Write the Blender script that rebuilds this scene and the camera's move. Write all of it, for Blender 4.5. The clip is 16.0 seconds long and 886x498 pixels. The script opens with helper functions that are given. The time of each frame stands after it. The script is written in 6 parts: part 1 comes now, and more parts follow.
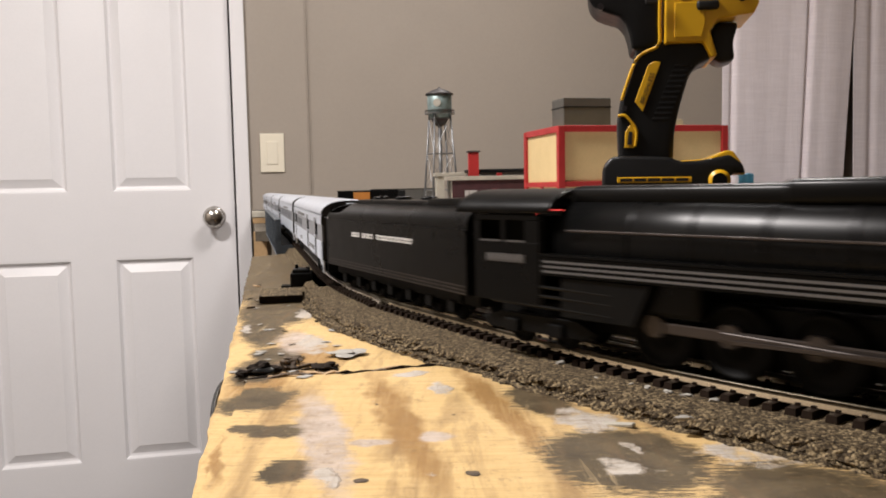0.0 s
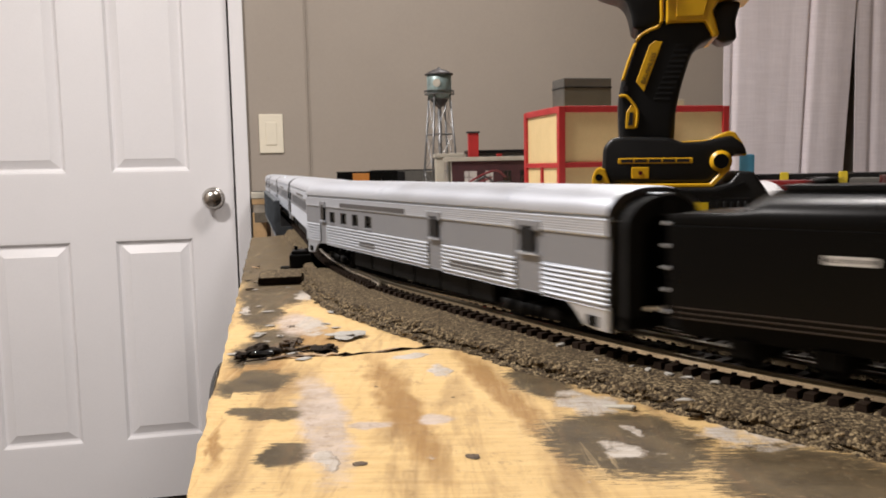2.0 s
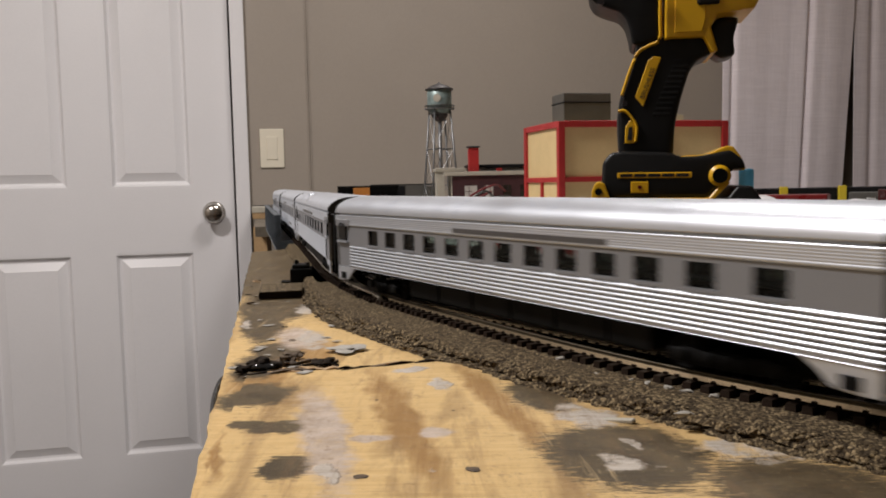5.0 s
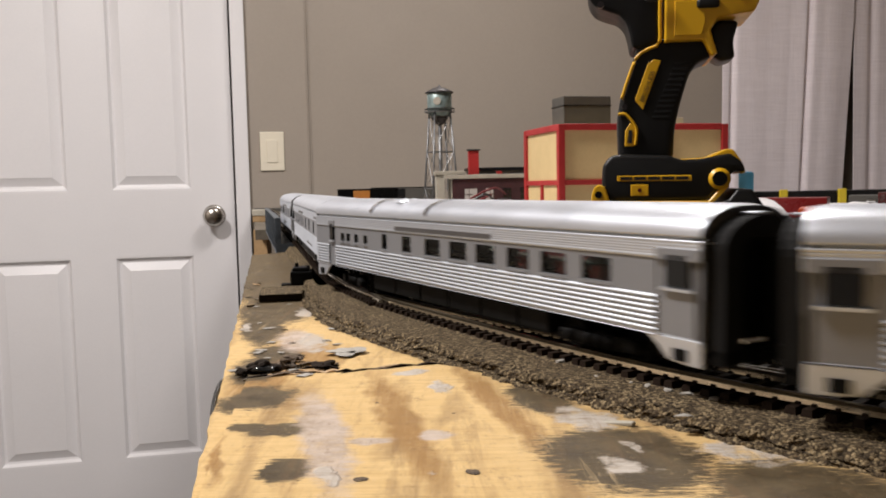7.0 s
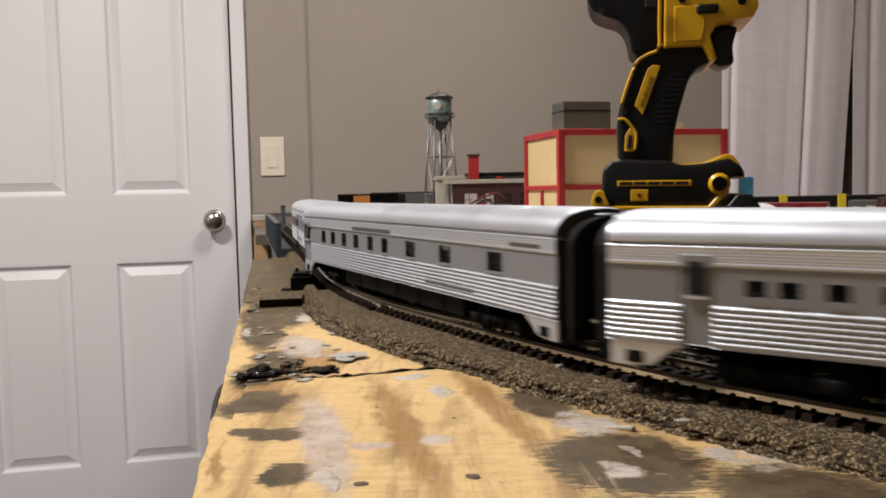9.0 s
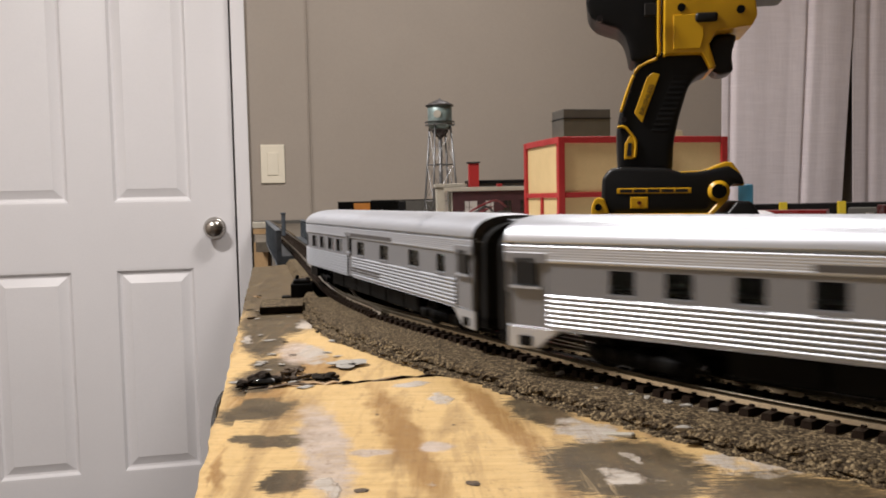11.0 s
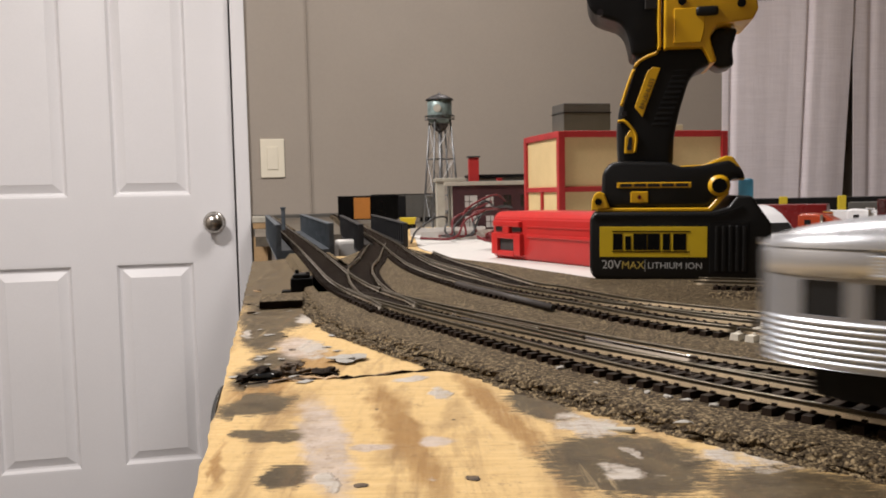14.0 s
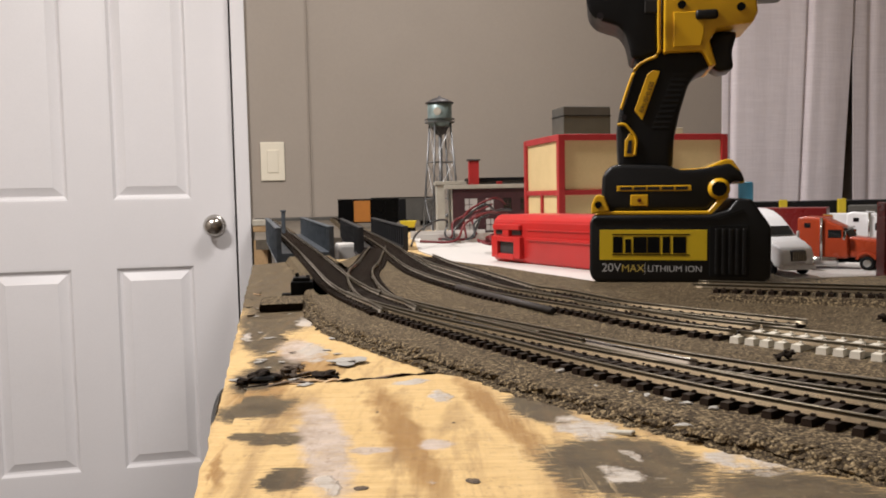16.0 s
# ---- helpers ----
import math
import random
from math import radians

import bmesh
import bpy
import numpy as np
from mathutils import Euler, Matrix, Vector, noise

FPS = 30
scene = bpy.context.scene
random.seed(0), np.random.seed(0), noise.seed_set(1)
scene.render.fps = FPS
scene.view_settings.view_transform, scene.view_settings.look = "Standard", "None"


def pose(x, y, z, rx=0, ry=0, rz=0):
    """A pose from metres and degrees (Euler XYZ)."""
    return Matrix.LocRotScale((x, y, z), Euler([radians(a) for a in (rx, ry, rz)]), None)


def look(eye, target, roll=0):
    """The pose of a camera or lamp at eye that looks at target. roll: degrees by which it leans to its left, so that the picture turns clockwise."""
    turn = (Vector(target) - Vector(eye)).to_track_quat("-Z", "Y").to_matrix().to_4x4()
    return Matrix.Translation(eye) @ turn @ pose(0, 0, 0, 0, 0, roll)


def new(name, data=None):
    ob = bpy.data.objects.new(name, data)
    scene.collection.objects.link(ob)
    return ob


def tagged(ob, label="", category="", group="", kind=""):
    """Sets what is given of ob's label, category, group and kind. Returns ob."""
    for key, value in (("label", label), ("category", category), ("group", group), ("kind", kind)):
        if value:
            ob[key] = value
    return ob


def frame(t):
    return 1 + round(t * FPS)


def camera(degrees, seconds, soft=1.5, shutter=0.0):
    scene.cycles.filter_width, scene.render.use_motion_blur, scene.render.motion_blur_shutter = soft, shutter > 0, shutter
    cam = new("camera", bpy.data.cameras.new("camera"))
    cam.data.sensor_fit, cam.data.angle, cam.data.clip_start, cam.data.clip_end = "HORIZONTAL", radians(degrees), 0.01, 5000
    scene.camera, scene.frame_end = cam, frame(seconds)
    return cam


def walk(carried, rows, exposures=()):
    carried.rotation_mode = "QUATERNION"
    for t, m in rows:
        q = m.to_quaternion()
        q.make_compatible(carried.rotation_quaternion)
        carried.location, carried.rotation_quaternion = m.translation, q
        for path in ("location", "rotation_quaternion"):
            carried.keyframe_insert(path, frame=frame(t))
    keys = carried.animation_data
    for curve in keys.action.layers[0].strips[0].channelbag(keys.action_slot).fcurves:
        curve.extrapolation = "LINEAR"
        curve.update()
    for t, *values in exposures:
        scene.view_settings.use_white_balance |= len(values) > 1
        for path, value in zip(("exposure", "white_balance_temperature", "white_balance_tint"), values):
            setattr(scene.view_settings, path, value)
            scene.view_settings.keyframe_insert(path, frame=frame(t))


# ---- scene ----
# the clip's camera lets its picture grow darker and lighter as the bright cars pass: (seconds, stops)
EXPO = [(0, 0.36), (0.5, 0.10), (1, 0.36), (1.5, 0.40), (2, 0.30), (2.5, 0.06), (3, -0.17), (3.5, -0.19), (4.2, -0.30), (6.3, 0), (7, 0.14), (7.5, 0), (8, -0.05), (8.5, -0.18), (9, 0.05), (11.3, 0.1), (12, 0.15), (12.5, -0.02), (13, -0.06), (13.5, -0.02), (14, 0.16), (15, 0.2), (16, 0.22)]
# an unseen ceiling lamp, and a fill light added to brighten the curtain
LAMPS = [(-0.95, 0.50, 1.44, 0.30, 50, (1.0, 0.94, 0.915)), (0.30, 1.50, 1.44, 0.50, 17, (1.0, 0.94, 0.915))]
LENS, SHUTTER = 56.8, 0.9
cam = camera(LENS, 16.0, soft=1.85, shutter=SHUTTER)

# tilt of the camera below the level, in degrees, time by time; it tips about its foot, so the lens goes forward with the tilt
TILT = [(0, 4.34), (0.5, 4.26), (1, 5.04), (1.5, 6.02), (2, 5.66), (2.5, 5.47), (3, 5.04), (3.5, 4.80), (4, 4.57), (4.6, 4.62),
        (5.4, 4.70), (6, 4.76), (6.5, 4.76), (7, 4.45), (7.5, 4.69), (8, 4.76), (8.5, 4.53), (9, 4.10), (9.6, 3.9), (10.4, 3.7),
        (11.5, 3.54), (12, 3.62), (12.5, 3.90), (13, 3.86), (13.5, 3.75), (14, 3.97), (14.5, 3.67), (15, 3.75), (15.5, 3.63), (16, 3.75)]
EYE_Z = 0.064
CAM_ROWS = []
for t, a in TILT:
    fwd = (a - 3.75) * 0.00154
    eye = Vector((0, fwd, EYE_Z))
    aim = eye + Vector((0, math.cos(radians(a)), -math.sin(radians(a))))
    CAM_ROWS.append((t, look(eye, aim, -1.15)))
walk(cam, CAM_ROWS, exposures=EXPO)

# ---- light: a ceiling lamp and an added fill, thrown back by the room ----
world = bpy.data.worlds.new("world")
world.use_nodes = True
world.node_tree.nodes["Background"].inputs[0].default_value = (0.9, 0.95, 1.0, 1)
world.node_tree.nodes["Background"].inputs[1].default_value = 0.02
scene.world = world


def overhead_light(x, y, z, size, power, color):
    data = bpy.data.lights.new("overhead_light", "AREA")
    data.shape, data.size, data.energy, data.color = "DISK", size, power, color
    ob = new("overhead_light", data)
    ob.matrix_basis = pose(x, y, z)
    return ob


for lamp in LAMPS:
    overhead_light(*lamp)


# ---- materials ----
def node(nt, kind, **inputs):
    n = nt.nodes.new(kind)
    for key, v in inputs.items():
        n.inputs[key.replace("_", " ")].default_value = v
    return n


def rgb(c):
    return (c[0], c[1], c[2], 1)


def mix_color(nt, fac, a, b):
    """A colour mix; fac, a and b are sockets or values."""
    n = nt.nodes.new("ShaderNodeMix")
    n.data_type = "RGBA"
    for i, v in ((0, fac), (6, a), (7, b)):
        if hasattr(v, "links"):
            nt.links.new(v, n.inputs[i])
        else:
            n.inputs[i].default_value = v if i == 0 else rgb(v)
    return n.outputs[2]


def ramp(nt, src, lo, hi, a=0.0, b=1.0):
    n = nt.nodes.new("ShaderNodeMapRange")
    nt.links.new(src, n.inputs[0])
    for i, v in ((1, lo), (2, hi), (3, a), (4, b)):
        n.inputs[i].default_value = v
    return n.outputs[0]


def noise_tex(nt, vec, scale, detail=4, rough=0.6, distort=0.0):
    n = nt.nodes.new("ShaderNodeTexNoise")
    n.inputs["Scale"].default_value, n.inputs["Detail"].default_value = scale, detail
    n.inputs["Roughness"].default_value, n.inputs["Distortion"].default_value = rough, distort
    nt.links.new(vec, n.inputs["Vector"])
    return n.outputs[0]


def stretched(nt, vec, sx, sy, sz, rz=0.0, loc=(0, 0, 0)):
    n = nt.nodes.new("ShaderNodeMapping")
    n.inputs["Scale"].default_value = (sx, sy, sz)
    n.inputs["Rotation"].default_value = (0, 0, radians(rz))
    n.inputs["Location"].default_value = loc
    nt.links.new(vec, n.inputs["Vector"])
    return n.outputs[0]


def bump(nt, height, strength, distance):
    n = nt.nodes.new("ShaderNodeBump")
    n.inputs["Strength"].default_value, n.inputs["Distance"].default_value = strength, distance
    nt.links.new(height, n.inputs["Height"])
    return n.outputs[0]


def blank(name):
    m = bpy.data.materials.new(name)
    m.use_nodes = True
    nt = m.node_tree
    bsdf = nt.nodes["Principled BSDF"]
    co = nt.nodes.new("ShaderNodeTexCoord").outputs["Object"]
    return m, nt, bsdf, co


def mat(name, base, rough=0.5, metal=0.0, coarse=20.0, fine=400.0, vary=0.15, bumpy=0.1, depth=0.0003, second=None, spread=0.03, gloss=0.5):
    """A surface with a coarse and a fine grain of colour, gloss and relief."""
    m, nt, bsdf, co = blank(name)
    dark = second or tuple(c * (1 - 2 * vary) for c in base)
    big, small = noise_tex(nt, co, coarse, 5), noise_tex(nt, co, fine, 3)
    f = nt.nodes.new("ShaderNodeMath")
    f.operation = "ADD"
    nt.links.new(ramp(nt, big, 0.35, 0.7, 0, 0.65), f.inputs[0])
    nt.links.new(ramp(nt, small, 0.35, 0.7, 0, 0.35), f.inputs[1])
    nt.links.new(mix_color(nt, f.outputs[0], base, dark), bsdf.inputs["Base Color"])
    nt.links.new(ramp(nt, big, 0.3, 0.7, max(rough - spread * 2, 0.02), min(rough + spread * 2, 1)), bsdf.inputs["Roughness"])
    bsdf.inputs["Metallic"].default_value = metal
    bsdf.inputs["Specular IOR Level"].default_value = gloss
    if bumpy:
        nt.links.new(bump(nt, small, bumpy, depth), bsdf.inputs["Normal"])
    return m


WHITE_DOOR = mat("white_door_paint", (0.80, 0.79, 0.80), 0.38, 0, 3, 160, 0.03, 0.08, 0.0008)
WALL_PAINT = mat("beige_wall_paint", (0.355, 0.308, 0.258), 0.62, 0, 2, 140, 0.05, 0.15, 0.001)
CEILING_PAINT = mat("ceiling_paint", (0.8, 0.79, 0.77), 0.8, 0, 3, 60, 0.03, 0.3, 0.002)
FLOOR_DARK = mat("dark_floor", (0.07, 0.055, 0.045), 0.45, 0, 4, 80, 0.2, 0.1)
IVORY = mat("ivory_plastic", (0.80, 0.74, 0.60), 0.32, 0, 20, 300, 0.03, 0.0)
NICKEL = mat("brushed_nickel", (0.55, 0.52, 0.48), 0.22, 1.0, 20, 300, 0.06, 0.0)
DARK_METAL = mat("dark_steel", (0.055, 0.05, 0.055), 0.4, 0.8, 60, 900, 0.2, 0.1)


def linen():
    """Woven curtain cloth: uneven upright and level threads."""
    m, nt, bsdf, co = blank("grey_lilac_curtain")
    up, level = noise_tex(nt, stretched(nt, co, 330, 330, 9), 1.0, 3), noise_tex(nt, stretched(nt, co, 12, 12, 360), 1.0, 3)
    sm = nt.nodes.new("ShaderNodeMath")
    sm.operation = "ADD"
    nt.links.new(up, sm.inputs[0])
    nt.links.new(level, sm.inputs[1])
    col = mix_color(nt, ramp(nt, sm.outputs[0], 0.8, 1.2), (0.95, 0.88, 0.91), (0.84, 0.77, 0.80))
    nt.links.new(mix_color(nt, ramp(nt, noise_tex(nt, co, 5, 4), 0.45, 0.75, 0, 0.4), col, (0.78, 0.71, 0.72)), bsdf.inputs["Base Color"])
    bsdf.inputs["Roughness"].default_value = 0.9
    nt.links.new(bump(nt, sm.outputs[0], 0.3, 0.001), bsdf.inputs["Normal"])
    return m


CURTAIN = linen()
RAIL_METAL = mat("nickel_rail_foot", (0.50, 0.42, 0.30), 0.25, 0.95, 60, 900, 0.2, 0.03, 0.0001)
# rail head darkened in its colour for the dark things it mirrors
RAIL_DULL = mat("dark_mirror_rail_head", (0.125, 0.103, 0.068), 0.38, 0.6, 60, 900, 0.3, 0.05, 0.0001)
TIE_PLASTIC = mat("dark_brown_tie", (0.022, 0.0135, 0.0085), 0.65, 0, 90, 1500, 0.3, 0.3, 0.0003, gloss=0.10)
TIE_WHITE = mat("concrete_grey_tie", (0.60, 0.56, 0.47), 0.6, 0, 90, 1500, 0.12, 0.2, 0.0002)
SILVER = mat("silver_car_paint", (0.62, 0.66, 0.725), 0.42, 0.72, 30, 900, 0.05, 0.0, 0.0001)
ROOF_SILVER = mat("silver_roof_paint", (0.61, 0.64, 0.695), 0.40, 0.75, 30, 900, 0.04, 0.02, 0.0001)
# the dome's own grey, with its dark reflections put into the colour
TAIL_GREY = mat("grey_metal_dome", (0.50, 0.515, 0.54), 0.32, 0.6, 30, 900, 0.06, 0.0)
SILVER_BAND = mat("silver_grey_band", (0.235, 0.242, 0.258), 0.45, 0.25, 30, 900, 0.05, 0.02, 0.0001)
GREY_STRIP = mat("dark_grey_strip", (0.095, 0.092, 0.092), 0.45, 0.2, 60, 900, 0.1, 0.0)
# car ends darker than the silver sides: their shade is in the colour
CAR_END = mat("shaded_car_end", (0.070, 0.068, 0.066), 0.5, 0.1, 40, 900, 0.12, 0.05, gloss=0.2)
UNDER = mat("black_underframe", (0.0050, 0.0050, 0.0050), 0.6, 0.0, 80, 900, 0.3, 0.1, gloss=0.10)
RUBBER = mat("black_rubber", (0.010, 0.010, 0.010), 0.7, 0, 60, 1200, 0.2, 0.2, gloss=0.15)
LOCO_BLACK = mat("satin_black_locomotive", (0.0032, 0.0032, 0.0032), 0.30, 0.0, 40, 900, 0.25, 0.05, 0.0001, gloss=0.13)
STRIPE = mat("dull_silver_stripe", (0.15, 0.15, 0.155), 0.34, 0.5, 60, 900, 0.06, 0.0)
LETTER = mat("off_white_lettering", (0.72, 0.71, 0.69), 0.5, 0, 60, 900, 0.06, 0.0)
ROD = mat("dull_rod_metal", (0.060, 0.048, 0.042), 0.45, 0.5, 60, 900, 0.2, 0.1)
TOOL_BLACK = mat("black_tool_plastic", (0.0065, 0.0068, 0.0075), 0.42, 0, 30, 1400, 0.2, 0.25, 0.0002, gloss=0.38)
TOOL_RUBBER = mat("black_tool_grip", (0.0055, 0.0058, 0.0065), 0.45, 0, 30, 1400, 0.2, 0.3, 0.0002, gloss=0.28)
TOOL_YELLOW = mat("yellow_tool_plastic", (0.76, 0.425, 0.010), 0.36, 0, 30, 1400, 0.06, 0.15, 0.0002)
LABEL_YELLOW = mat("yellow_label", (0.74, 0.52, 0.02), 0.3, 0, 30, 900, 0.05, 0.0)
LABEL_GREY = mat("pale_grey_print", (0.55, 0.55, 0.55), 0.45, 0, 30, 900, 0.05, 0.0)
LABEL_GOLD = mat("gold_print", (0.62, 0.46, 0.10), 0.45, 0, 30, 900, 0.05, 0.0)
RED_CASE = mat("red_case_plastic", (0.50, 0.022, 0.02), 0.36, 0, 20, 900, 0.1, 0.1)
RED_WOOD = mat("red_strip_wood", (0.42, 0.022, 0.022), 0.5, 0, 40, 700, 0.15, 0.15)
CREAM = mat("cream_board", (0.66, 0.50, 0.25), 0.6, 0, 20, 500, 0.08, 0.1)
MAROON = mat("maroon_brick", (0.050, 0.011, 0.014), 0.6, 0, 50, 700, 0.25, 0.3)
OFF_WHITE = mat("off_white_plaster", (0.44, 0.41, 0.34), 0.65, 0, 40, 700, 0.15, 0.2)
PALE_PANE = mat("pale_window_pane", (0.50, 0.48, 0.45), 0.3, 0, 40, 700, 0.15, 0.0)
SHEET_WHITE = mat("white_foam_sheet", (0.55, 0.53, 0.50), 0.5, 0, 10, 300, 0.04, 0.1)
TOWER_GREY = mat("tower_grey_metal", (0.23, 0.235, 0.24), 0.42, 0.6, 60, 900, 0.25, 0.1)
TOWER_TANK = mat("pale_green_tank", (0.26, 0.34, 0.33), 0.45, 0.3, 60, 900, 0.3, 0.1)
TOWER_DARK = mat("tower_dark_roof", (0.06, 0.055, 0.055), 0.5, 0.3, 60, 900, 0.2, 0.1)
BRIDGE_BLUE = mat("blue_grey_girder", (0.095, 0.112, 0.130), 0.5, 0.1, 120, 900, 0.35, 0.1)
BRIDGE_BLACK = mat("black_girder", (0.022, 0.022, 0.024), 0.5, 0.1, 50, 900, 0.2, 0.1)
TRUCK_WHITE = mat("white_truck_paint", (0.75, 0.75, 0.76), 0.25, 0, 30, 900, 0.03, 0.0)
TRUCK_ORANGE = mat("orange_truck_paint", (0.36, 0.05, 0.016), 0.25, 0, 30, 900, 0.06, 0.0)
TRUCK_RED = mat("red_trailer_paint", (0.16, 0.010, 0.010), 0.3, 0, 30, 900, 0.06, 0.0)
CHROME = mat("chrome", (0.7, 0.7, 0.7), 0.12, 1.0, 30, 900, 0.03, 0.0)
DARK_GLASS = mat("dark_glass", (0.012, 0.013, 0.014), 0.08, 0, 30, 900, 0.1, 0.0)
BLUE_PLASTIC = mat("blue_plastic", (0.08, 0.32, 0.5), 0.4, 0, 30, 900, 0.06, 0.0)
YELLOW_POST = mat("yellow_post_paint", (0.62, 0.47, 0.03), 0.4, 0, 30, 900, 0.08, 0.0)
BLACK_SHELF = mat("black_shelf", (0.010, 0.010, 0.0105), 0.5, 0, 20, 700, 0.2, 0.1, gloss=0.15)
GREY_BOX = mat("dark_grey_card", (0.085, 0.08, 0.07), 0.6, 0, 20, 700, 0.15, 0.1)
WIRE_RED = mat("dark_red_wire", (0.13, 0.010, 0.012), 0.5, 0, 20, 700, 0.1, 0.0, gloss=0.25)
WIRE_BLACK = mat("black_wire", (0.015, 0.014, 0.014), 0.4, 0, 20, 700, 0.1, 0.0)
ORANGE_DOOR = mat("orange_wagon_paint", (0.42, 0.16, 0.03), 0.45, 0, 30, 700, 0.12, 0.0)
SEAT_RED = mat("red_seat", (0.45, 0.05, 0.04), 0.6, 0, 60, 900, 0.1, 0.0)
SHELF_WOOD = mat("pale_shelf_wood", (0.46, 0.30, 0.15), 0.55, 0, 15, 200, 0.2, 0.1)
PLASTER = mat("white_plaster_crumb", (0.37, 0.35, 0.31), 0.7, 0, 150, 1500, 0.15, 0.5, 0.0004)
DIRT = mat("dark_dirt", (0.022, 0.015, 0.010), 0.8, 0, 200, 1500, 0.4, 0.6, 0.0006, gloss=0.1)
FAR_BOARD = mat("grey_brown_board", (0.135, 0.112, 0.082), 0.7, 0, 15, 200, 0.25, 0.2)
CHAR = mat("charred_lump", (0.12, 0.078, 0.042), 0.75, 0, 200, 1500, 0.4, 0.6, 0.0006)


def window_glass():
    m, nt, bsdf, co = blank("tinted_window_glass")
    bsdf.inputs["Base Color"].default_value = (0.38, 0.44, 0.42, 1)
    bsdf.inputs["Transmission Weight"].default_value = 1.0
    bsdf.inputs["IOR"].default_value = 1.3
    nt.links.new(ramp(nt, noise_tex(nt, co, 120), 0.3, 0.7, 0.03, 0.1), bsdf.inputs["Roughness"])
    return m


GLASS = window_glass()


def cork():
    """Granulated cork: pale, brown and dark crumbs under a millimetre wide."""
    m, nt, bsdf, co = blank("granulated_cork")
    v = nt.nodes.new("ShaderNodeTexVoronoi")
    v.inputs["Scale"].default_value = 1150
    nt.links.new(co, v.inputs["Vector"])
    sep = nt.nodes.new("ShaderNodeSeparateColor")
    nt.links.new(v.outputs["Color"], sep.inputs[0])
    v2 = nt.nodes.new("ShaderNodeTexVoronoi")
    v2.inputs["Scale"].default_value = 2300
    nt.links.new(co, v2.inputs["Vector"])
    sep2 = nt.nodes.new("ShaderNodeSeparateColor")
    nt.links.new(v2.outputs["Color"], sep2.inputs[0])
    grain = mix_color(nt, ramp(nt, sep.outputs[0], 0.05, 0.45), (0.030, 0.020, 0.011), (0.085, 0.060, 0.032))
    grain = mix_color(nt, ramp(nt, sep.outputs[0], 0.55, 0.85), grain, (0.29, 0.22, 0.125))
    grain = mix_color(nt, ramp(nt, sep2.outputs[0], 0.65, 0.95, 0, 0.5), grain, (0.20, 0.15, 0.086))
    grain = mix_color(nt, ramp(nt, sep2.outputs[1], 0.72, 1.0, 0, 0.7), grain, (0.018, 0.012, 0.007))
    # gaps between the granules darkened in the colour, like shade in crevices
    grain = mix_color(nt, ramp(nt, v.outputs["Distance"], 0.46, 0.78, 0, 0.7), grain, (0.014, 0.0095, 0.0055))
    broad = ramp(nt, noise_tex(nt, co, 35, 5), 0.44, 0.74, 0, 0.35)
    nt.links.new(mix_color(nt, broad, grain, (0.050, 0.036, 0.020)), bsdf.inputs["Base Color"])
    bsdf.inputs["Roughness"].default_value = 0.85
    bsdf.inputs["Specular IOR Level"].default_value = 0.2
    ht = nt.nodes.new("ShaderNodeMath")
    ht.operation = "SUBTRACT"
    nt.links.new(sep.outputs[1], ht.inputs[0])
    nt.links.new(v.outputs["Distance"], ht.inputs[1])
    nt.links.new(bump(nt, ht.outputs[0], 0.8, 0.0007), bsdf.inputs["Normal"])
    return m


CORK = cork()


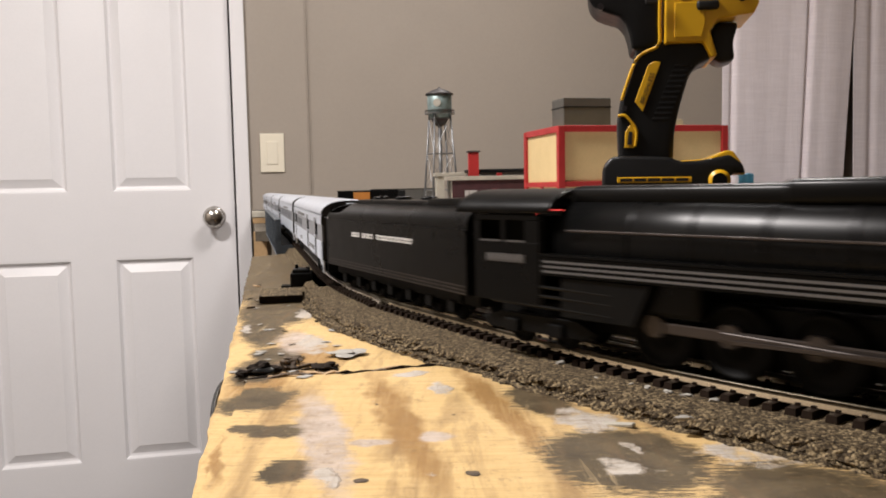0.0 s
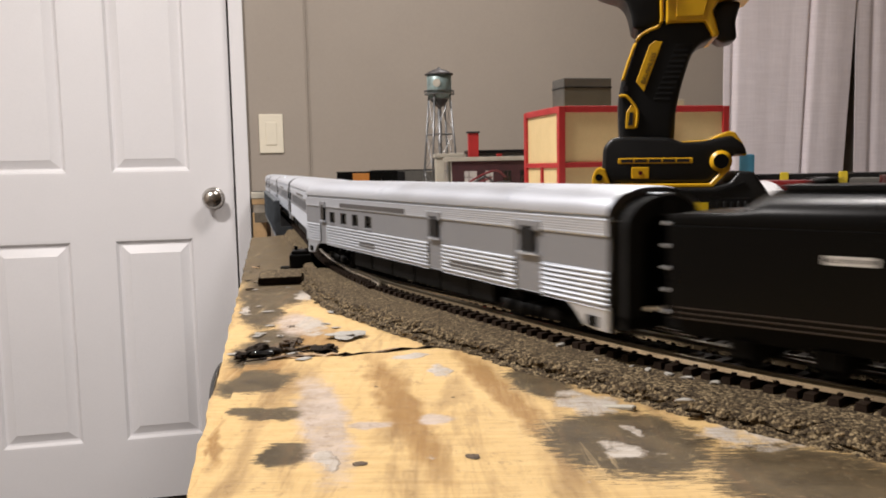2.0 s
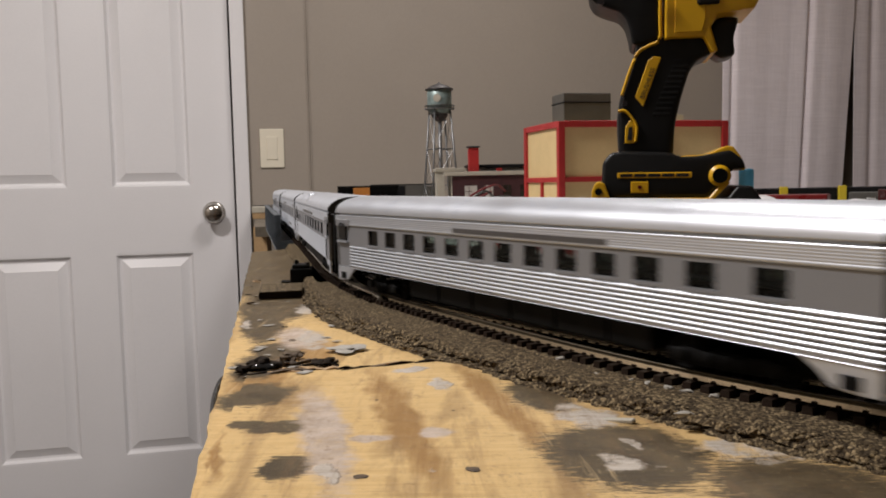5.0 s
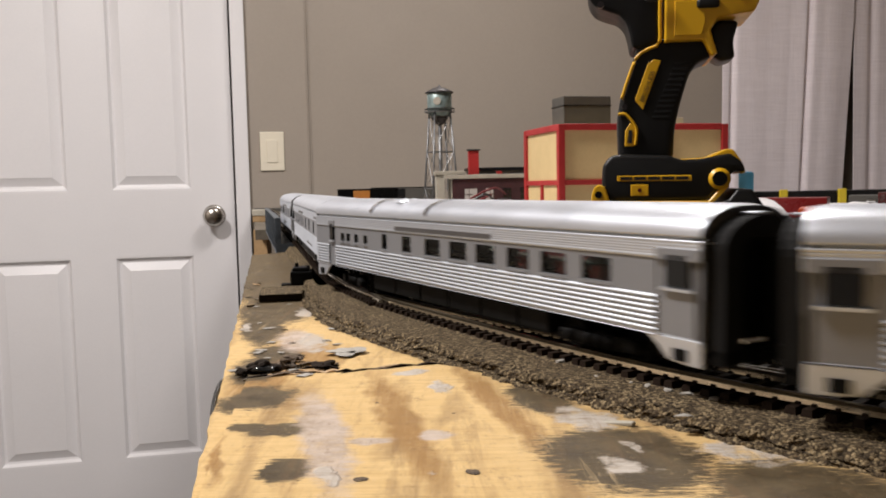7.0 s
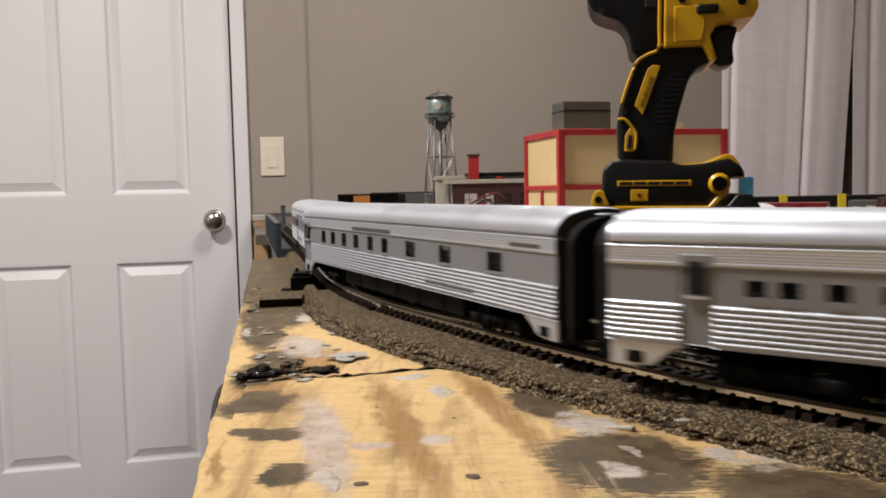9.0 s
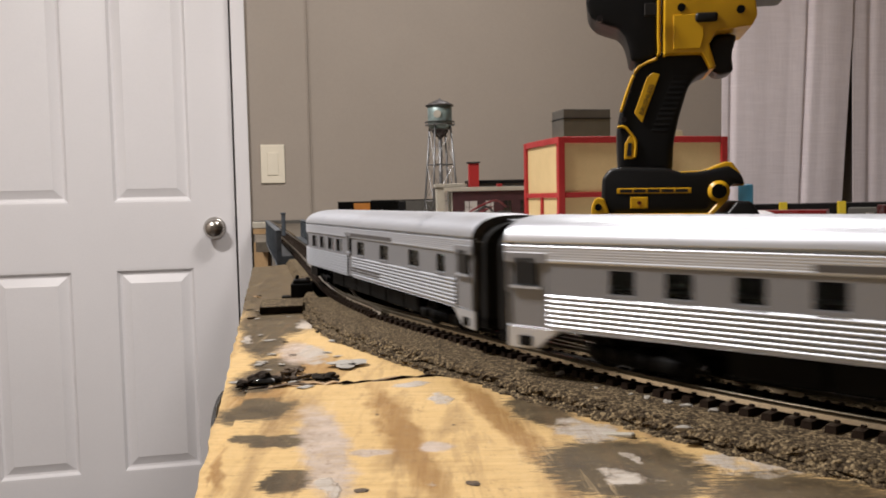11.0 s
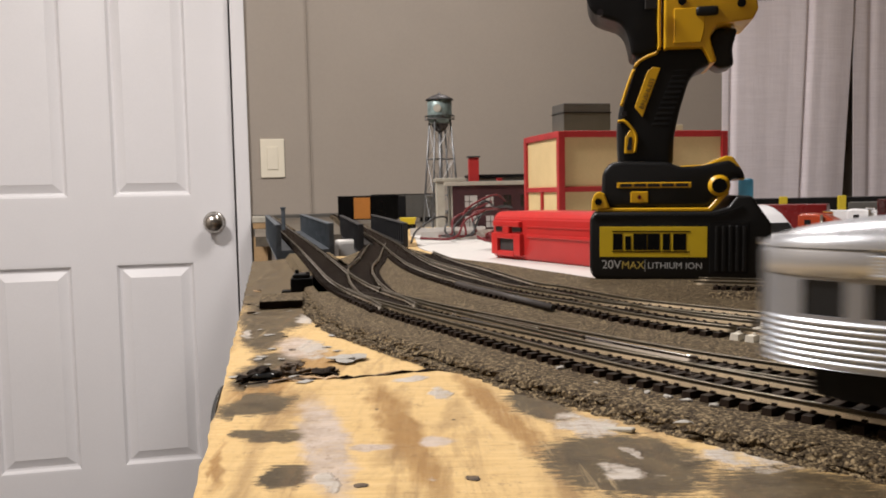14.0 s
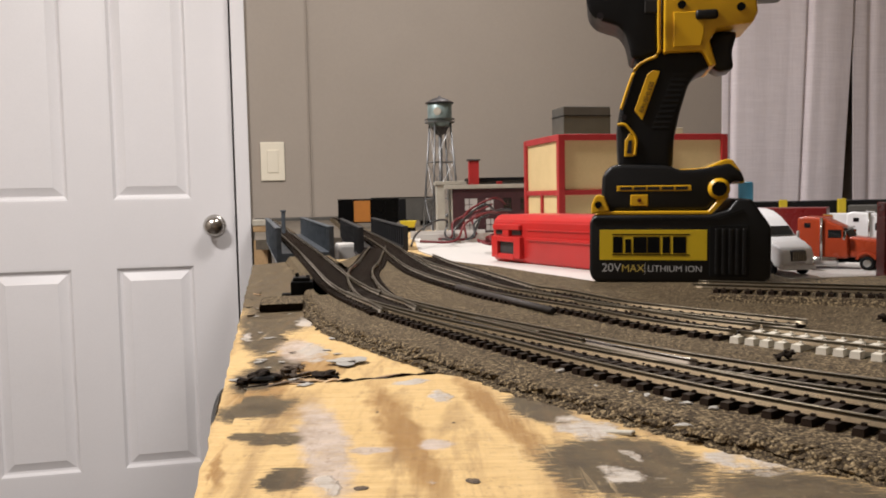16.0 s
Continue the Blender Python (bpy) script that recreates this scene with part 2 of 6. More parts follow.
def plywood(patches):
    """Bare plywood with knots, scraped olive-grey paint and smeared plaster; patches: (kind, x, y, half length, half width, turn)."""
    m, nt, bsdf, co = blank("stained_plywood")
    grain = noise_tex(nt, stretched(nt, co, 9, 130, 20, 12), 5, 6, 0.65, 0.8)
    broad = noise_tex(nt, stretched(nt, co, 40, 9, 10, 12), 2.0, 4, 0.6, 0.5)
    wood = mix_color(nt, ramp(nt, grain, 0.35, 0.72), (0.62, 0.44, 0.205), (0.50, 0.335, 0.140))
    wood = mix_color(nt, ramp(nt, broad, 0.50, 0.68, 0, 0.62), wood, (0.15, 0.08, 0.035))
    fray = noise_tex(nt, co, 90, 6, 0.7)
    streak = noise_tex(nt, stretched(nt, co, 60, 240, 60, 12), 4, 5, 0.7)
    shift = nt.nodes.new("ShaderNodeVectorMath")
    shift.operation = "MULTIPLY_ADD"
    cn = nt.nodes.new("ShaderNodeTexNoise")
    cn.inputs["Scale"].default_value, cn.inputs["Detail"].default_value = 140, 6
    nt.links.new(co, cn.inputs["Vector"])
    nt.links.new(cn.outputs["Color"], shift.inputs[0])
    shift.inputs[1].default_value = (0.009, 0.009, 0)
    off = nt.nodes.new("ShaderNodeVectorMath")
    nt.links.new(co, off.inputs[0])
    off.inputs[1].default_value = (-0.0045, -0.0045, 0)
    nt.links.new(off.outputs[0], shift.inputs[2])
    masks = {}
    for kind, x, y, a, b, turn in patches:
        mp = nt.nodes.new("ShaderNodeMapping")
        mp.vector_type = "TEXTURE"
        mp.inputs["Location"].default_value = (x, y, 0)
        mp.inputs["Rotation"].default_value = (0, 0, radians(turn))
        mp.inputs["Scale"].default_value = (a, b, 1)
        nt.links.new(shift.outputs[0], mp.inputs["Vector"])
        ln = nt.nodes.new("ShaderNodeVectorMath")
        ln.operation = "LENGTH"
        nt.links.new(mp.outputs[0], ln.inputs[0])
        one = ramp(nt, ln.outputs["Value"], 1.35, 0.65)
        if kind in masks:
            mx = nt.nodes.new("ShaderNodeMath")
            mx.operation = "MAXIMUM"
            nt.links.new(masks[kind], mx.inputs[0])
            nt.links.new(one, mx.inputs[1])
            one = mx.outputs[0]
        masks[kind] = one

    def worn(mask, src, lo, hi, amount=1.3):
        """Dry-brushed edges: the mask broken up by a grain."""
        ad = nt.nodes.new("ShaderNodeMath")
        ad.operation = "MULTIPLY_ADD"
        nt.links.new(src, ad.inputs[0])
        ad.inputs[1].default_value = amount
        nt.links.new(mask, ad.inputs[2])
        return ramp(nt, ad.outputs[0], lo + amount * .5, hi + amount * .5)

    col = mix_color(nt, worn(masks["stain"], noise_tex(nt, stretched(nt, co, 260, 22, 60, -12), 1.2, 7, 0.75, 0.5), 0.1, 1.1, 1.5), wood, (0.29, 0.165, 0.058))
    paint = mix_color(nt, ramp(nt, fray, 0.35, 0.7), (0.052, 0.038, 0.021), (0.128, 0.096, 0.054))
    col = mix_color(nt, worn(masks["paint"], noise_tex(nt, stretched(nt, co, 50, 300, 60, 12), 4, 7, 0.8), 0.40, 0.66, 2.6), col, paint)
    pale = worn(masks["pale"], streak, 0.35, 1.0)
    col = mix_color(nt, pale, col, mix_color(nt, ramp(nt, fray, 0.35, 0.65), (0.50, 0.42, 0.36), (0.36, 0.285, 0.215)))
    white = worn(masks["white"], fray, 0.50, 0.95, 3.0)
    col = mix_color(nt, white, col, mix_color(nt, ramp(nt, streak, 0.35, 0.65), (0.50, 0.46, 0.41), (0.36, 0.31, 0.25)))
    grit = noise_tex(nt, co, 330, 7, 0.75)
    col = mix_color(nt, ramp(nt, grit, 0.56, 0.68, 0, 0.5), col, (0.16, 0.10, 0.05))
    col = mix_color(nt, ramp(nt, grit, 0.42, 0.30, 0, 0.3), col, (0.66, 0.48, 0.26))
    scratch = noise_tex(nt, stretched(nt, co, 14, 420, 60, 14), 3, 3, 0.5, 0.3)
    where = noise_tex(nt, co, 24, 3)
    both = nt.nodes.new("ShaderNodeMath")
    both.operation = "MULTIPLY"
    nt.links.new(ramp(nt, scratch, 0.60, 0.66), both.inputs[0])
    nt.links.new(ramp(nt, where, 0.42, 0.52), both.inputs[1])
    col = mix_color(nt, ramp(nt, both.outputs[0], 0, 1, 0, 0.22), col, (0.13, 0.08, 0.04))
    rubbed = noise_tex(nt, stretched(nt, co, 170, 14, 60, -12), 1.2, 7, 0.7, 0.6)
    col = mix_color(nt, ramp(nt, rubbed, 0.54, 0.72, 0, 0.42), col, (0.17, 0.10, 0.05))
    col = mix_color(nt, ramp(nt, rubbed, 0.40, 0.30, 0, 0.45), col, (0.60, 0.45, 0.25))
    scuff = noise_tex(nt, stretched(nt, co, 260, 60, 60, 14), 2.5, 6, 0.75)
    col = mix_color(nt, ramp(nt, scuff, 0.62, 0.74, 0, 0.25), col, (0.50, 0.42, 0.33))
    col = mix_color(nt, ramp(nt, scuff, 0.40, 0.28, 0, 0.28), col, (0.20, 0.125, 0.06))
    nt.links.new(mix_color(nt, ramp(nt, noise_tex(nt, co, 30, 7, 0.75), 0.70, 0.76, 0, 0.7), col, (0.10, 0.075, 0.05)), bsdf.inputs["Base Color"])
    bsdf.inputs["Specular IOR Level"].default_value = 0.18
    nt.links.new(ramp(nt, fray, 0.3, 0.7, 0.45, 0.7), bsdf.inputs["Roughness"])
    add = nt.nodes.new("ShaderNodeMath")
    add.operation = "MULTIPLY_ADD"
    nt.links.new(white, add.inputs[0])
    add.inputs[1].default_value = 1.4
    nt.links.new(streak, add.inputs[2])
    nt.links.new(bump(nt, add.outputs[0], 0.55, 0.0006), bsdf.inputs["Normal"])
    return m


# ---- geometry helpers ----
def mesh_of(bm, name, materials, smooth=0.0):
    me = bpy.data.meshes.new(name)
    if smooth:
        for f in bm.faces:
            f.smooth = True
        for e in bm.edges:
            if len(e.link_faces) == 2 and e.calc_face_angle(0) > radians(smooth):
                e.smooth = False
    bm.to_mesh(me)
    bm.free()
    for m in materials if isinstance(materials, (list, tuple)) else [materials]:
        me.materials.append(m)
    return me


def part(name, bm, material, parent, label="", smooth=0.0):
    ob = new(name, mesh_of(bm, name, material, smooth))
    ob.parent = parent
    if label:
        ob["label"] = label
    return ob


def thing(name, label, category, m=None, group="", kind=""):
    ob = tagged(new(name), label, category, group, kind)
    if m is not None:
        ob.matrix_basis = m
    return ob


def box(x0, x1, y0, y1, z0, z1, bevel=0.0, bm=None, seg=2):
    out = bm or bmesh.new()
    b = bmesh.new()
    bmesh.ops.create_cube(b, size=1)
    for v in b.verts:
        v.co = ((x0 + x1) / 2 + v.co.x * (x1 - x0), (y0 + y1) / 2 + v.co.y * (y1 - y0), (z0 + z1) / 2 + v.co.z * (z1 - z0))
    if bevel:
        bmesh.ops.bevel(b, geom=b.edges[:], offset=bevel, segments=seg, affect="EDGES", profile=0.6)
    return merge(out, b)


def merge(out, b, m=None):
    """Adds the bmesh b to out."""
    if m is not None:
        b.transform(m)
    table = {v: out.verts.new(v.co) for v in b.verts}
    for f in b.faces:
        try:
            g = out.faces.new([table[v] for v in f.verts])
            g.material_index = f.material_index
        except ValueError:
            pass
    b.free()
    return out


def cyl(p, q, r0, r1=None, n=16, bm=None, caps=True):
    """A rod from p to q."""
    out = bm or bmesh.new()
    p, q = Vector(p), Vector(q)
    b = bmesh.new()
    bmesh.ops.create_cone(b, cap_ends=caps, segments=n, radius1=r0, radius2=r0 if r1 is None else r1, depth=(q - p).length)
    return merge(out, b, Matrix.Translation((p + q) / 2) @ (q - p).to_track_quat("Z", "Y").to_matrix().to_4x4())


def ring_lathe(profile, n=24, bm=None, m=None):
    """A turned body about z from (radius, height) pairs."""
    b = bmesh.new()
    rings = [[b.verts.new((r * math.cos(a), r * math.sin(a), z)) for a in [2 * math.pi * i / n for i in range(n)]] for r, z in profile]
    for lo, hi in zip(rings, rings[1:]):
        for i in range(n):
            b.faces.new((lo[i], lo[(i + 1) % n], hi[(i + 1) % n], hi[i]))
    b.faces.new(rings[0][::-1])
    b.faces.new(rings[-1])
    return merge(bm or bmesh.new(), b, m)


def plate(outline, y0, y1, bevel=0.0, bm=None, seg=2):
    """An outline in x and z, given anticlockwise, thick from y0 to y1."""
    b = bmesh.new()
    vs = [b.verts.new((x, y0, z)) for x, z in outline]
    f = b.faces.new(vs)
    r = bmesh.ops.extrude_face_region(b, geom=[f])
    for v in r["geom"]:
        if isinstance(v, bmesh.types.BMVert):
            v.co.y = y1
    bmesh.ops.recalc_face_normals(b, faces=b.faces[:])
    if bevel:
        bmesh.ops.bevel(b, geom=b.edges[:], offset=bevel, segments=seg, affect="EDGES", profile=0.55, clamp_overlap=True)
    return merge(bm or bmesh.new(), b)


def slab(outline, z0, z1, bm=None):
    """An outline in x and y, thick from z0 to z1."""
    b = bmesh.new()
    f = b.faces.new([b.verts.new((x, y, z0)) for x, y in outline])
    r = bmesh.ops.extrude_face_region(b, geom=[f])
    for v in r["geom"]:
        if isinstance(v, bmesh.types.BMVert):
            v.co.z = z1
    bmesh.ops.recalc_face_normals(b, faces=b.faces[:])
    return merge(bm or bmesh.new(), b)


def tube(points, r, n=8, bm=None):
    """A bent wire or hose through points, smoothed."""
    pts = [Vector(p) for p in points]
    fine = []
    for i in range(len(pts) - 1):
        p0, p1, p2, p3 = pts[max(i - 1, 0)], pts[i], pts[i + 1], pts[min(i + 2, len(pts) - 1)]
        for k in range(6):
            t = k / 6
            fine.append(0.5 * ((2 * p1) + (p2 - p0) * t + (2 * p0 - 5 * p1 + 4 * p2 - p3) * t * t + (3 * p1 - p0 - 3 * p2 + p3) * t ** 3))
    fine.append(pts[-1])
    out = bm or bmesh.new()
    rings = []
    for i, p in enumerate(fine):
        d = (fine[min(i + 1, len(fine) - 1)] - fine[max(i - 1, 0)]).normalized()
        a = d.cross(Vector((0, 0, 1)) if abs(d.z) < 0.9 else Vector((1, 0, 0))).normalized()
        b = d.cross(a)
        rings.append([out.verts.new(p + (a * math.cos(2 * math.pi * k / n) + b * math.sin(2 * math.pi * k / n)) * r) for k in range(n)])
    for lo, hi in zip(rings, rings[1:]):
        for k in range(n):
            out.faces.new((lo[k], lo[(k + 1) % n], hi[(k + 1) % n], hi[k]))
    out.faces.new(rings[0][::-1])
    out.faces.new(rings[-1])
    return out


def lump(r, rough, seed, flat=1.0, sub=2):
    """An uneven crumb."""
    b = bmesh.new()
    bmesh.ops.create_icosphere(b, subdivisions=sub, radius=r)
    for v in b.verts:
        k = 1 + rough * noise.noise(v.co / r * 1.3 + Vector((seed * 7.1, seed * 3.3, seed)))
        v.co *= k
        v.co.z *= flat
    return b


def words(text, size, material, parent, m, name="print", depth=0.00006):
    """Lettering in the built-in font, as a mesh under parent."""
    cu = bpy.data.curves.new(name, "FONT")
    cu.body, cu.size, cu.extrude = text, size, depth
    tmp = bpy.data.objects.new(name, cu)
    scene.collection.objects.link(tmp)
    me = bpy.data.meshes.new_from_object(tmp.evaluated_get(bpy.context.evaluated_depsgraph_get()))
    bpy.data.objects.remove(tmp)
    me.materials.clear()
    me.materials.append(material)
    ob = new(name, me)
    ob.parent = parent
    ob.matrix_basis = m
    return ob


# ---- the room, square to the layout's edge, turned against the camera ----
TURN = 12.5
ROOM = pose(0, 0, 0, 0, 0, TURN)
FLOOR_Z, CEIL_Z, WALL_V = -0.93, 1.47, 2.54


def room_part(name, bm, material, label, category, parent=None, smooth=0.0):
    ob = new(name, mesh_of(bm, name, material, smooth))
    ob.matrix_basis = ROOM
    return tagged(ob, label, category, "", "structure")


U0, U1, V0 = -1.6, 3.4, -1.7
room_part("floor", box(U0 - .1, U1 + .1, V0 - .1, WALL_V + .9, FLOOR_Z - .05, FLOOR_Z), FLOOR_DARK, "dark floor under the layout and door", "floor")
room_part("ceiling", box(U0 - .1, U1 + .1, V0 - .1, WALL_V + .1, CEIL_Z, CEIL_Z + .05), CEILING_PAINT, "plain white ceiling over the train room", "ceiling")
DOOR_R, DOOR_L, DOOR_TOP = -0.072, -0.885, -0.92 + 2.03
back = bmesh.new()
box(U0 - .1, DOOR_L - .02, WALL_V, WALL_V + .11, FLOOR_Z, CEIL_Z, bm=back)
box(DOOR_R + .02, U1 + .1, WALL_V, WALL_V + .11, FLOOR_Z, CEIL_Z, bm=back)
box(DOOR_L - .02, DOOR_R + .02, WALL_V, WALL_V + .11, DOOR_TOP + .02, CEIL_Z, bm=back)
room_part("wall_back", back, WALL_PAINT, "beige painted wall with a seam between panels", "wall")
room_part("wall_left", box(U0 - .1, U0, V0, WALL_V, FLOOR_Z, CEIL_Z), WALL_PAINT, "plain beige painted side wall", "wall")
room_part("wall_right", box(U1, U1 + .1, V0, WALL_V, FLOOR_Z, CEIL_Z), WALL_PAINT, "plain beige painted side wall", "wall")
room_part("wall_front", box(U0 - .1, U1 + .1, V0 - .1, V0, FLOOR_Z, CEIL_Z), WALL_PAINT, "plain beige painted wall", "wall")
room_part("wall_beyond", box(U0 - .1, 0.6, WALL_V + .8, WALL_V + .9, FLOOR_Z, CEIL_Z), WALL_PAINT, "plain wall closing the space past the door", "wall")
seam = box(0.150, 0.1535, WALL_V - .004, WALL_V, FLOOR_Z, CEIL_Z)
box(0.1565, 0.160, WALL_V - .004, WALL_V, FLOOR_Z, CEIL_Z, bm=seam)
room_part("trim", seam, WALL_PAINT, "narrow beige seam strip on the wall", "trim")
box_b = box(DOOR_R + .045, U1, WALL_V - .012, WALL_V, FLOOR_Z, FLOOR_Z + .08, .003)
room_part("baseboard", box_b, WHITE_DOOR, "white painted baseboard", "baseboard")

# ---- the door ----
door = tagged(new("door_1"), "white six-panel door, closed, with a nickel knob", "door", "", "structure")
door.matrix_basis = ROOM @ pose(0, WALL_V + .012, 0)


def panel_door():
    """Stiles and rails round six raised panels; front at y = 0."""
    w0, w1, z0, z1 = DOOR_L, DOOR_R - .003, -0.92, DOOR_TOP
    xs = [w0, w0 + .118, w0 + .350, w1 - .350, w1 - .118, w1]
    zs = [z0, -0.738, -0.125, 0.063, 0.745, 0.855, 1.0, z1]
    bm = bmesh.new()
    th = .035
    for a, b in ((0, 1), (2, 3), (4, 5)):
        box(xs[a], xs[b], 0, th, z0, z1, bm=bm)
    for a, b in ((1, 2), (3, 4)):
        for c, d in ((0, 1), (2, 3), (4, 5), (6, 7)):
            box(xs[a], xs[b], 0, th, zs[c], zs[d], bm=bm)
    part("frame", bm, WHITE_DOOR, door)
    for a, b in ((1, 2), (3, 4)):
        for c, d in ((1, 2), (3, 4), (5, 6)):
            bm = bmesh.new()
            steps = [(0.0, 0.0), (.007, .0005), (.014, .010), (.020, .0115), (.042, .0035), (.045, .002)]
            rings = []
            for inset, dep in steps:
                rings.append([bm.verts.new(p) for p in ((xs[a] + inset, dep, zs[c] + inset), (xs[b] - inset, dep, zs[c] + inset), (xs[b] - inset, dep, zs[d] - inset), (xs[a] + inset, dep, zs[d] - inset))])
            for lo, hi in zip(rings, rings[1:]):
                for i in range(4):
                    bm.faces.new((lo[i], lo[(i + 1) % 4], hi[(i + 1) % 4], hi[i]))
            bm.faces.new(rings[-1])
            part("panel", bm, WHITE_DOOR, door)
    knob = ring_lathe([(.033, 0), (.033, .004), (.028, .008), (.014, .011), (.011, .026), (.013, .031), (.024, .037), (.029, .046), (.028, .055), (.021, .062), (.008, .065), (.002, .0655)], 32)
    knob.transform(pose(-0.135, 0, -0.013, 90))
    part("door_knob", knob, NICKEL, door, "brushed nickel round door knob", 40)
    part("latch_plate", box(DOOR_R - .002, DOOR_R + .003, -.003, .02, -.045, .02, .001), DARK_METAL, door, "dark latch plate at the door edge")


panel_door()
casing = bmesh.new()
box(DOOR_R + .004, DOOR_R + .044, -.018, -.0005, FLOOR_Z, DOOR_TOP + .05, .003, casing)
box(DOOR_L - .06, DOOR_L - .006, -.018, -.0005, FLOOR_Z, DOOR_TOP + .05, .003, casing)
box(DOOR_L - .005, DOOR_R + .003, -.018, -.0005, DOOR_TOP + .006, DOOR_TOP + .05, .003, casing)
box(DOOR_R + .003, DOOR_R + .019, 0.0005, .11, FLOOR_Z, DOOR_TOP + .02, 0, casing)
box(DOOR_L - .019, DOOR_L - .003, 0.0005, .11, FLOOR_Z, DOOR_TOP + .02, 0, casing)
ob = room_part("door_frame", casing, WHITE_DOOR, "white painted door casing", "door frame")
ob.matrix_basis = ROOM @ pose(0, WALL_V, 0)

sw = thing("light_switch", "ivory rocker light switch on the beige wall", "light switch", ROOM @ pose(0.0415, WALL_V, 0.176))
part("cover_plate", box(-.0355, .0355, -.006, -.0003, -.058, .058, .0025), IVORY, sw)
part("rocker", box(-.0165, .0165, -.0085, -.0055, -.034, .034, .0015), IVORY, sw)


def curtain(u0, u1, seed, amp, creases, lean_left, lean_right):
    """Hanging cloth with soft folds and sharp creases (place across, width, depth); its side edges lean apart below."""
    bm = bmesh.new()
    n, zs = 200, [CEIL_Z - .12, 1.1, 0.8, 0.6, 0.45, 0.3, 0.15, 0.0, -0.15, -0.3]
    rows = []
    for z in zs:
        row = []
        for i in range(n + 1):
            k = i / n
            u = u0 + (u1 - u0) * k
            f = 1.1 * noise.noise(Vector((u * 4.2 + seed - z * .10, 0.3 + z * .12, seed))) + 0.35 * abs(noise.noise(Vector((u * 8 + 2 - z * .15, z * .1, seed + 9)))) + 0.14 * noise.noise(Vector((u * 17, z * .3, seed + 4)))
            for at, wide, deep in creases:
                f -= deep * math.exp(-((k - at - .015 * (z - .3)) / wide) ** 2)
            drop = max(0.0, .66 - z)
            row.append(bm.verts.new((u + lean_left * drop * (1 - k) + lean_right * drop * k, WALL_V - .07 - amp * f, z)))
        rows.append(row)
    for a, b in zip(rows, rows[1:]):
        for i in range(n):
            bm.faces.new((a[i], a[i + 1], b[i + 1], b[i]))
    c = thing("curtain", "grey-lilac woven curtain hanging in soft folds", "curtain", ROOM, "curtains")
    ob = part("cloth", bm, CURTAIN, c, "", 80)
    so = ob.modifiers.new("thick", "SOLIDIFY")
    so.thickness = .002
    part("rod", cyl((u0 - .02, WALL_V - .07, CEIL_Z - .11), (u1, WALL_V - .07, CEIL_Z - .11), .009), DARK_METAL, c)


curtain(1.50, 1.997, 3, .015, ((.08, .02, .7), (.66, .020, 1.1)), 0.0, -.055)
curtain(1.999, 2.75, 8, .018, ((.10, .02, .5), (.32, .02, 1.0), (.6, .02, 1.2)), .016, 0.0)


# ---- the layout: board, cork, tracks ----
def edge_x(y):
    """The board's left edge."""
    return -0.018 - 0.2105 * y


PATCHES = [
    ("paint", -0.0573, 0.2428, 0.0117, 0.0148, 12),
    ("paint", -0.0531, 0.2128, 0.0054, 0.0039, 12),
    ("paint", -0.1311, 0.6361, 0.0268, 0.1535, 12),
    ("paint", -0.0856, 0.3839, 0.0106, 0.0548, 12),
    ("paint", -0.0664, 0.2849, 0.0091, 0.0231, 12),
    ("paint", -0.0970, 0.4844, 0.0219, 0.0595, 12),
    ("paint", 0.0405, 0.1830, 0.0185, 0.0240, 12),
    ("paint", 0.0274, 0.2364, 0.0091, 0.0189, 12),
    ("paint", 0.0715, 0.1603, 0.0194, 0.0193, 12),
    ("paint", 0.0475, 0.1937, 0.0081, 0.0086, 12),
    ("pale", -0.0313, 0.2042, 0.0069, 0.0455, 12),
    ("pale", -0.0183, 0.1989, 0.0057, 0.0033, 12),
    ("pale", -0.0626, 0.3425, 0.0086, 0.0264, 12),
    ("pale", -0.0023, 0.2023, 0.0050, 0.0034, 12),
    ("white", -0.0017, 0.2519, 0.0036, 0.0106, 12),
    ("white", 0.0371, 0.2143, 0.0078, 0.0117, 12),
    ("white", 0.0395, 0.1775, 0.0052, 0.0066, 12),
    ("white", 0.0441, 0.1897, 0.0023, 0.0042, 12),
    ("white", -0.0714, 0.4211, 0.0053, 0.0197, 12),
    ("white", -0.0913, 0.3769, 0.0030, 0.0120, 12),
    ("white", -0.0555, 0.3387, 0.0066, 0.0224, 12),
    ("white", -0.0121, 0.2717, 0.0067, 0.0041, 12),
    ("white", 0.0698, 0.1861, 0.0122, 0.0104, 12),
    ("white", -0.0262, 0.1751, 0.0025, 0.0070, 12),
    ("stain", -0.0125, 0.2180, 0.0052, 0.0560, 12),
    ("stain", 0.0145, 0.2300, 0.0046, 0.0480, 12),
    ("paint", -0.0415, 0.2103, 0.0110, 0.0065, 12),
    ("paint", -0.0360, 0.1791, 0.0070, 0.0080, 12),
    ("stain", -0.0481, 0.3019, 0.0086, 0.0153, 12),
    ("stain", -0.0537, 0.1876, 0.0020, 0.0165, 12),
    ("paint", -0.1150, 0.6200, 0.0550, 0.2100, 12),
    ("paint", -0.1500, 0.7800, 0.0600, 0.0900, 12),
    ("paint", -0.0900, 0.4300, 0.0200, 0.0500, 12),
    ("white", -0.1000, 0.5100, 0.0100, 0.0160, 12),
    ("stain", -0.0560, 0.3120, 0.0160, 0.0260, 12),
    ("stain", -0.0600, 0.2600, 0.0100, 0.0240, 12),
    ("paint", -0.0660, 0.3160, 0.0100, 0.0160, 12),
]
PLY = plywood(PATCHES)


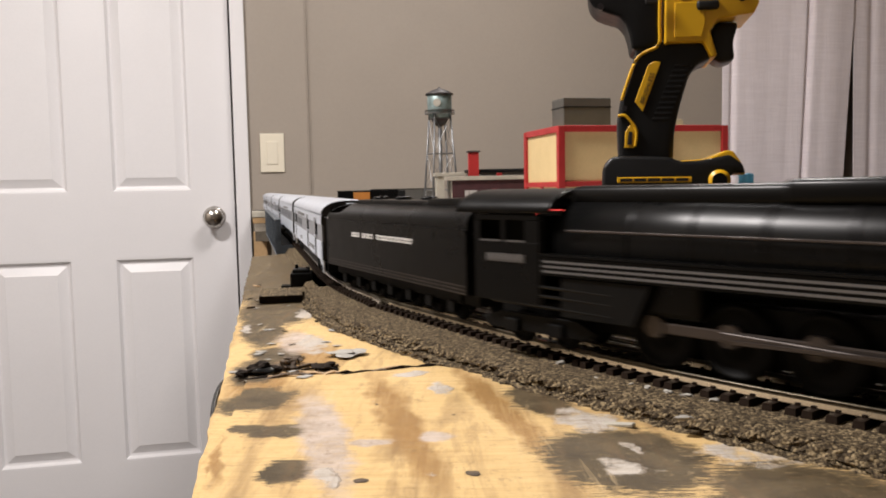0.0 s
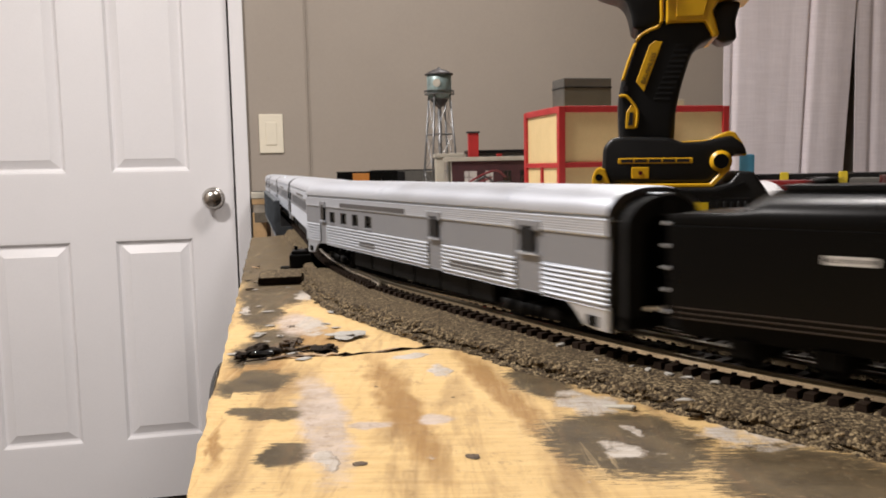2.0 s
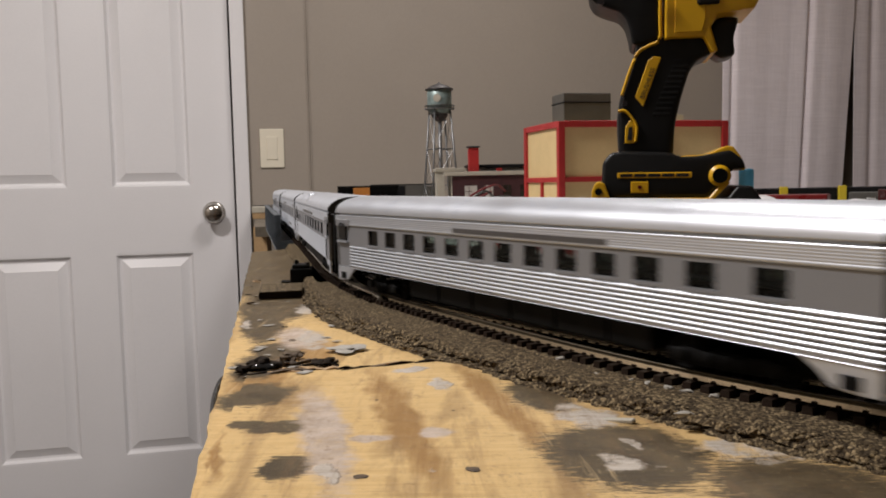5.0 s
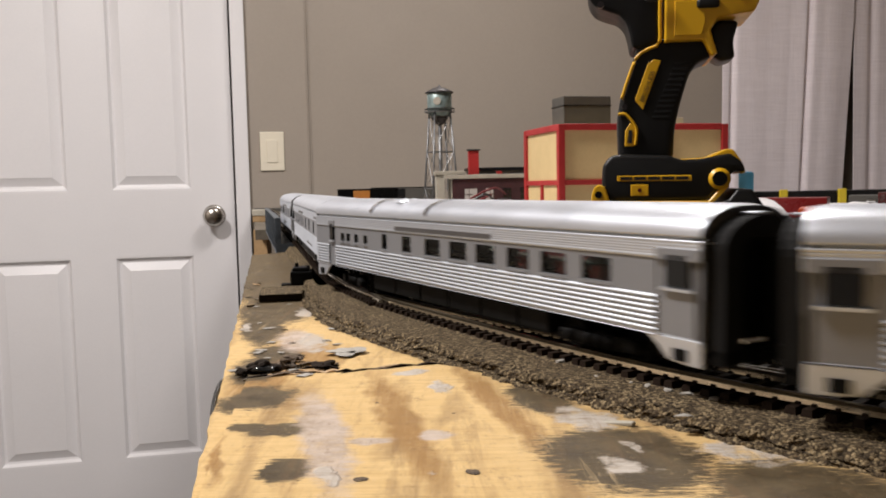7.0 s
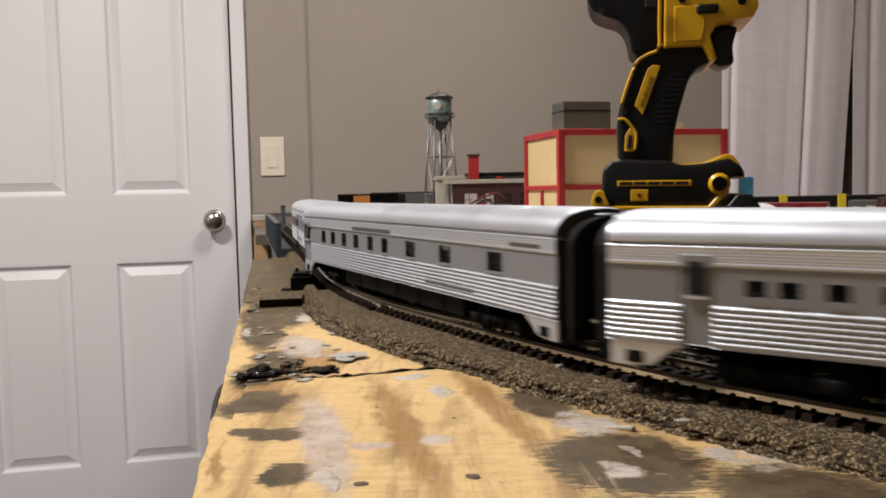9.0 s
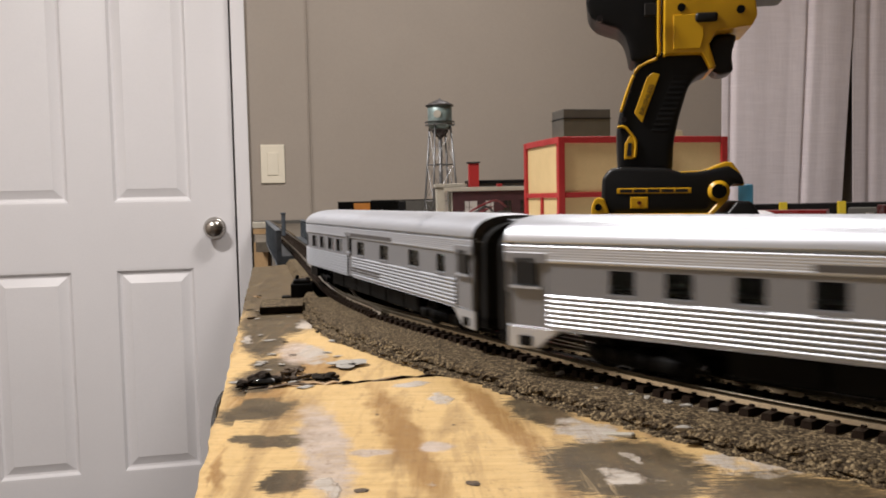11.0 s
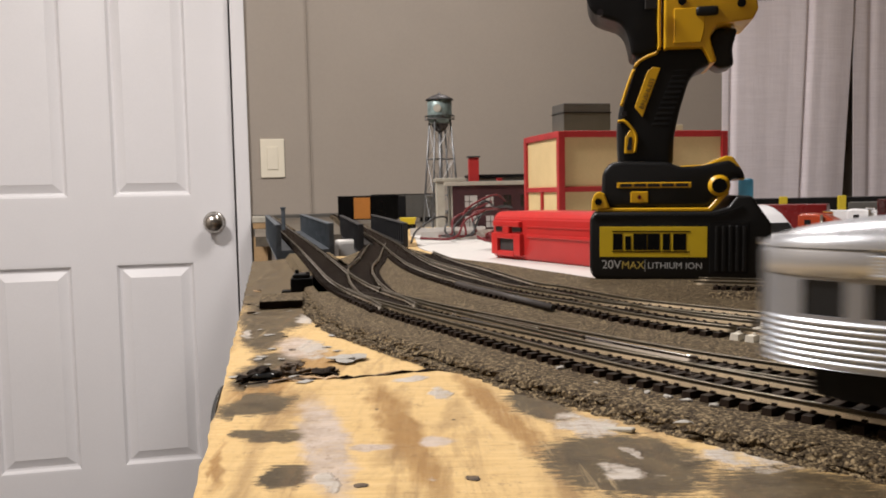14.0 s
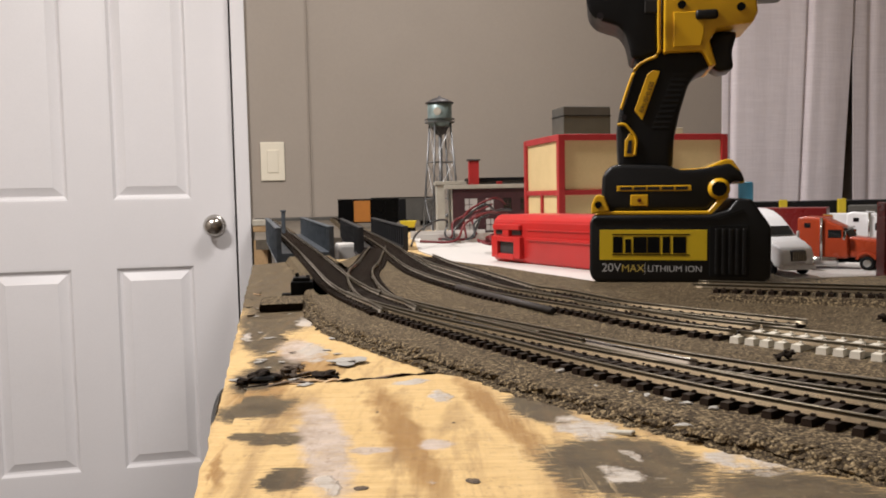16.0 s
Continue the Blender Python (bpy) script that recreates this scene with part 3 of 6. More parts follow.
def ragged_board():
    """The near plywood board; its left edge is chipped."""
    bm = bmesh.new()
    left = []
    y = -0.30
    while y < 0.80:
        j = 0.0010 * noise.noise(Vector((y * 60, 1.7, 0))) + 0.0007 * noise.noise(Vector((y * 210, 3.1, 0)))
        left.append((edge_x(y) + j, y))
        y += 0.006
    far = [(-0.178, 0.80), (-0.150, 0.835), (-0.10, 0.845), (-0.05, 0.86), (-0.035, 0.93), (-0.06, 1.02), (-0.06, 1.50), (2.9, 2.1), (2.9, -0.30)]
    slab((left + far)[::-1], -0.018, 0.0, bm)
    return bm


board = tagged(new("layout_board", mesh_of(ragged_board(), "layout_board", PLY)), "bare plywood layout board with scraped olive paint and plaster smears", "layout board", "", "structure")
sheet2 = bmesh.new()
slab([(-0.0665, 0.2735)] + [(-0.0665 + .0612 * k / 40, 0.2725 + .013 * (k / 40) ** 1.6 + .0011 * noise.noise(Vector((k * .9, 2, 0)))) for k in range(1, 41)] + [(0.03, 0.262), (0.10, 0.17), (0.10, -0.28), (0.035, -0.28), (-0.052, 0.17)], 0.0002, 0.0016, sheet2)
tagged(new("top_ply", mesh_of(sheet2, "top_ply", PLY)), "upper veneer of the plywood, broken off along a crack", "plywood", "", "structure")
frame_b = bmesh.new()
for a, b in ((-0.28, 0.78),):
    slab([(edge_x(a) + .012, a), (edge_x(a) + .05, a), (edge_x(b) + .05, b), (edge_x(b) + .012, b)], -0.10, -0.0185, frame_b)
tagged(new("bench_beam", mesh_of(frame_b, "bench_beam", SHELF_WOOD)), "pale wooden beam under the layout board", "beam", "", "structure")
legs = bmesh.new()
for x, y in ((0.02, -0.15), (-0.08, 0.62), (1.4, 0.2), (0.4, 1.4)):
    box(x, x + .06, y, y + .06, FLOOR_Z, -0.1 if x < .1 else -0.018, bm=legs)
tagged(new("bench_legs", mesh_of(legs, "bench_legs", SHELF_WOOD)), "pale wooden legs under the layout board", "leg", "", "structure")
shelf = bmesh.new()
for outline in ([(-0.302, 1.32), (-0.075, 1.36), (-0.075, 1.52), (0.04, 1.55), (0.04, 2.58), (-0.555, 2.44)],):
    slab(outline, -0.018, -0.002, shelf)
tagged(new("far_board", mesh_of(shelf, "far_board", FAR_BOARD)), "grey-brown far board past the bridges", "layout board", "", "structure")
box_l = bmesh.new()
box(-0.29, -0.23, 1.42, 1.47, FLOOR_Z, -0.018, bm=box_l)
box(-0.379, -0.352, 1.64, 1.68, FLOOR_Z, -0.018, bm=box_l)
box(-0.16, -0.10, 1.42, 1.47, FLOOR_Z, -0.018, bm=box_l)
tagged(new("far_legs", mesh_of(box_l, "far_legs", SHELF_WOOD)), "pale wooden legs under the far board", "leg", "", "structure")

# main line: heading and bend along its length, in metres from the far end of the bridge approach
STEP = 0.002
BEND_S = [0, .45, .55, .65, .75, .85, .95, .97]
BEND_K = [0, -.05, 1.08, 1.84, -.18, 2.35, 2.37, 1.7]


def main_line():
    xs, ys, hs = [], [], []
    h, x, y = -1.334, -0.1956, 1.0408
    x, y = x - 1.8 * math.cos(h), y - 1.8 * math.sin(h)
    for i in range(int(6.0 / STEP)):
        s = i * STEP - 1.8
        k = np.interp(s, BEND_S, BEND_K) if s > 0 else 0
        if s > .95 and h > 0:
            k = 0
        h += k * STEP
        x, y = x + math.cos(h) * STEP, y + math.sin(h) * STEP
        xs.append(x - math.sin(h) * .00875), ys.append(y + math.cos(h) * .00875), hs.append(h)
    return np.array(xs), np.array(ys), np.array(hs)


MX, MY, MH = main_line()
MS = np.arange(len(MX)) * STEP - 1.8


def on_main(s, side=0.0):
    """Place and heading on the main line at s, a distance to its left."""
    x, y, h = np.interp(s, MS, MX), np.interp(s, MS, MY), np.interp(s, MS, MH)
    return x - math.sin(h) * side, y + math.cos(h) * side, h


def smooth_path(points, step=0.002):
    """Evenly spaced (x, y, heading) along a smooth curve through points."""
    p = [Vector((a, b)) for a, b in points]
    fine = []
    for i in range(len(p) - 1):
        p0, p1, p2, p3 = p[max(i - 1, 0)], p[i], p[i + 1], p[min(i + 2, len(p) - 1)]
        for k in range(20):
            t = k / 20
            fine.append(0.5 * ((2 * p1) + (p2 - p0) * t + (2 * p0 - 5 * p1 + 4 * p2 - p3) * t * t + (3 * p1 - p0 - 3 * p2 + p3) * t ** 3))
    fine.append(p[-1])
    d = [0.0]
    for a, b in zip(fine, fine[1:]):
        d.append(d[-1] + (b - a).length)
    s = np.arange(0, d[-1], step)
    xs, ys = np.interp(s, d, [q.x for q in fine]), np.interp(s, d, [q.y for q in fine])
    hs = np.unwrap(np.arctan2(np.gradient(ys), np.gradient(xs)))
    return list(zip(xs, ys, hs))


def rail_bm(path, side, z, bm=None):
    """A flat-bottomed rail along a path, a distance to its left."""
    prof = [(-.00125, 0), (.00125, 0), (.00125, .00018), (.00034, .00122), (.00028, .0018), (.00055, .0020), (.00055, .00232), (.00038, .0025), (-.00038, .0025), (-.00055, .00232), (-.00055, .0020), (-.00028, .0018), (-.00034, .00122), (-.00125, .00018)]
    out = bm or bmesh.new()
    rings = []
    for x, y, h in path:
        sx, sy = -math.sin(h), math.cos(h)
        rings.append([out.verts.new((x + sx * (side + o), y + sy * (side + o), z + q)) for o, q in prof])
    n = len(prof)
    for a, b in zip(rings, rings[1:]):
        for i in range(n):
            # foot slopes keep the bright metal; head and web take the darkened copy
            out.faces.new((a[i], a[(i + 1) % n], b[(i + 1) % n], b[i])).material_index = 1 if i in (2, 12) else 0
    out.faces.new(rings[0][::-1])
    out.faces.new(rings[-1])
    return out


def tie_mesh(name, material, length=.0282, width=.0029, high=.0019):
    bm = box(-width / 2, width / 2, -length / 2, length / 2, 0, high)
    for v in bm.verts:
        if v.co.z > high / 2:
            v.co.x *= .86
            v.co.y *= .985
    for o in (-.00875, .00875):
        for k in (-.0014, .0014):
            box(-.0005, .0005, o + k - .0004, o + k + .0004, high, high + .0007, bm=bm)
    return mesh_of(bm, name, material)


TIE = tie_mesh("tie", TIE_PLASTIC)
TIE_PALE = tie_mesh("tie_pale", TIE_WHITE, .0285, .0037, .0024)
CORK_Z = 0.0055


def track(label, path, z=CORK_Z, pitch=.0057, sides=(-.00875, .00875), tie=TIE, skip=(), first=0.0, far_from=None):
    """A railway track on path: two rails and its ties, each a part; far ties are joined."""
    tr = thing("railway_track", label, "railway track", None, "railway tracks")
    rail_path = path[::3] + [path[-1]]
    for side in sides:
        part("rail", rail_bm(rail_path, side, z + .0019), [RAIL_DULL, RAIL_METAL], tr, "", 12)
    s, step, joined = first, STEP, None
    i = 0
    while i * pitch + first < (len(path) - 1) * step:
        x, y, h = path[int((i * pitch + first) / step)]
        m = pose(x, y, z, 0, 0, math.degrees(h) + random.uniform(-1.2, 1.2))
        if far_from and far_from(x, y):
            joined = joined or bmesh.new()
            b = bmesh.new()
            b.from_mesh(tie)
            merge(joined, b, m)
        else:
            ob = new("tie", tie)
            ob.parent = tr
            ob.matrix_basis = m
        i += 1
    if joined:
        ob = part("distant_sleeper", joined, tie.materials[0], tr)
        ob["kind"] = "stuff"
    return tr


def out_of_view(x, y):
    return y > 0.86 or x > 0.16 or y < 0.12


main_path = [(*on_main(s)[:2], on_main(s)[2]) for s in np.arange(-1.35, 4.1, STEP)]
track("main line of nickel rails on dark brown ties", main_path, far_from=out_of_view)


def branch_side(s):
    """How far the branch has left the main line."""
    u = max(0.0, s - .60)
    return 0.0015 + min(.115 * u * u + .042 * u, .2)


branch = [on_main(s, branch_side(s)) for s in np.arange(.585, 1.9, STEP)]
bx, by = np.array([p[0] for p in branch]), np.array([p[1] for p in branch])
branch = list(zip(bx, by, np.unwrap(np.arctan2(np.gradient(by), np.gradient(bx)))))
track("curved branch track leaving the main line by a turnout", branch, CORK_Z - .0001, far_from=lambda x, y: x > .2, first=.0037)
cross = smooth_path([(-0.072, 0.90), (-0.068, 0.80), (-0.0635, 0.70), (-0.0625, 0.62), (-0.054, 0.54), (-0.040, 0.462), (-0.022, 0.40)])
track("short curved crossover track between the two lines", cross, CORK_Z - .0002, first=.003)
second = smooth_path([(-0.300, 2.35), (-0.215, 1.85), (-0.135, 1.35), (-0.064, 0.93), (-0.0415, 0.775), (-0.020, 0.642), (-0.002, 0.566), (0.0125, 0.521), (0.0285, 0.474), (0.0425, 0.4445), (0.055, 0.422), (0.066, 0.4045), (0.0775, 0.3845), (0.0858, 0.3660), (0.0944, 0.3520), (0.1028, 0.3385), (0.1115, 0.3290), (0.1205, 0.3185)])
track("second track of nickel rails on dark ties", second, far_from=lambda x, y: y > .95)
second_on = smooth_path([(0.1206, 0.3184), (0.1290, 0.3090), (0.1375, 0.2990), (0.1460, 0.2905), (0.1560, 0.2800), (0.180, 0.257), (0.225, 0.220), (0.31, 0.165), (0.43, 0.12)])
track("continued second track on pale concrete-grey ties", second_on, tie=TIE_PALE, pitch=.0064)
siding = smooth_path([(-0.018, 0.76), (0.001, 0.66), (0.021, 0.585), (0.037, 0.517), (0.0475, 0.478), (0.061, 0.4565), (0.080, 0.4110), (0.0915, 0.3925), (0.1025, 0.3790), (0.1205, 0.3580), (0.1385, 0.3380), (0.1465, 0.3310)])
track("siding joining the second track at a turnout", siding, CORK_Z - .0002, first=.004)
third = smooth_path([(0.140, 0.452), (0.175, 0.4345), (0.215, 0.4145), (0.30, 0.372), (0.45, 0.30)])
track("spare track end on its own cork strip", third, CORK_Z + .0035, first=.012)

# frog and wing rails of the turnout, polished
frog = thing("turnout_frog", "dark turnout frog with shiny wing rails", "turnout frog")
for s0, s1, side in ((.70, .765, .0085), (.715, .79, .0118), (.775, .84, .0150)):
    pth = [on_main(s, side + (s - s0) * .05) for s in np.arange(s0, s1, .004)]
    part("wing_rail", rail_bm(pth, 0, CORK_Z + .0019), [NICKEL, NICKEL] if s0 == .775 else [RAIL_DULL, RAIL_METAL], frog, "", 12)
plate_bm = bmesh.new()
ring = [on_main(s, .0062) for s in np.arange(.71, .80, .006)] + [on_main(s, .0185) for s in np.arange(.80, .71, -.006)]
slab([(p[0], p[1]) for p in ring], CORK_Z + .0016, CORK_Z + .0026, plate_bm)
part("frog_plate", plate_bm, DARK_METAL, frog)


def cork_sheet():
    """A thick cork sheet with a crumbly near edge that follows the main line."""
    bm = bmesh.new()
    ss = np.arange(.50, 1.7, .0016)
    levels = [(-.0066, .0002), (-.0060, .0009), (-.0052, .0017), (-.0040, .0022), (-.0028, .0024), (-.0026, .0029), (-.0026, .0035), (-.0018, .0046), (.0002, .0053), (.0016, CORK_Z)]
    rows = []
    for s in ss:
        off = -np.interp(s, [.5, .56, .62, .68, .75, .84, .92, 1.0], [.020, .0245, .031, .036, .033, .0300, .0285, .028])
        row = []
        for j, (o, z) in enumerate(levels):
            w = .0014 * noise.noise(Vector((s * 55, j * .35, 0))) + .0017 * noise.noise(Vector((s * 300, j * 1.7, 5))) + .0016 * noise.noise(Vector((s * 620, j * 2.3, 8)))
            dz = .0006 * noise.noise(Vector((s * 330, j * 3.0, 9))) + .0005 * noise.noise(Vector((s * 700, j * 3.0, 2))) if 0 < j < 9 else 0
            x, y, h = on_main(s, off + o + w)
            row.append(bm.verts.new((x, y, z + dz)))
        rows.append(row)
    for a, b in zip(rows, rows[1:]):
        for i in range(len(levels) - 1):
            bm.faces.new((a[i], b[i], b[i + 1], a[i + 1]))
    rim = [r[-1] for r in rows]
    tail = [(1.2, 0.02), (2.6, 0.3), (2.6, 0.7), (0.36, 0.545), (0.226, 0.530), (0.226, 0.600), (0.099, 0.538), (0.085, 0.571), (0.069, 0.604), (0.044, 0.663), (0.0, 0.74), (-0.035, 0.86), (-0.085, 0.85), (-0.095, 0.72), (-0.105, 0.66)]
    top = [bm.verts.new((x, y, CORK_Z)) for x, y in tail]
    low = [bm.verts.new((x, y, 0.0002)) for x, y in tail]
    f = bm.faces.new(rim + top)
    seq_t, seq_l = [rim[-1]] + top + [rim[0]], [rows[-1][0]] + low + [rows[0][0]]
    for i in range(len(seq_t) - 1):
        bm.faces.new((seq_t[i], seq_l[i], seq_l[i + 1], seq_t[i + 1]))
    bmesh.ops.recalc_face_normals(bm, faces=bm.faces[:])
    bmesh.ops.triangulate(bm, faces=[f])
    return bm


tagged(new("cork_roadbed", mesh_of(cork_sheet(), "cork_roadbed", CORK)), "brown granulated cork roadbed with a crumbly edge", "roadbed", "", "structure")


def cork_strip(path, half, z0, z1, name, label):
    bm = bmesh.new()
    rows = []
    for i, (x, y, h) in enumerate(path):
        sx, sy = -math.sin(h), math.cos(h)
        row = []
        for o, z in ((-half - .004, z0), (-half, z1), (half, z1), (half + .004, z0)):
            w = .0012 * noise.noise(Vector((i * .6, o * 90, z0 * 40))) if abs(o) >= half else 0
            row.append(bm.verts.new((x + sx * (o + w), y + sy * (o + w), z)))
        rows.append(row)
    for a, b in zip(rows, rows[1:]):
        for i in range(3):
            bm.faces.new((a[i], b[i], b[i + 1], a[i + 1]))
    bm.faces.new(rows[0])
    bm.faces.new(rows[-1][::-1])
    bmesh.ops.recalc_face_normals(bm, faces=bm.faces[:])
    tagged(new(name, mesh_of(bm, name, CORK)), label, "roadbed", "", "structure")


cork_strip(smooth_path([(0.148, 0.4475), (0.175, 0.4345), (0.215, 0.4145), (0.30, 0.372), (0.45, 0.30)]), .017, CORK_Z - .0005, CORK_Z + .0035, "cork_strip", "raised cork strip under the spare track")
cork_strip([on_main(s) for s in np.arange(.22, .56, .004)], .020, .0003, CORK_Z, "cork_approach", "cork strip under the bridge approach")
cork_strip([on_main(s) for s in np.arange(-1.35, -.34, .02)], .020, -.0025, CORK_Z, "cork_far", "cork strip under the far track")
cork_strip([p for p in second if p[1] > 1.38][::8], .020, -.0025, CORK_Z, "cork_far_second", "cork strip under the far second track")


# ---- the train ----
HALF_W, RAIL_TOP = .0172, .0099


def flutes(z0, z1, n):
    """(outward, height) pairs of a ribbed side."""
    out = []
    p = (z1 - z0) / n
    for i in range(n):
        a = z0 + i * p
        out += [(-.0009, a + p * .02), (-.0008, a + p * .16), (.0001, a + p * .24), (.0003, a + p * .38), (.00015, a + p * .62), (-.0002, a + p * .84), (-.0006, a + p * .98)]
    return out + [(-.0003, z1)]


SIDE_LOW = [(-.0002, .0118)] + flutes(.0125, .0232, 7)
SIDE_TOP = [(-.0003, .0330), (.0001, .0333), (.0001, .0341)] + [(o, .0341 + .0008 * i + z) for i in range(5) for o, z in ((-.00002, .0001), (.0001, .0003), (.0001, .0007))] + [(.0001, .0383), (-.0012, .0385), (-.0012, .0391), (.0002, .0392), (.0003, .0397)]
ROOF = [(HALF_W * math.cos(math.pi / 2 * k / 14) ** .80, .0396 + .0082 * math.sin(math.pi / 2 * k / 14)) for k in range(15)]


def skin(stations, profile, side, taper, base=HALF_W, drop=None):
    """A strip of side from (outward, height) pairs, along stations in x; taper(x) scales the half width."""
    bm = bmesh.new()
    rows = [[bm.verts.new((x, side * (base * taper(x) + o * min(1, taper(x) * 3)), z)) for o, z in profile] for x in stations]
    for a, b in zip(rows, rows[1:]):
        for i in range(len(profile) - 1):
            bm.faces.new((a[i], b[i], b[i + 1], a[i + 1]) if side < 0 else (a[i], a[i + 1], b[i + 1], b[i]))
    return bm


def truck_bm():
    """A four-wheel truck frame, side frames on both sides."""
    bm = bmesh.new()
    for sd in (-1, 1):
        y = sd * .0125
        plate([(-.017, .0040), (-.013, .0035), (-.009, .0028), (.009, .0028), (.013, .0035), (.017, .0040), (.0175, .0064), (.012, .0078), (.006, .0068), (-.006, .0068), (-.012, .0078), (-.0175, .0064)], y - .0009, y + .0009, .0003, bm, 1)
        for x in (-.0145, .0145):
            box(x - .0028, x + .0028, y + sd * .0014 - .0007, y + sd * .0014 + .0007, .0034, .0072, .0004, bm, 1)
        for x in (-.0045, 0, .0045):
            cyl((x, y + sd * .0012, .0030), (x, y + sd * .0012, .0072), .0011, None, 8, bm)
    box(-.004, .004, -.0125, .0125, .0045, .0075, .0004, bm, 1)
    return bm


def wheel_bm():
    bm = ring_lathe([(.0052, -.0013), (.0058, -.0011), (.0058, -.0007), (.0052, -.0004), (.0050, .0011), (.0042, .0013), (.0040, .0006), (.0015, .0004), (.0012, .0016)], 24)
    bm.transform(pose(0, 0, 0, 90))
    return bm


TRUCKS = []


def add_truck(car, x):
    tr = part("truck", truck_bm(), UNDER, car, "black sprung truck", 40)
    tr.matrix_basis = pose(x, 0, 0)
    for ax in (-.0145, .0145):
        for sd in (-1, 1):
            w = part("wheel", wheel_bm(), UNDER, tr, "", 40)
            w.matrix_basis = pose(ax, sd * .0086, .0052, 0, 0, 0 if sd < 0 else 180)
        part("axle", cyl((ax, -.009, .0052), (ax, .009, .0052), .0011, None, 8), UNDER, tr)
    TRUCKS.append((tr, car, x))


CARS = []


def passenger_car(label, windows, doors, strips, ahead, roof_vents=(), rounded=False, seats=(), length=.294, hoops=()):
    """A fluted silver passenger car. windows: (x, half width, bottom, top); doors: (x, half width); strips: (x0, x1, z0, z1)."""
    car = thing("passenger_car", label, "model train car", None, "passenger cars")
    half = length / 2
    tail = half + (.0165 if rounded else 0)
    r = .046

    def taper(x):
        if not rounded or x > -tail + r:
            return 1.0
        u = min(1.0, (-tail + r - x) / r)
        return max(.16, (1 - u ** 2.2) ** .5)

    ends = [-tail + r * (1 - math.cos(a)) for a in np.linspace(.02, math.pi / 2, 14)] if rounded else [-half]
    cuts = sorted(set(ends + [half - .004, half] + [round(v, 5) for x, w, a, b in windows for v in (x - w, x + w)] + [round(v, 5) for x, w in doors for v in (x - w, x + w)]))
    zlo, zhi = .0232, .0330
    for sd in (-1, 1):
        # window band with real openings
        bm = bmesh.new()
        grid_z = sorted(set([zlo, zhi] + [b for _, _, b, _ in windows] + [c for _, _, _, c in windows]))
        for x0, x1 in zip(cuts, cuts[1:]):
            mid = (x0 + x1) / 2
            if any(abs(mid - x) < w for x, w in doors):
                continue
            for z0, z1 in zip(grid_z, grid_z[1:]):
                if any(abs(mid - x) < w and a <= (z0 + z1) / 2 <= b for x, w, a, b in windows):
                    continue
                ya, yb = sd * (HALF_W * taper(x0) - .0004), sd * (HALF_W * taper(x1) - .0004)
                vs = [bm.verts.new(c) for c in ((x0, ya, z0), (x1, yb, z0), (x1, yb, z1), (x0, ya, z1))]
                bm.faces.new(vs if sd < 0 else vs[::-1])
        bmesh.ops.remove_doubles(bm, verts=bm.verts[:], dist=1e-6)
        ob = part("window_band", bm, SILVER_BAND, car, "smooth grey band between the ribbed panels")
        so = ob.modifiers.new("thick", "SOLIDIFY")
        so.thickness, so.offset = .0009, -1
        # ribbed side below, cut at the doors
        spans, x = [], cuts[0]
        for dx, w in sorted(doors):
            if dx - w > x:
                spans.append((x, dx - w))
            x = dx + w
        if x < half:
            spans.append((x, half))
        for a, b in [sp for sp in spans if sp[1] - sp[0] > .0012]:
            st = sorted(set([a, b] + [c for c in cuts if a < c < b]))
            part("fluted_panel", skin(st, SIDE_LOW, sd, taper), SILVER, car, "", 30)
        if rounded:
            near = [c for c in cuts if c < -tail + .026]
            part("tail_band", skin(near, [(-.0003, .0330), (.0001, .0333), (-.0001, .0386), (-.0005, .0394)], sd, taper), TAIL_GREY, car, "grey metal band round the tail", 40)
            part("letter_board", skin([near[-1]] + [c for c in cuts if c > near[-1]], SIDE_TOP, sd, taper), SILVER, car, "", 30)
        else:
            part("letter_board", skin(cuts, SIDE_TOP, sd, taper), SILVER, car, "", 30)
        for x, w in doors:
            bm = box(x - w + .0003, x + w - .0003, sd * (HALF_W - .0016), sd * (HALF_W - .0007), .0122, .0328, .0002, seg=1)
            d = part("side_door", bm, SILVER_BAND, car, "flat grey car door with a small window")
            part("door_head", box(x - w + .0003, x + w - .0003, sd * HALF_W - .0005, sd * HALF_W + .0004, .0328, .0362, .0002, seg=1), SILVER_BAND, d)
            part("door_window", box(x - w * .5, x + w * .5, sd * (HALF_W - .0002) - .0007, sd * (HALF_W - .0002) + .0007, .0258, .0345, .0001, seg=1), DARK_GLASS, d)
            part("window_sill", box(x - w * .72, x + w * .72, sd * HALF_W - .0007, sd * HALF_W + .0004, .0246, .0254), SILVER, d, "bright sill under the door window")
        for x, w, a, b in windows:
            t = taper(x)
            y = sd * (HALF_W * t - .0016)
            if t > .97:
                part("window_pane", box(x - w - .0006, x + w + .0006, y - .0002, y + .0002, a - .0006, b + .0006), GLASS, car)
                part("window_sill", box(x - w - .0005, x + w + .0005, sd * HALF_W - .0005, sd * HALF_W - .0001, a - .0006, a - .0002), SILVER_BAND, car)
            else:
                bm = bmesh.new()
                ya, yb = sd * (HALF_W * taper(x - w) - .0010), sd * (HALF_W * taper(x + w) - .0010)
                bm.faces.new([bm.verts.new(c) for c in ((x - w, ya, a), (x + w, yb, a), (x + w, yb, b), (x - w, ya, b))])
                ob = part("window_pane", bm, DARK_GLASS, car)
                so = ob.modifiers.new("thick", "SOLIDIFY")
                so.thickness = .0004
        for x0, x1, z0, z1 in strips:
            part("name_strip", box(x0, x1, sd * HALF_W - .0002, sd * HALF_W + .0004, z0, z1), GREY_STRIP, car, "dark grey panel on the ribbed side")
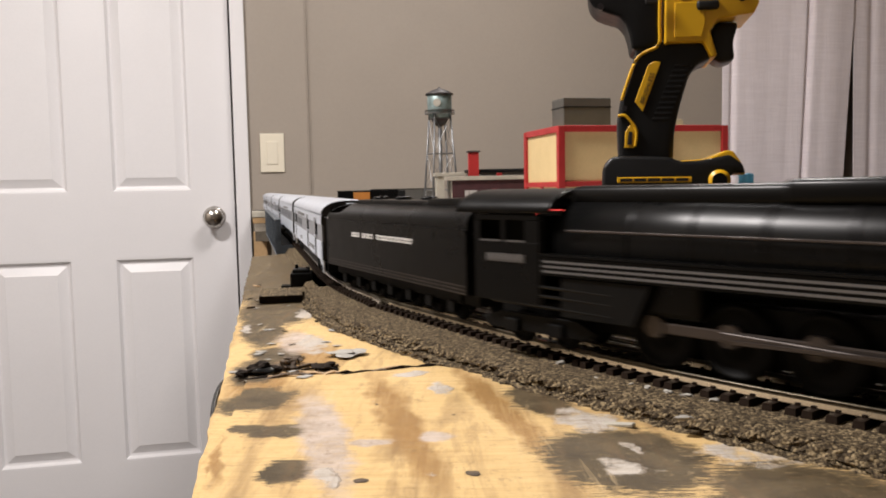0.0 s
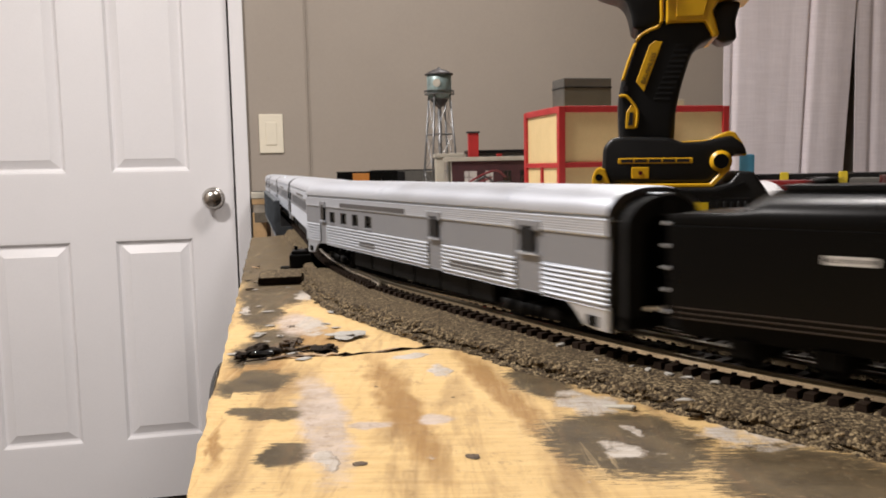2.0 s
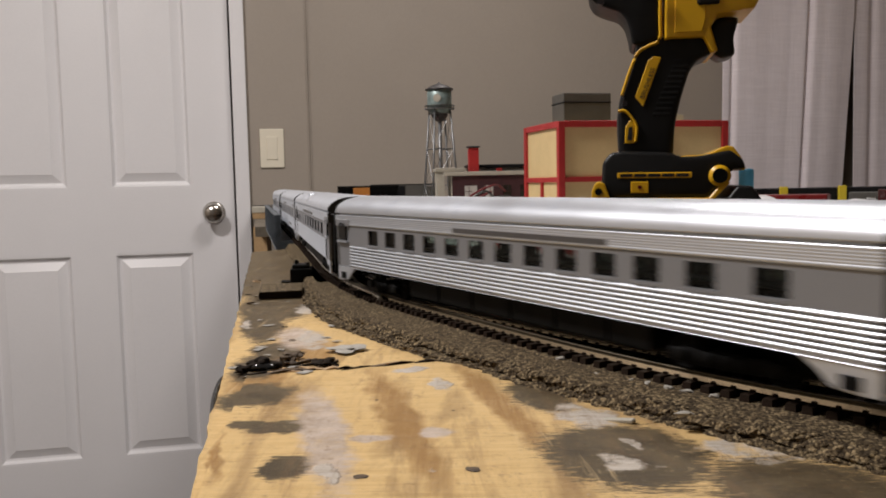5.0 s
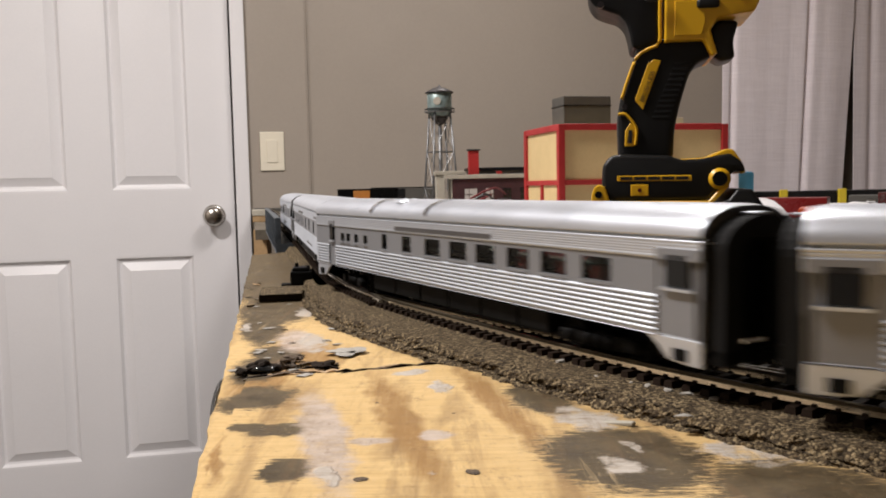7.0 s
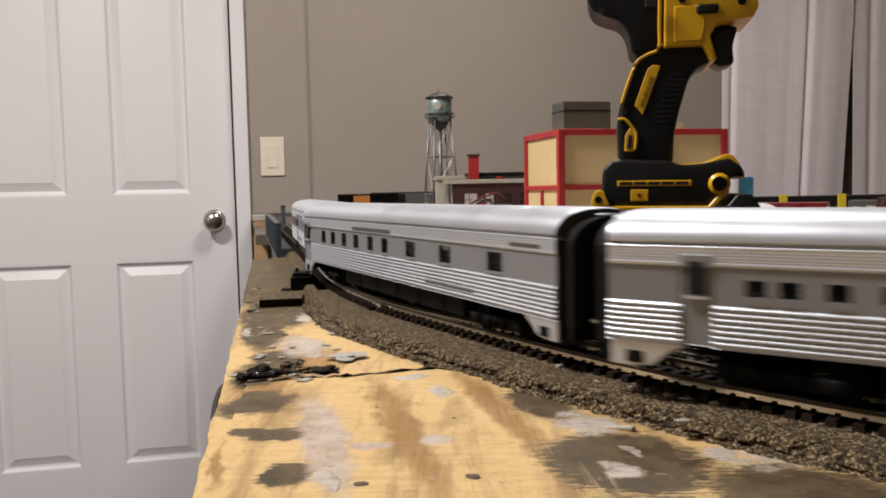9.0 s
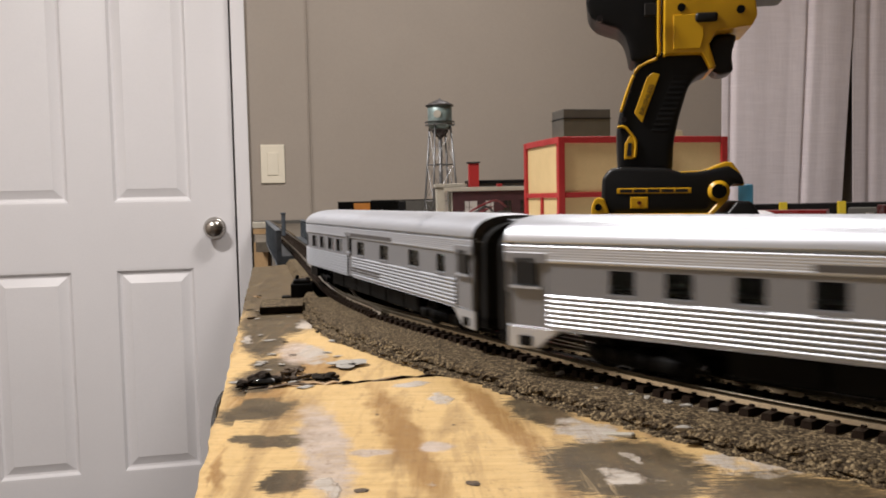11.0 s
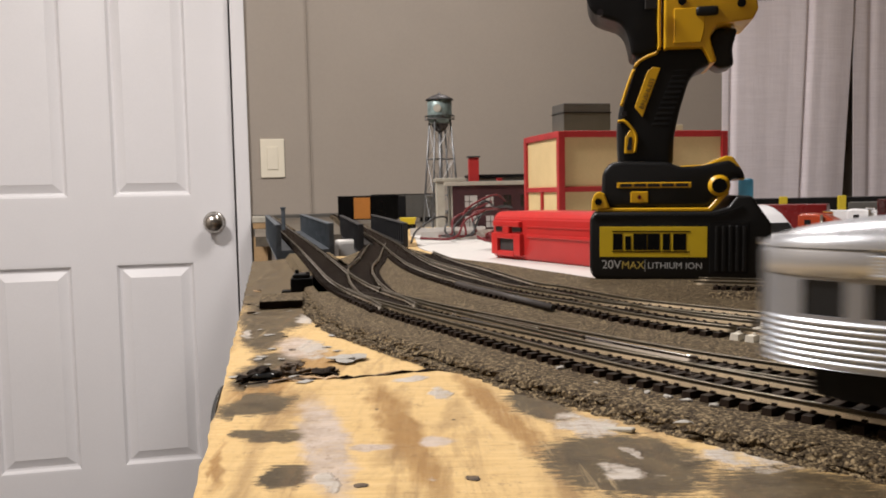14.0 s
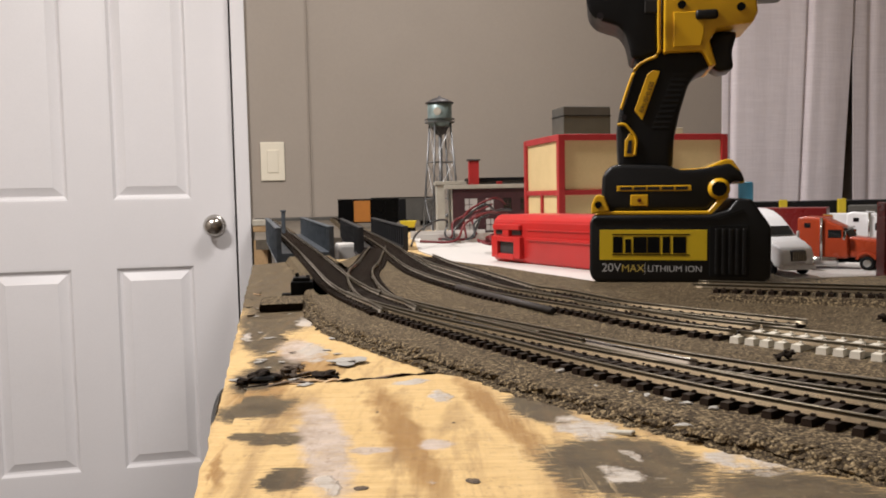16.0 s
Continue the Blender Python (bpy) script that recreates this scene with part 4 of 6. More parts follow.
        # end skirt with a step
        for e in (-1, 1) if not rounded else (1,):
            bm = plate([(e * (half - .0005), .0050), (e * (half - .0005), .0120), (e * (half - .022), .0120), (e * (half - .0165), .0090), (e * (half - .0125), .0056), (e * (half - .0065), .0050)][::e], sd * (HALF_W - .0012) - .0006, sd * (HALF_W - .0012) + .0006, .0002, None, 1)
            s = part("end_skirt", bm, SILVER, car)
            part("step_well", box(e * (half - .0078) - .0024, e * (half - .0078) + .0024, sd * (HALF_W - .0004) - .0004, sd * (HALF_W - .0004) + .0004, .0060, .0092), UNDER, s)
    # roof, turned down at the ends
    bm = bmesh.new()
    st = list(cuts)
    st = sorted(set(st + [half - .0012, half - .0025] + ([-half + .0012, -half + .0025, -half + .006] if not rounded else [])))
    rows = []
    for x in st:
        t = taper(x)
        d = min(1.0, abs(half - x) / .0045) if x > 0 else (min(1.0, abs(-half - x) / .0045) if not rounded else 1.0)
        lift = .93 + .07 * math.sin(d * math.pi / 2)
        if rounded and x < -tail + r:
            lift = max(.05, (1 - (1 - min(1, max(0, x + tail) / r)) ** 1.7) ** .5)
        ring = [(y, z) for y, z in ROOF] + [(-y, z) for y, z in ROOF[-2::-1]]
        rows.append([bm.verts.new((x, y * t, .0394 + (z - .0394) * lift)) for y, z in ring])
    dome = bmesh.new()
    for a, b in zip(rows, rows[1:]):
        if rounded and b[0].co.x < -tail + .030:
            for i in range(len(a) - 1):
                dome.faces.new([dome.verts.new(v.co) for v in (a[i], b[i], b[i + 1], a[i + 1])])
            continue
        for i in range(len(a) - 1):
            bm.faces.new((a[i], b[i], b[i + 1], a[i + 1]))
    bmesh.ops.delete(bm, geom=[v for v in bm.verts if not v.link_faces], context="VERTS")
    bmesh.ops.recalc_face_normals(bm, faces=bm.faces[:])
    if rounded:
        bmesh.ops.remove_doubles(dome, verts=dome.verts[:], dist=1e-6)
        bmesh.ops.recalc_face_normals(dome, faces=dome.faces[:])
        part("tail_dome", dome, TAIL_GREY, car, "grey metal dome over the tail", 60)
    roof = part("roof", bm, ROOF_SILVER, car, "smooth rounded silver roof", 50)
    for x, y in roof_vents:
        hump = lump(.0036, .05, x, .5)
        hump.transform(pose(x, y, .0462) @ Matrix.Diagonal((1.5, .8, 1, 1)))
        part("roof_vent", hump, SILVER, roof, "", 60)
    for x in hoops:
        part("roof_hoop", skin([x - .0013, x + .0013], [(y - HALF_W + .0004, z + .0004) for y, z in ROOF[2:]], -1, lambda x: 1.0), CHROME, roof, "bright curved vent hoop")
    for sx in (-.6, -.2, .2, .6):
        part("roof_seam", skin([sx * half - .00035, sx * half + .00035], [(y - HALF_W + .00012, z + .00012) for y, z in ROOF[1:]], -1, lambda x: 1.0), SILVER, roof)
    # floor, interior and underframe
    part("car_floor", box(-half + (.006 if not rounded else .014), half - .001, -HALF_W + .002, HALF_W - .002, .0112, .0128), UNDER, car)
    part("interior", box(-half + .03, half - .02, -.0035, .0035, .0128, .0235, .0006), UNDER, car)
    for x in seats:
        part("seat", box(x - .003, x + .003, -.0145, -.0095, .0230, .0285, .0006), SEAT_RED, car, "small red seat seen through the window")
    # equipment boxes run nearly unbroken, their black standing in for shade underneath
    for x, w in ((-.0605, .0125), (-.0345, .0125), (-.0085, .0125), (.0175, .0125), (.0435, .0125), (.066, .0090)):
        part("equipment_shade_box", box(x - w, x + w, -.0140, .0140, .0034, .0114, .0008), UNDER, car)
    part("centre_sill", box(-half + .02, half - .01, -.003, .003, .0072, .0114), UNDER, car)
    # ends with dark striped diaphragms
    for e in (1,) if rounded else (-1, 1):
        prof = [(-HALF_W + .0006, .0122)] + [(-y * .965, z - .0004) for y, z in ROOF[1:]] + [(y * .965, z - .0004) for y, z in ROOF[-2:0:-1]] + [(HALF_W - .0006, .0122)]
        bm = bmesh.new()
        ring = [bm.verts.new((e * (half - .0012), y, z)) for y, z in prof]
        bm.faces.new(ring)
        bmesh.ops.recalc_face_normals(bm, faces=bm.faces[:])
        r2 = bmesh.ops.extrude_face_region(bm, geom=bm.faces[:])
        for v in r2["geom"]:
            if isinstance(v, bmesh.types.BMVert):
                v.co.x -= e * .0016
        bmesh.ops.recalc_face_normals(bm, faces=bm.faces[:])
        part("end_wall", bm, CAR_END, car, "end wall, dark grey with shade in its colour", 40)
        x0, x1 = sorted((e * (half - .001), e * (half + .0050)))
        arch = [(-.0142, .0085), (-.0142, .0360)] + [(-.0142 * math.cos(a), .0360 + .0088 * math.sin(a)) for a in np.linspace(.2, math.pi - .2, 12)] + [(.0142, .0360), (.0142, .0085)]
        hole = [(-.0078, .0085), (-.0078, .0345)] + [(-.0078 * math.cos(a), .0345 + .0050 * math.sin(a)) for a in np.linspace(.3, math.pi - .3, 8)] + [(.0078, .0345), (.0078, .0085)]
        bm = bmesh.new()
        for p0, p1, q0, q1 in zip(arch, arch[1:], *zip(*[(hole[min(len(hole) - 1, round(i * (len(hole) - 1) / (len(arch) - 1)))], hole[min(len(hole) - 1, round((i + 1) * (len(hole) - 1) / (len(arch) - 1)))]) for i in range(len(arch) - 1)])):
            for x in (x0, x1):
                quad = [(x, p0[0], p0[1]), (x, p1[0], p1[1]), (x, q1[0], q1[1])] + ([(x, q0[0], q0[1])] if q0 != q1 else [])
                bm.faces.new([bm.verts.new(c) for c in quad])
            bm.faces.new([bm.verts.new(c) for c in ((x0, *p0), (x1, *p0), (x1, *p1), (x0, *p1))])
            if q0 != q1:
                bm.faces.new([bm.verts.new(c) for c in ((x0, *q0), (x1, *q0), (x1, *q1), (x0, *q1))])
        bmesh.ops.remove_doubles(bm, verts=bm.verts[:], dist=1e-6)
        bmesh.ops.recalc_face_normals(bm, faces=bm.faces[:])
        part("foot_plate", box(min(e * (half - .001), e * (half + .0050)), max(e * (half - .001), e * (half + .0050)), -.0142, .0142, .0062, .0100), UNDER, car)
        for sy in (-1, 1):
            part("grab_iron", box(min(e * half, e * (half + .0008)), max(e * half, e * (half + .0008)), sy * .0135 - .0018, sy * .0135 + .0018, .0376, .0380), SILVER, car)
        # plain silver bar added for a small bright dash on the end
        part("end_dash", box(min(e * half, e * (half + .0052)), max(e * half, e * (half + .0052)), -.0022, .0022, .0450, .0457, .0002, seg=1), SILVER, car)
        dia = part("diaphragm", bm, RUBBER, car, "black folded rubber diaphragm")
        part("end_door", box(e * (half - .0008) - .0003, e * (half - .0008) + .0003, -.0082, .0082, .0125, .0398), UNDER, dia)
        part("coupler", box(min(e * (half - .01), e * (half + .0075)), max(e * (half - .01), e * (half + .0075)), -.0014, .0014, .0066, .0092, .0004), UNDER, car)
    if rounded:
        # black block added as shade under the tail, hiding the lit rail
        part("tail_shade_block", slab([(-.147, -.006), (-.141, -.0105), (-.130, -.0138), (-.112, -.0140), (-.112, .0140), (-.130, .0138), (-.141, .0105), (-.147, .006)], .0046, .0124), UNDER, car)
        bm = bmesh.new()
        zs = [p[1] for p in SIDE_LOW] + [.0330]
        x = -tail + r * (1 - math.cos(.02))
        w = HALF_W * .18
        part("tail_door", box(x - .0006, x + .001, -w, w, .0120, .0385, .0003), SILVER_BAND, car, "rounded tail with a small door")
        part("tail_lamp", box(x - .0012, x, -.001, .001, .0396, .0412, .0003), CHROME, car)
    add_truck(car, -.1 if not rounded else -.092)
    add_truck(car, .1)
    CARS.append((car, ahead, .1))
    return car


def row_of(xs, w, a=.0245, b=.0316):
    return [(x / 1000, w / 1000, a, b) for x in xs]


passenger_car("silver fluted baggage car with four small windows", row_of([-99.5, -81, -63, -44.5], 4.6, .0248, .0308), [(-.115, .0055), (.032, .0068), (.104, .0085)],
              [(-.085, .002, .0340, .0362), (-.056, -.036, .0150, .0172), (.046, .088, .0150, .0172)], 0)
passenger_car("silver fluted coach with a long row of windows", row_of([-104, -86, -68, -50, -32, -14, 4, 22, 40, 58, 76, 96, 118], 5.2), [(-.1385, .0083)],
              [(-.03, .06, .0340, .0358)], -.3266)
passenger_car("silver fluted dining car with wide windows and roof vents", row_of([-107, -99, -88, -76], 2.6, .0258, .0300) + row_of([-53], 3.0) + row_of([-29], 4.6) + row_of([-4, 18, 39, 61, 82, 104], 7.0), [(-.122, .0045), (.1385, .0083)],
              [(-.040, .044, .0340, .0358)], -.6427, hoops=(-.068, -.010), roof_vents=((-.072, .004), (-.062, .004), (-.045, -.010), (.09, 0)), seats=(.061, .084, .101))
passenger_car("silver fluted sleeping car with uneven windows", row_of([-104, -86, -66, -46, -24, -4], 4.2) + row_of([28, 64, 106], 5.6), [(-.1385, .0083)],
              [(-.05, .005, .0340, .0358), (.118, .138, .0345, .0358), (.045, .09, .0150, .0166)], -.9615, roof_vents=((.11, -.006),))
passenger_car("silver fluted observation car with a rounded tail", row_of([-144], 4.6, .0240, .0322) + row_of([-129.5], 5.2, .0240, .0320) + row_of([-104.5], 7.2) + row_of([-84.5, -64, -45], 7.0) + row_of([-2, 37, 78.5], 6.6) + row_of([110], 4.5), [(-.023, .0045), (.1335, .0080)],
              [(-.03, .05, .0340, .0358), (-.02, .03, .0150, .0172)], -1.2771, roof_vents=((.06, -.004),), rounded=True, length=.284, seats=(-.047, -.064, -.120, -.126))


def tender(ahead):
    """A long black tender with a rounded top and pale stripes."""
    ob = thing("tender", "satin black locomotive tender with pale lettering and stripes", "model train tender")
    h = .083
    prof = [(-.0166, .0125), (-.0168, .0375), (-.0162, .0377), (-.0163, .0388)] + [(-.0163 * math.cos(a) ** .7, .0388 + .0082 * math.sin(a)) for a in np.linspace(.12, 1.25, 10)]
    prof = prof + [(-y, z) for y, z in prof[::-1]]
    bm = bmesh.new()
    # the rear end of the tank is lower than the shoulders
    rings = [[bm.verts.new((x, y, min(z, top))) for y, z in prof] for x, top in ((-h, .0400), (-h + .002, .0408), (-h + .017, .0412), (-h + .024, .0480), (h - .003, .0480), (h, .0470))]
    for a, b in zip(rings, rings[1:]):
        for i in range(len(prof)):
            bm.faces.new((a[i], a[(i + 1) % len(prof)], b[(i + 1) % len(prof)], b[i]))
    bm.faces.new(rings[0][::-1])
    bm.faces.new(rings[-1])
    bmesh.ops.recalc_face_normals(bm, faces=bm.faces[:])
    body = part("tank_body", bm, LOCO_BLACK, ob, "", 35)
    part("top_deck", box(-h + .026, h - .045, -.0085, .0085, .044, .0482, .001), LOCO_BLACK, ob)
    part("coal_hopper", plate([(h - .060, .0445), (h - .003, .0445), (h - .003, .0492), (h - .012, .0498), (h - .05, .0490)], -.0088, .0088, .0012), LOCO_BLACK, ob)
    for x in (-.05, -.02, .01):
        part("hatch", ring_lathe([(.004, .0480), (.004, .0492), (.003, .0498), (.0005, .0499)], 16, None, pose(x, .003, 0)), LOCO_BLACK, ob, "", 40)
    for sd in (-1, 1):
        for z in (.0128, .0142, .0156):
            part("stripe", box(-h + .002, h - .001, sd * .0168 - .0001, sd * .0168 + .0001, z, z + .0004), ROD, ob)
        for x0, x1 in ((-.043, -.0315), (-.0275, -.0125), (-.0085, .034)):
            n = max(3, round((x1 - x0) / .0046))
            w = (x1 - x0) / n
            for i in range(n):
                a = x0 + i * w
                part("lettering", box(a, a + w * .78, sd * .01685 - .0001, sd * .01685 + .0001, .0296, .0318), LETTER, body)
                part("lettering_gap", box(a + w * .2, a + w * .56, sd * .01687 - .0001, sd * .01687 + .0001, .0302, .0312), LOCO_BLACK, body)
        for k in range(7):
            x = -.064 + k * .0212
            w = part("wheel", wheel_bm(), UNDER, ob, "", 40)
            w.matrix_basis = pose(x, sd * .0086, .0056, 0, 0, 0 if sd < 0 else 180)
            part("journal_box", box(x - .003, x + .003, sd * .0125 - .0015, sd * .0125 + .0015, .0036, .0085, .0006), UNDER, ob)
        part("pedestal_frame", plate([(-.072, .0075), (.070, .0075), (.070, .0122), (-.072, .0122)], sd * .0118 - .0008, sd * .0118 + .0008, .0003, None, 1), UNDER, ob)
        for k in range(5):
            z = .014 + k * .006
            part("ladder_rung", cyl((-h - .0016, sd * .011, z), (-h - .0016, sd * .016, z), .0005, None, 6), LABEL_GREY, ob, "pale ladder rung")
        part("grab_rail", cyl((-h - .0012, sd * .0135, .012), (-h - .0012, sd * .0135, .044), .0004, None, 6), LOCO_BLACK, ob)
    part("frame", box(-h, h, -.011, .011, .0075, .0128), UNDER, ob)
    part("buffer_plate", box(-h - .005, -h + .002, -.008, .008, .0075, .040, .001), UNDER, ob)
    CARS.append((ob, ahead, .055))
    return ob


def locomotive(ahead):
    """A big black steam locomotive: boiler, cab, skirt with pale stripes, drivers and rods."""
    ob = thing("locomotive", "satin black steam locomotive with a pale striped running board", "model locomotive")
    L = .112
    boiler = bmesh.new()
    ring_lathe([(.0125, 0), (.0150, .002), (.0150, .05), (.0146, .09), (.0135, .168), (.0128, .170), (.010, .173), (.003, .1745)], 36, boiler, pose(-.074, 0, .0352, 0, 90))
    part("boiler", boiler, LOCO_BLACK, ob, "", 40)
    for k in range(7):
        x = -.045 + k * .0215
        part("boiler_band", ring_lathe([(.0149, 0), (.0153 - k * .00012, .0003), (.0153 - k * .00012, .0014), (.0149, .0017)], 36, None, pose(x, 0, .0352, 0, 90)), LOCO_BLACK, ob, "", 40)
    part("dome", box(-.072, .060, -.0075, .0075, .0465, .0535, .0030, seg=3), LOCO_BLACK, ob, "", 50)
    part("sand_box", box(.0, .03, -.0082, .0082, .0470, .0545, .003, seg=3), LOCO_BLACK, ob, "", 50)
    part("stack", ring_lathe([(.006, .045), (.0055, .0505), (.0062, .0515), (.0045, .0515)], 24, None, pose(.088, 0, 0)), LOCO_BLACK, ob, "", 40)
    # cab: sides below and above the windows, posts between them, an arched roof
    c0, c1 = -L + .004, -.076
    cb = part("cab", box(c1 - .0008, c1, -.0160, .0160, .0150, .0440), LOCO_BLACK, ob, "black cab with open side windows")
    for sd in (-1, 1):
        part("side_panel", box(c0, c1 - .001, sd * .0164 - .0004, sd * .0164 + .0004, .0150, .0352, .0002, seg=1), LOCO_BLACK, cb)
        for x0, x1 in ((c0, c0 + .003), (-.0945, -.0925), (-.0835, c1 - .001)):
            part("window_post", box(x0, x1, sd * .0164 - .0004, sd * .0164 + .0004, .0352, .0425), LOCO_BLACK, cb)
        part("eave", box(c0, c1 - .001, sd * .0160 - .0008, sd * .0160 + .0008, .0425, .0445, .0003, seg=1), LOCO_BLACK, cb)
    arch = [(-.0176 * math.cos(a), .0448 + .0080 * math.sin(a)) for a in np.linspace(.05, math.pi - .05, 15)]
    roof = bmesh.new()
    rows = [[roof.verts.new((x, y, z)) for y, z in arch] for x in (-L - .005, -L - .003, c1 + .003, c1 + .004)]
    for a, b in zip(rows, rows[1:]):
        for i in range(len(arch) - 1):
            roof.faces.new((a[i], b[i], b[i + 1], a[i + 1]))
    rf = part("cab_roof", roof, LOCO_BLACK, ob, "", 50)
    so = rf.modifiers.new("thick", "SOLIDIFY")
    so.thickness = .0008
    part("backhead", box(c1 - .010, c1 - .0008, -.0095, .0095, .0160, .0400, .002), UNDER, cb)
    for sd in (-1, 1):
        for x0, x1 in ((c0 + .003, -.0945), (-.0925, -.0835)):
            part("window_frame", box(x0, x1, sd * .0166 - .0003, sd * .0166 + .0003, .0352, .0358), GREY_STRIP, cb)
        part("number_plate", box(-.1015, -.0835, sd * .0170 - .0002, sd * .0170 + .0002, .0285, .0312), GREY_STRIP, cb)
        for k in range(6):
            x = -.1002 + k * .0028
            part("figure_bar", box(x, x + .0018, sd * .01728 - .0001, sd * .01728 + .0001, .0292, .0306), STRIPE, cb)
        # running board, skirt and its stripes
        part("running_board", box(-.076, .108, sd * .0155 - .0022, sd * .0155 + .0022, .0312, .0320), LOCO_BLACK, ob)
        part("skirt", box(-.076, .108, sd * .0168 - .0005, sd * .0168 + .0005, .0250, .0312, .0003, seg=1), LOCO_BLACK, ob)
        for z in (.0260, .0276, .0292):
            part("stripe", box(-.075, .107, sd * .0174 - .0001, sd * .0174 + .0001, z, z + .0007), STRIPE, ob)
        part("hand_rail", cyl((-.066, sd * .0158, .0395), (.098, sd * .0150, .0390), .0004, None, 6), ROD, ob)
        for k in range(6):
            x = -.06 + k * .03
            part("rail_post", cyl((x, sd * .0135, .0385), (x, sd * .0157, .0394), .0004, None, 6), ROD, ob)
        # drivers, rods, cylinder
        for k in range(4):
            x = -.035 + k * .0238
            wh = ring_lathe([(.0102, -.0012), (.0110, -.0010), (.0110, -.0006), (.0104, -.0003), (.0104, .0010), (.0090, .0012), (.0088, .0004), (.0035, .0004), (.0032, .0016), (.0008, .0016)], 32)
            wh.transform(pose(0, 0, 0, 90))
            w = part("driving_wheel", wh, UNDER, ob, "", 40)
            w.matrix_basis = pose(x, sd * .0088, .0104, 0, 0, 0 if sd < 0 else 180)
        part("side_rod", box(-.037, .0385, sd * .0125 - .0005, sd * .0125 + .0005, .0108, .0140, .0004), ROD, ob)
        for k in range(4):
            x = -.035 + k * .0238
            part("rod_boss", cyl((x, sd * .0118, .0126), (x, sd * .0136, .0126), .0032, None, 16), ROD, ob)
        part("main_rod", plate([(-.013, .0116), (.062, .0100), (.062, .0116), (-.013, .0138)], sd * .0140 - .0004, sd * .0140 + .0004, .0002, None, 1), ROD, ob)
        part("crosshead", box(.058, .067, sd * .0140 - .0012, sd * .0140 + .0012, .0090, .0125, .0004), ROD, ob)
        part("valve_rod", plate([(-.010, .0110), (.052, .0128), (.052, .0136), (-.010, .0120)], sd * .0150 - .0003, sd * .0150 + .0003), ROD, ob)
        part("cylinder", cyl((.070, sd * .0128, .0112), (.092, sd * .0128, .0112), .0055, None, 24), LOCO_BLACK, ob, "", 40)
        # trailing truck and firebox sides
        part("trailing_frame", plate([(-.104, .0048), (-.060, .0048), (-.056, .0075), (-.064, .0110), (-.098, .0110), (-.108, .0080)], sd * .0125 - .0011, sd * .0125 + .0011, .0004, None, 1), UNDER, ob)
        for x in (-.092, -.072):
            w = part("trailing_wheel", wheel_bm(), UNDER, ob, "", 40)
            w.matrix_basis = pose(x, sd * .0088, .0056, 0, 0, 0 if sd < 0 else 180)
            part("journal_box", box(x - .003, x + .003, sd * .0142 - .001, sd * .0142 + .001, .0045, .0090, .0005), UNDER, ob)
        part("ash_pan", plate([(-.068, .0120), (-.040, .0120), (-.034, .0248), (-.068, .0248)], sd * .0150 - .0015, sd * .0150 + .0015, .0003, None, 1), UNDER, ob)
        for z in (.0150, .0185, .0215):
            part("pipe", cyl((-.100, sd * .0162, z), (-.048, sd * .0160, z - .001), .0006, None, 8), LOCO_BLACK, ob)
        for x in (.078, .100):
            w = part("pilot_wheel", wheel_bm(), UNDER, ob, "", 40)
            w.matrix_basis = pose(x, sd * .0088, .0056, 0, 0, 0 if sd < 0 else 180)
    part("firebox", box(-.068, -.020, -.0132, .0132, .0150, .0320, .002), LOCO_BLACK, ob)
    part("main_frame", box(-.105, .105, -.006, .006, .0070, .0200), UNDER, ob)
    part("pilot", plate([(.104, .0030), (.114, .0030), (.106, .0160), (.100, .0160)], -.013, .013, .0006), LOCO_BLACK, ob)
    CARS.append((ob, ahead, .045))
    return ob


tender(.248)
locomotive(.456)


# ---- the bridges and the goods at the back ----
def plate_girder_bridge(label, material, x, y, heading, length, high, half):
    """A through plate girder bridge: two ribbed girders and a deck; origin at its near end, on the deck's centre."""
    br = thing("girder_bridge", label, "model bridge", pose(x, y, 0, 0, 0, heading), "girder bridges")
    for sd in (-1, 1):
        g = part("girder", box(0, length, sd * half - .0008, sd * half + .0008, -.004, high - .002), material, br)
        part("top_flange", box(0, length, sd * half - .003, sd * half + .003, high - .002, high, .0003, seg=1), material, g)
        part("bottom_flange", box(0, length, sd * half - .003, sd * half + .003, -.0055, -.004, .0003, seg=1), material, g)
        n = int(length / .022)
        for i in range(n + 1):
            px = .001 + i * (length - .002) / n
            part("stiffener", box(px - .0009, px + .0009, sd * half - .0028, sd * half + .0028, -.004, high - .002), material, g)
    part("deck", box(0, length, -half + .001, half - .001, -.004, .0050), material, br)
    return br


H_MAIN = math.degrees(on_main(.2)[2]) + 180
bx0, by0, _ = on_main(.165)
plate_girder_bridge("blue-grey plate girder bridge carrying the main line", BRIDGE_BLUE, bx0, by0, H_MAIN, .475, .033, .028)
plate_girder_bridge("black plate girder bridge carrying the second line", BRIDGE_BLACK, -0.069, 0.955, 100, .43, .029, .026)
post_b = thing("bridge_pier", "whitish tapered pier under the blue-grey bridge", "bridge pier")
part("pier_block", plate([(bx0 - .038, -.10), (bx0 - .010, -.10), (bx0 - .014, -.0056), (bx0 - .030, -.0056)], by0 + .02, by0 + .05, .002), SHEET_WHITE, post_b)
end_posts = thing("bridge_end_post", "small grey post at the bridge end", "post", pose(bx0 - .112, by0 + .46, 0))
part("post", box(-.003, .003, -.003, .003, -.002, .042, .0008), BRIDGE_BLUE, end_posts)
part("post_cap", box(-.004, .004, -.004, .004, .042, .045, .0008), BRIDGE_BLUE, end_posts)

wood_block = thing("wood_box", "pale wooden box by the door wall", "wooden box", pose(-0.371, 1.66, -.0018, 0, 0, TURN))
part("side", box(-.0125, .0125, -.02, .02, 0, .012, .001), SHELF_WOOD, wood_block)
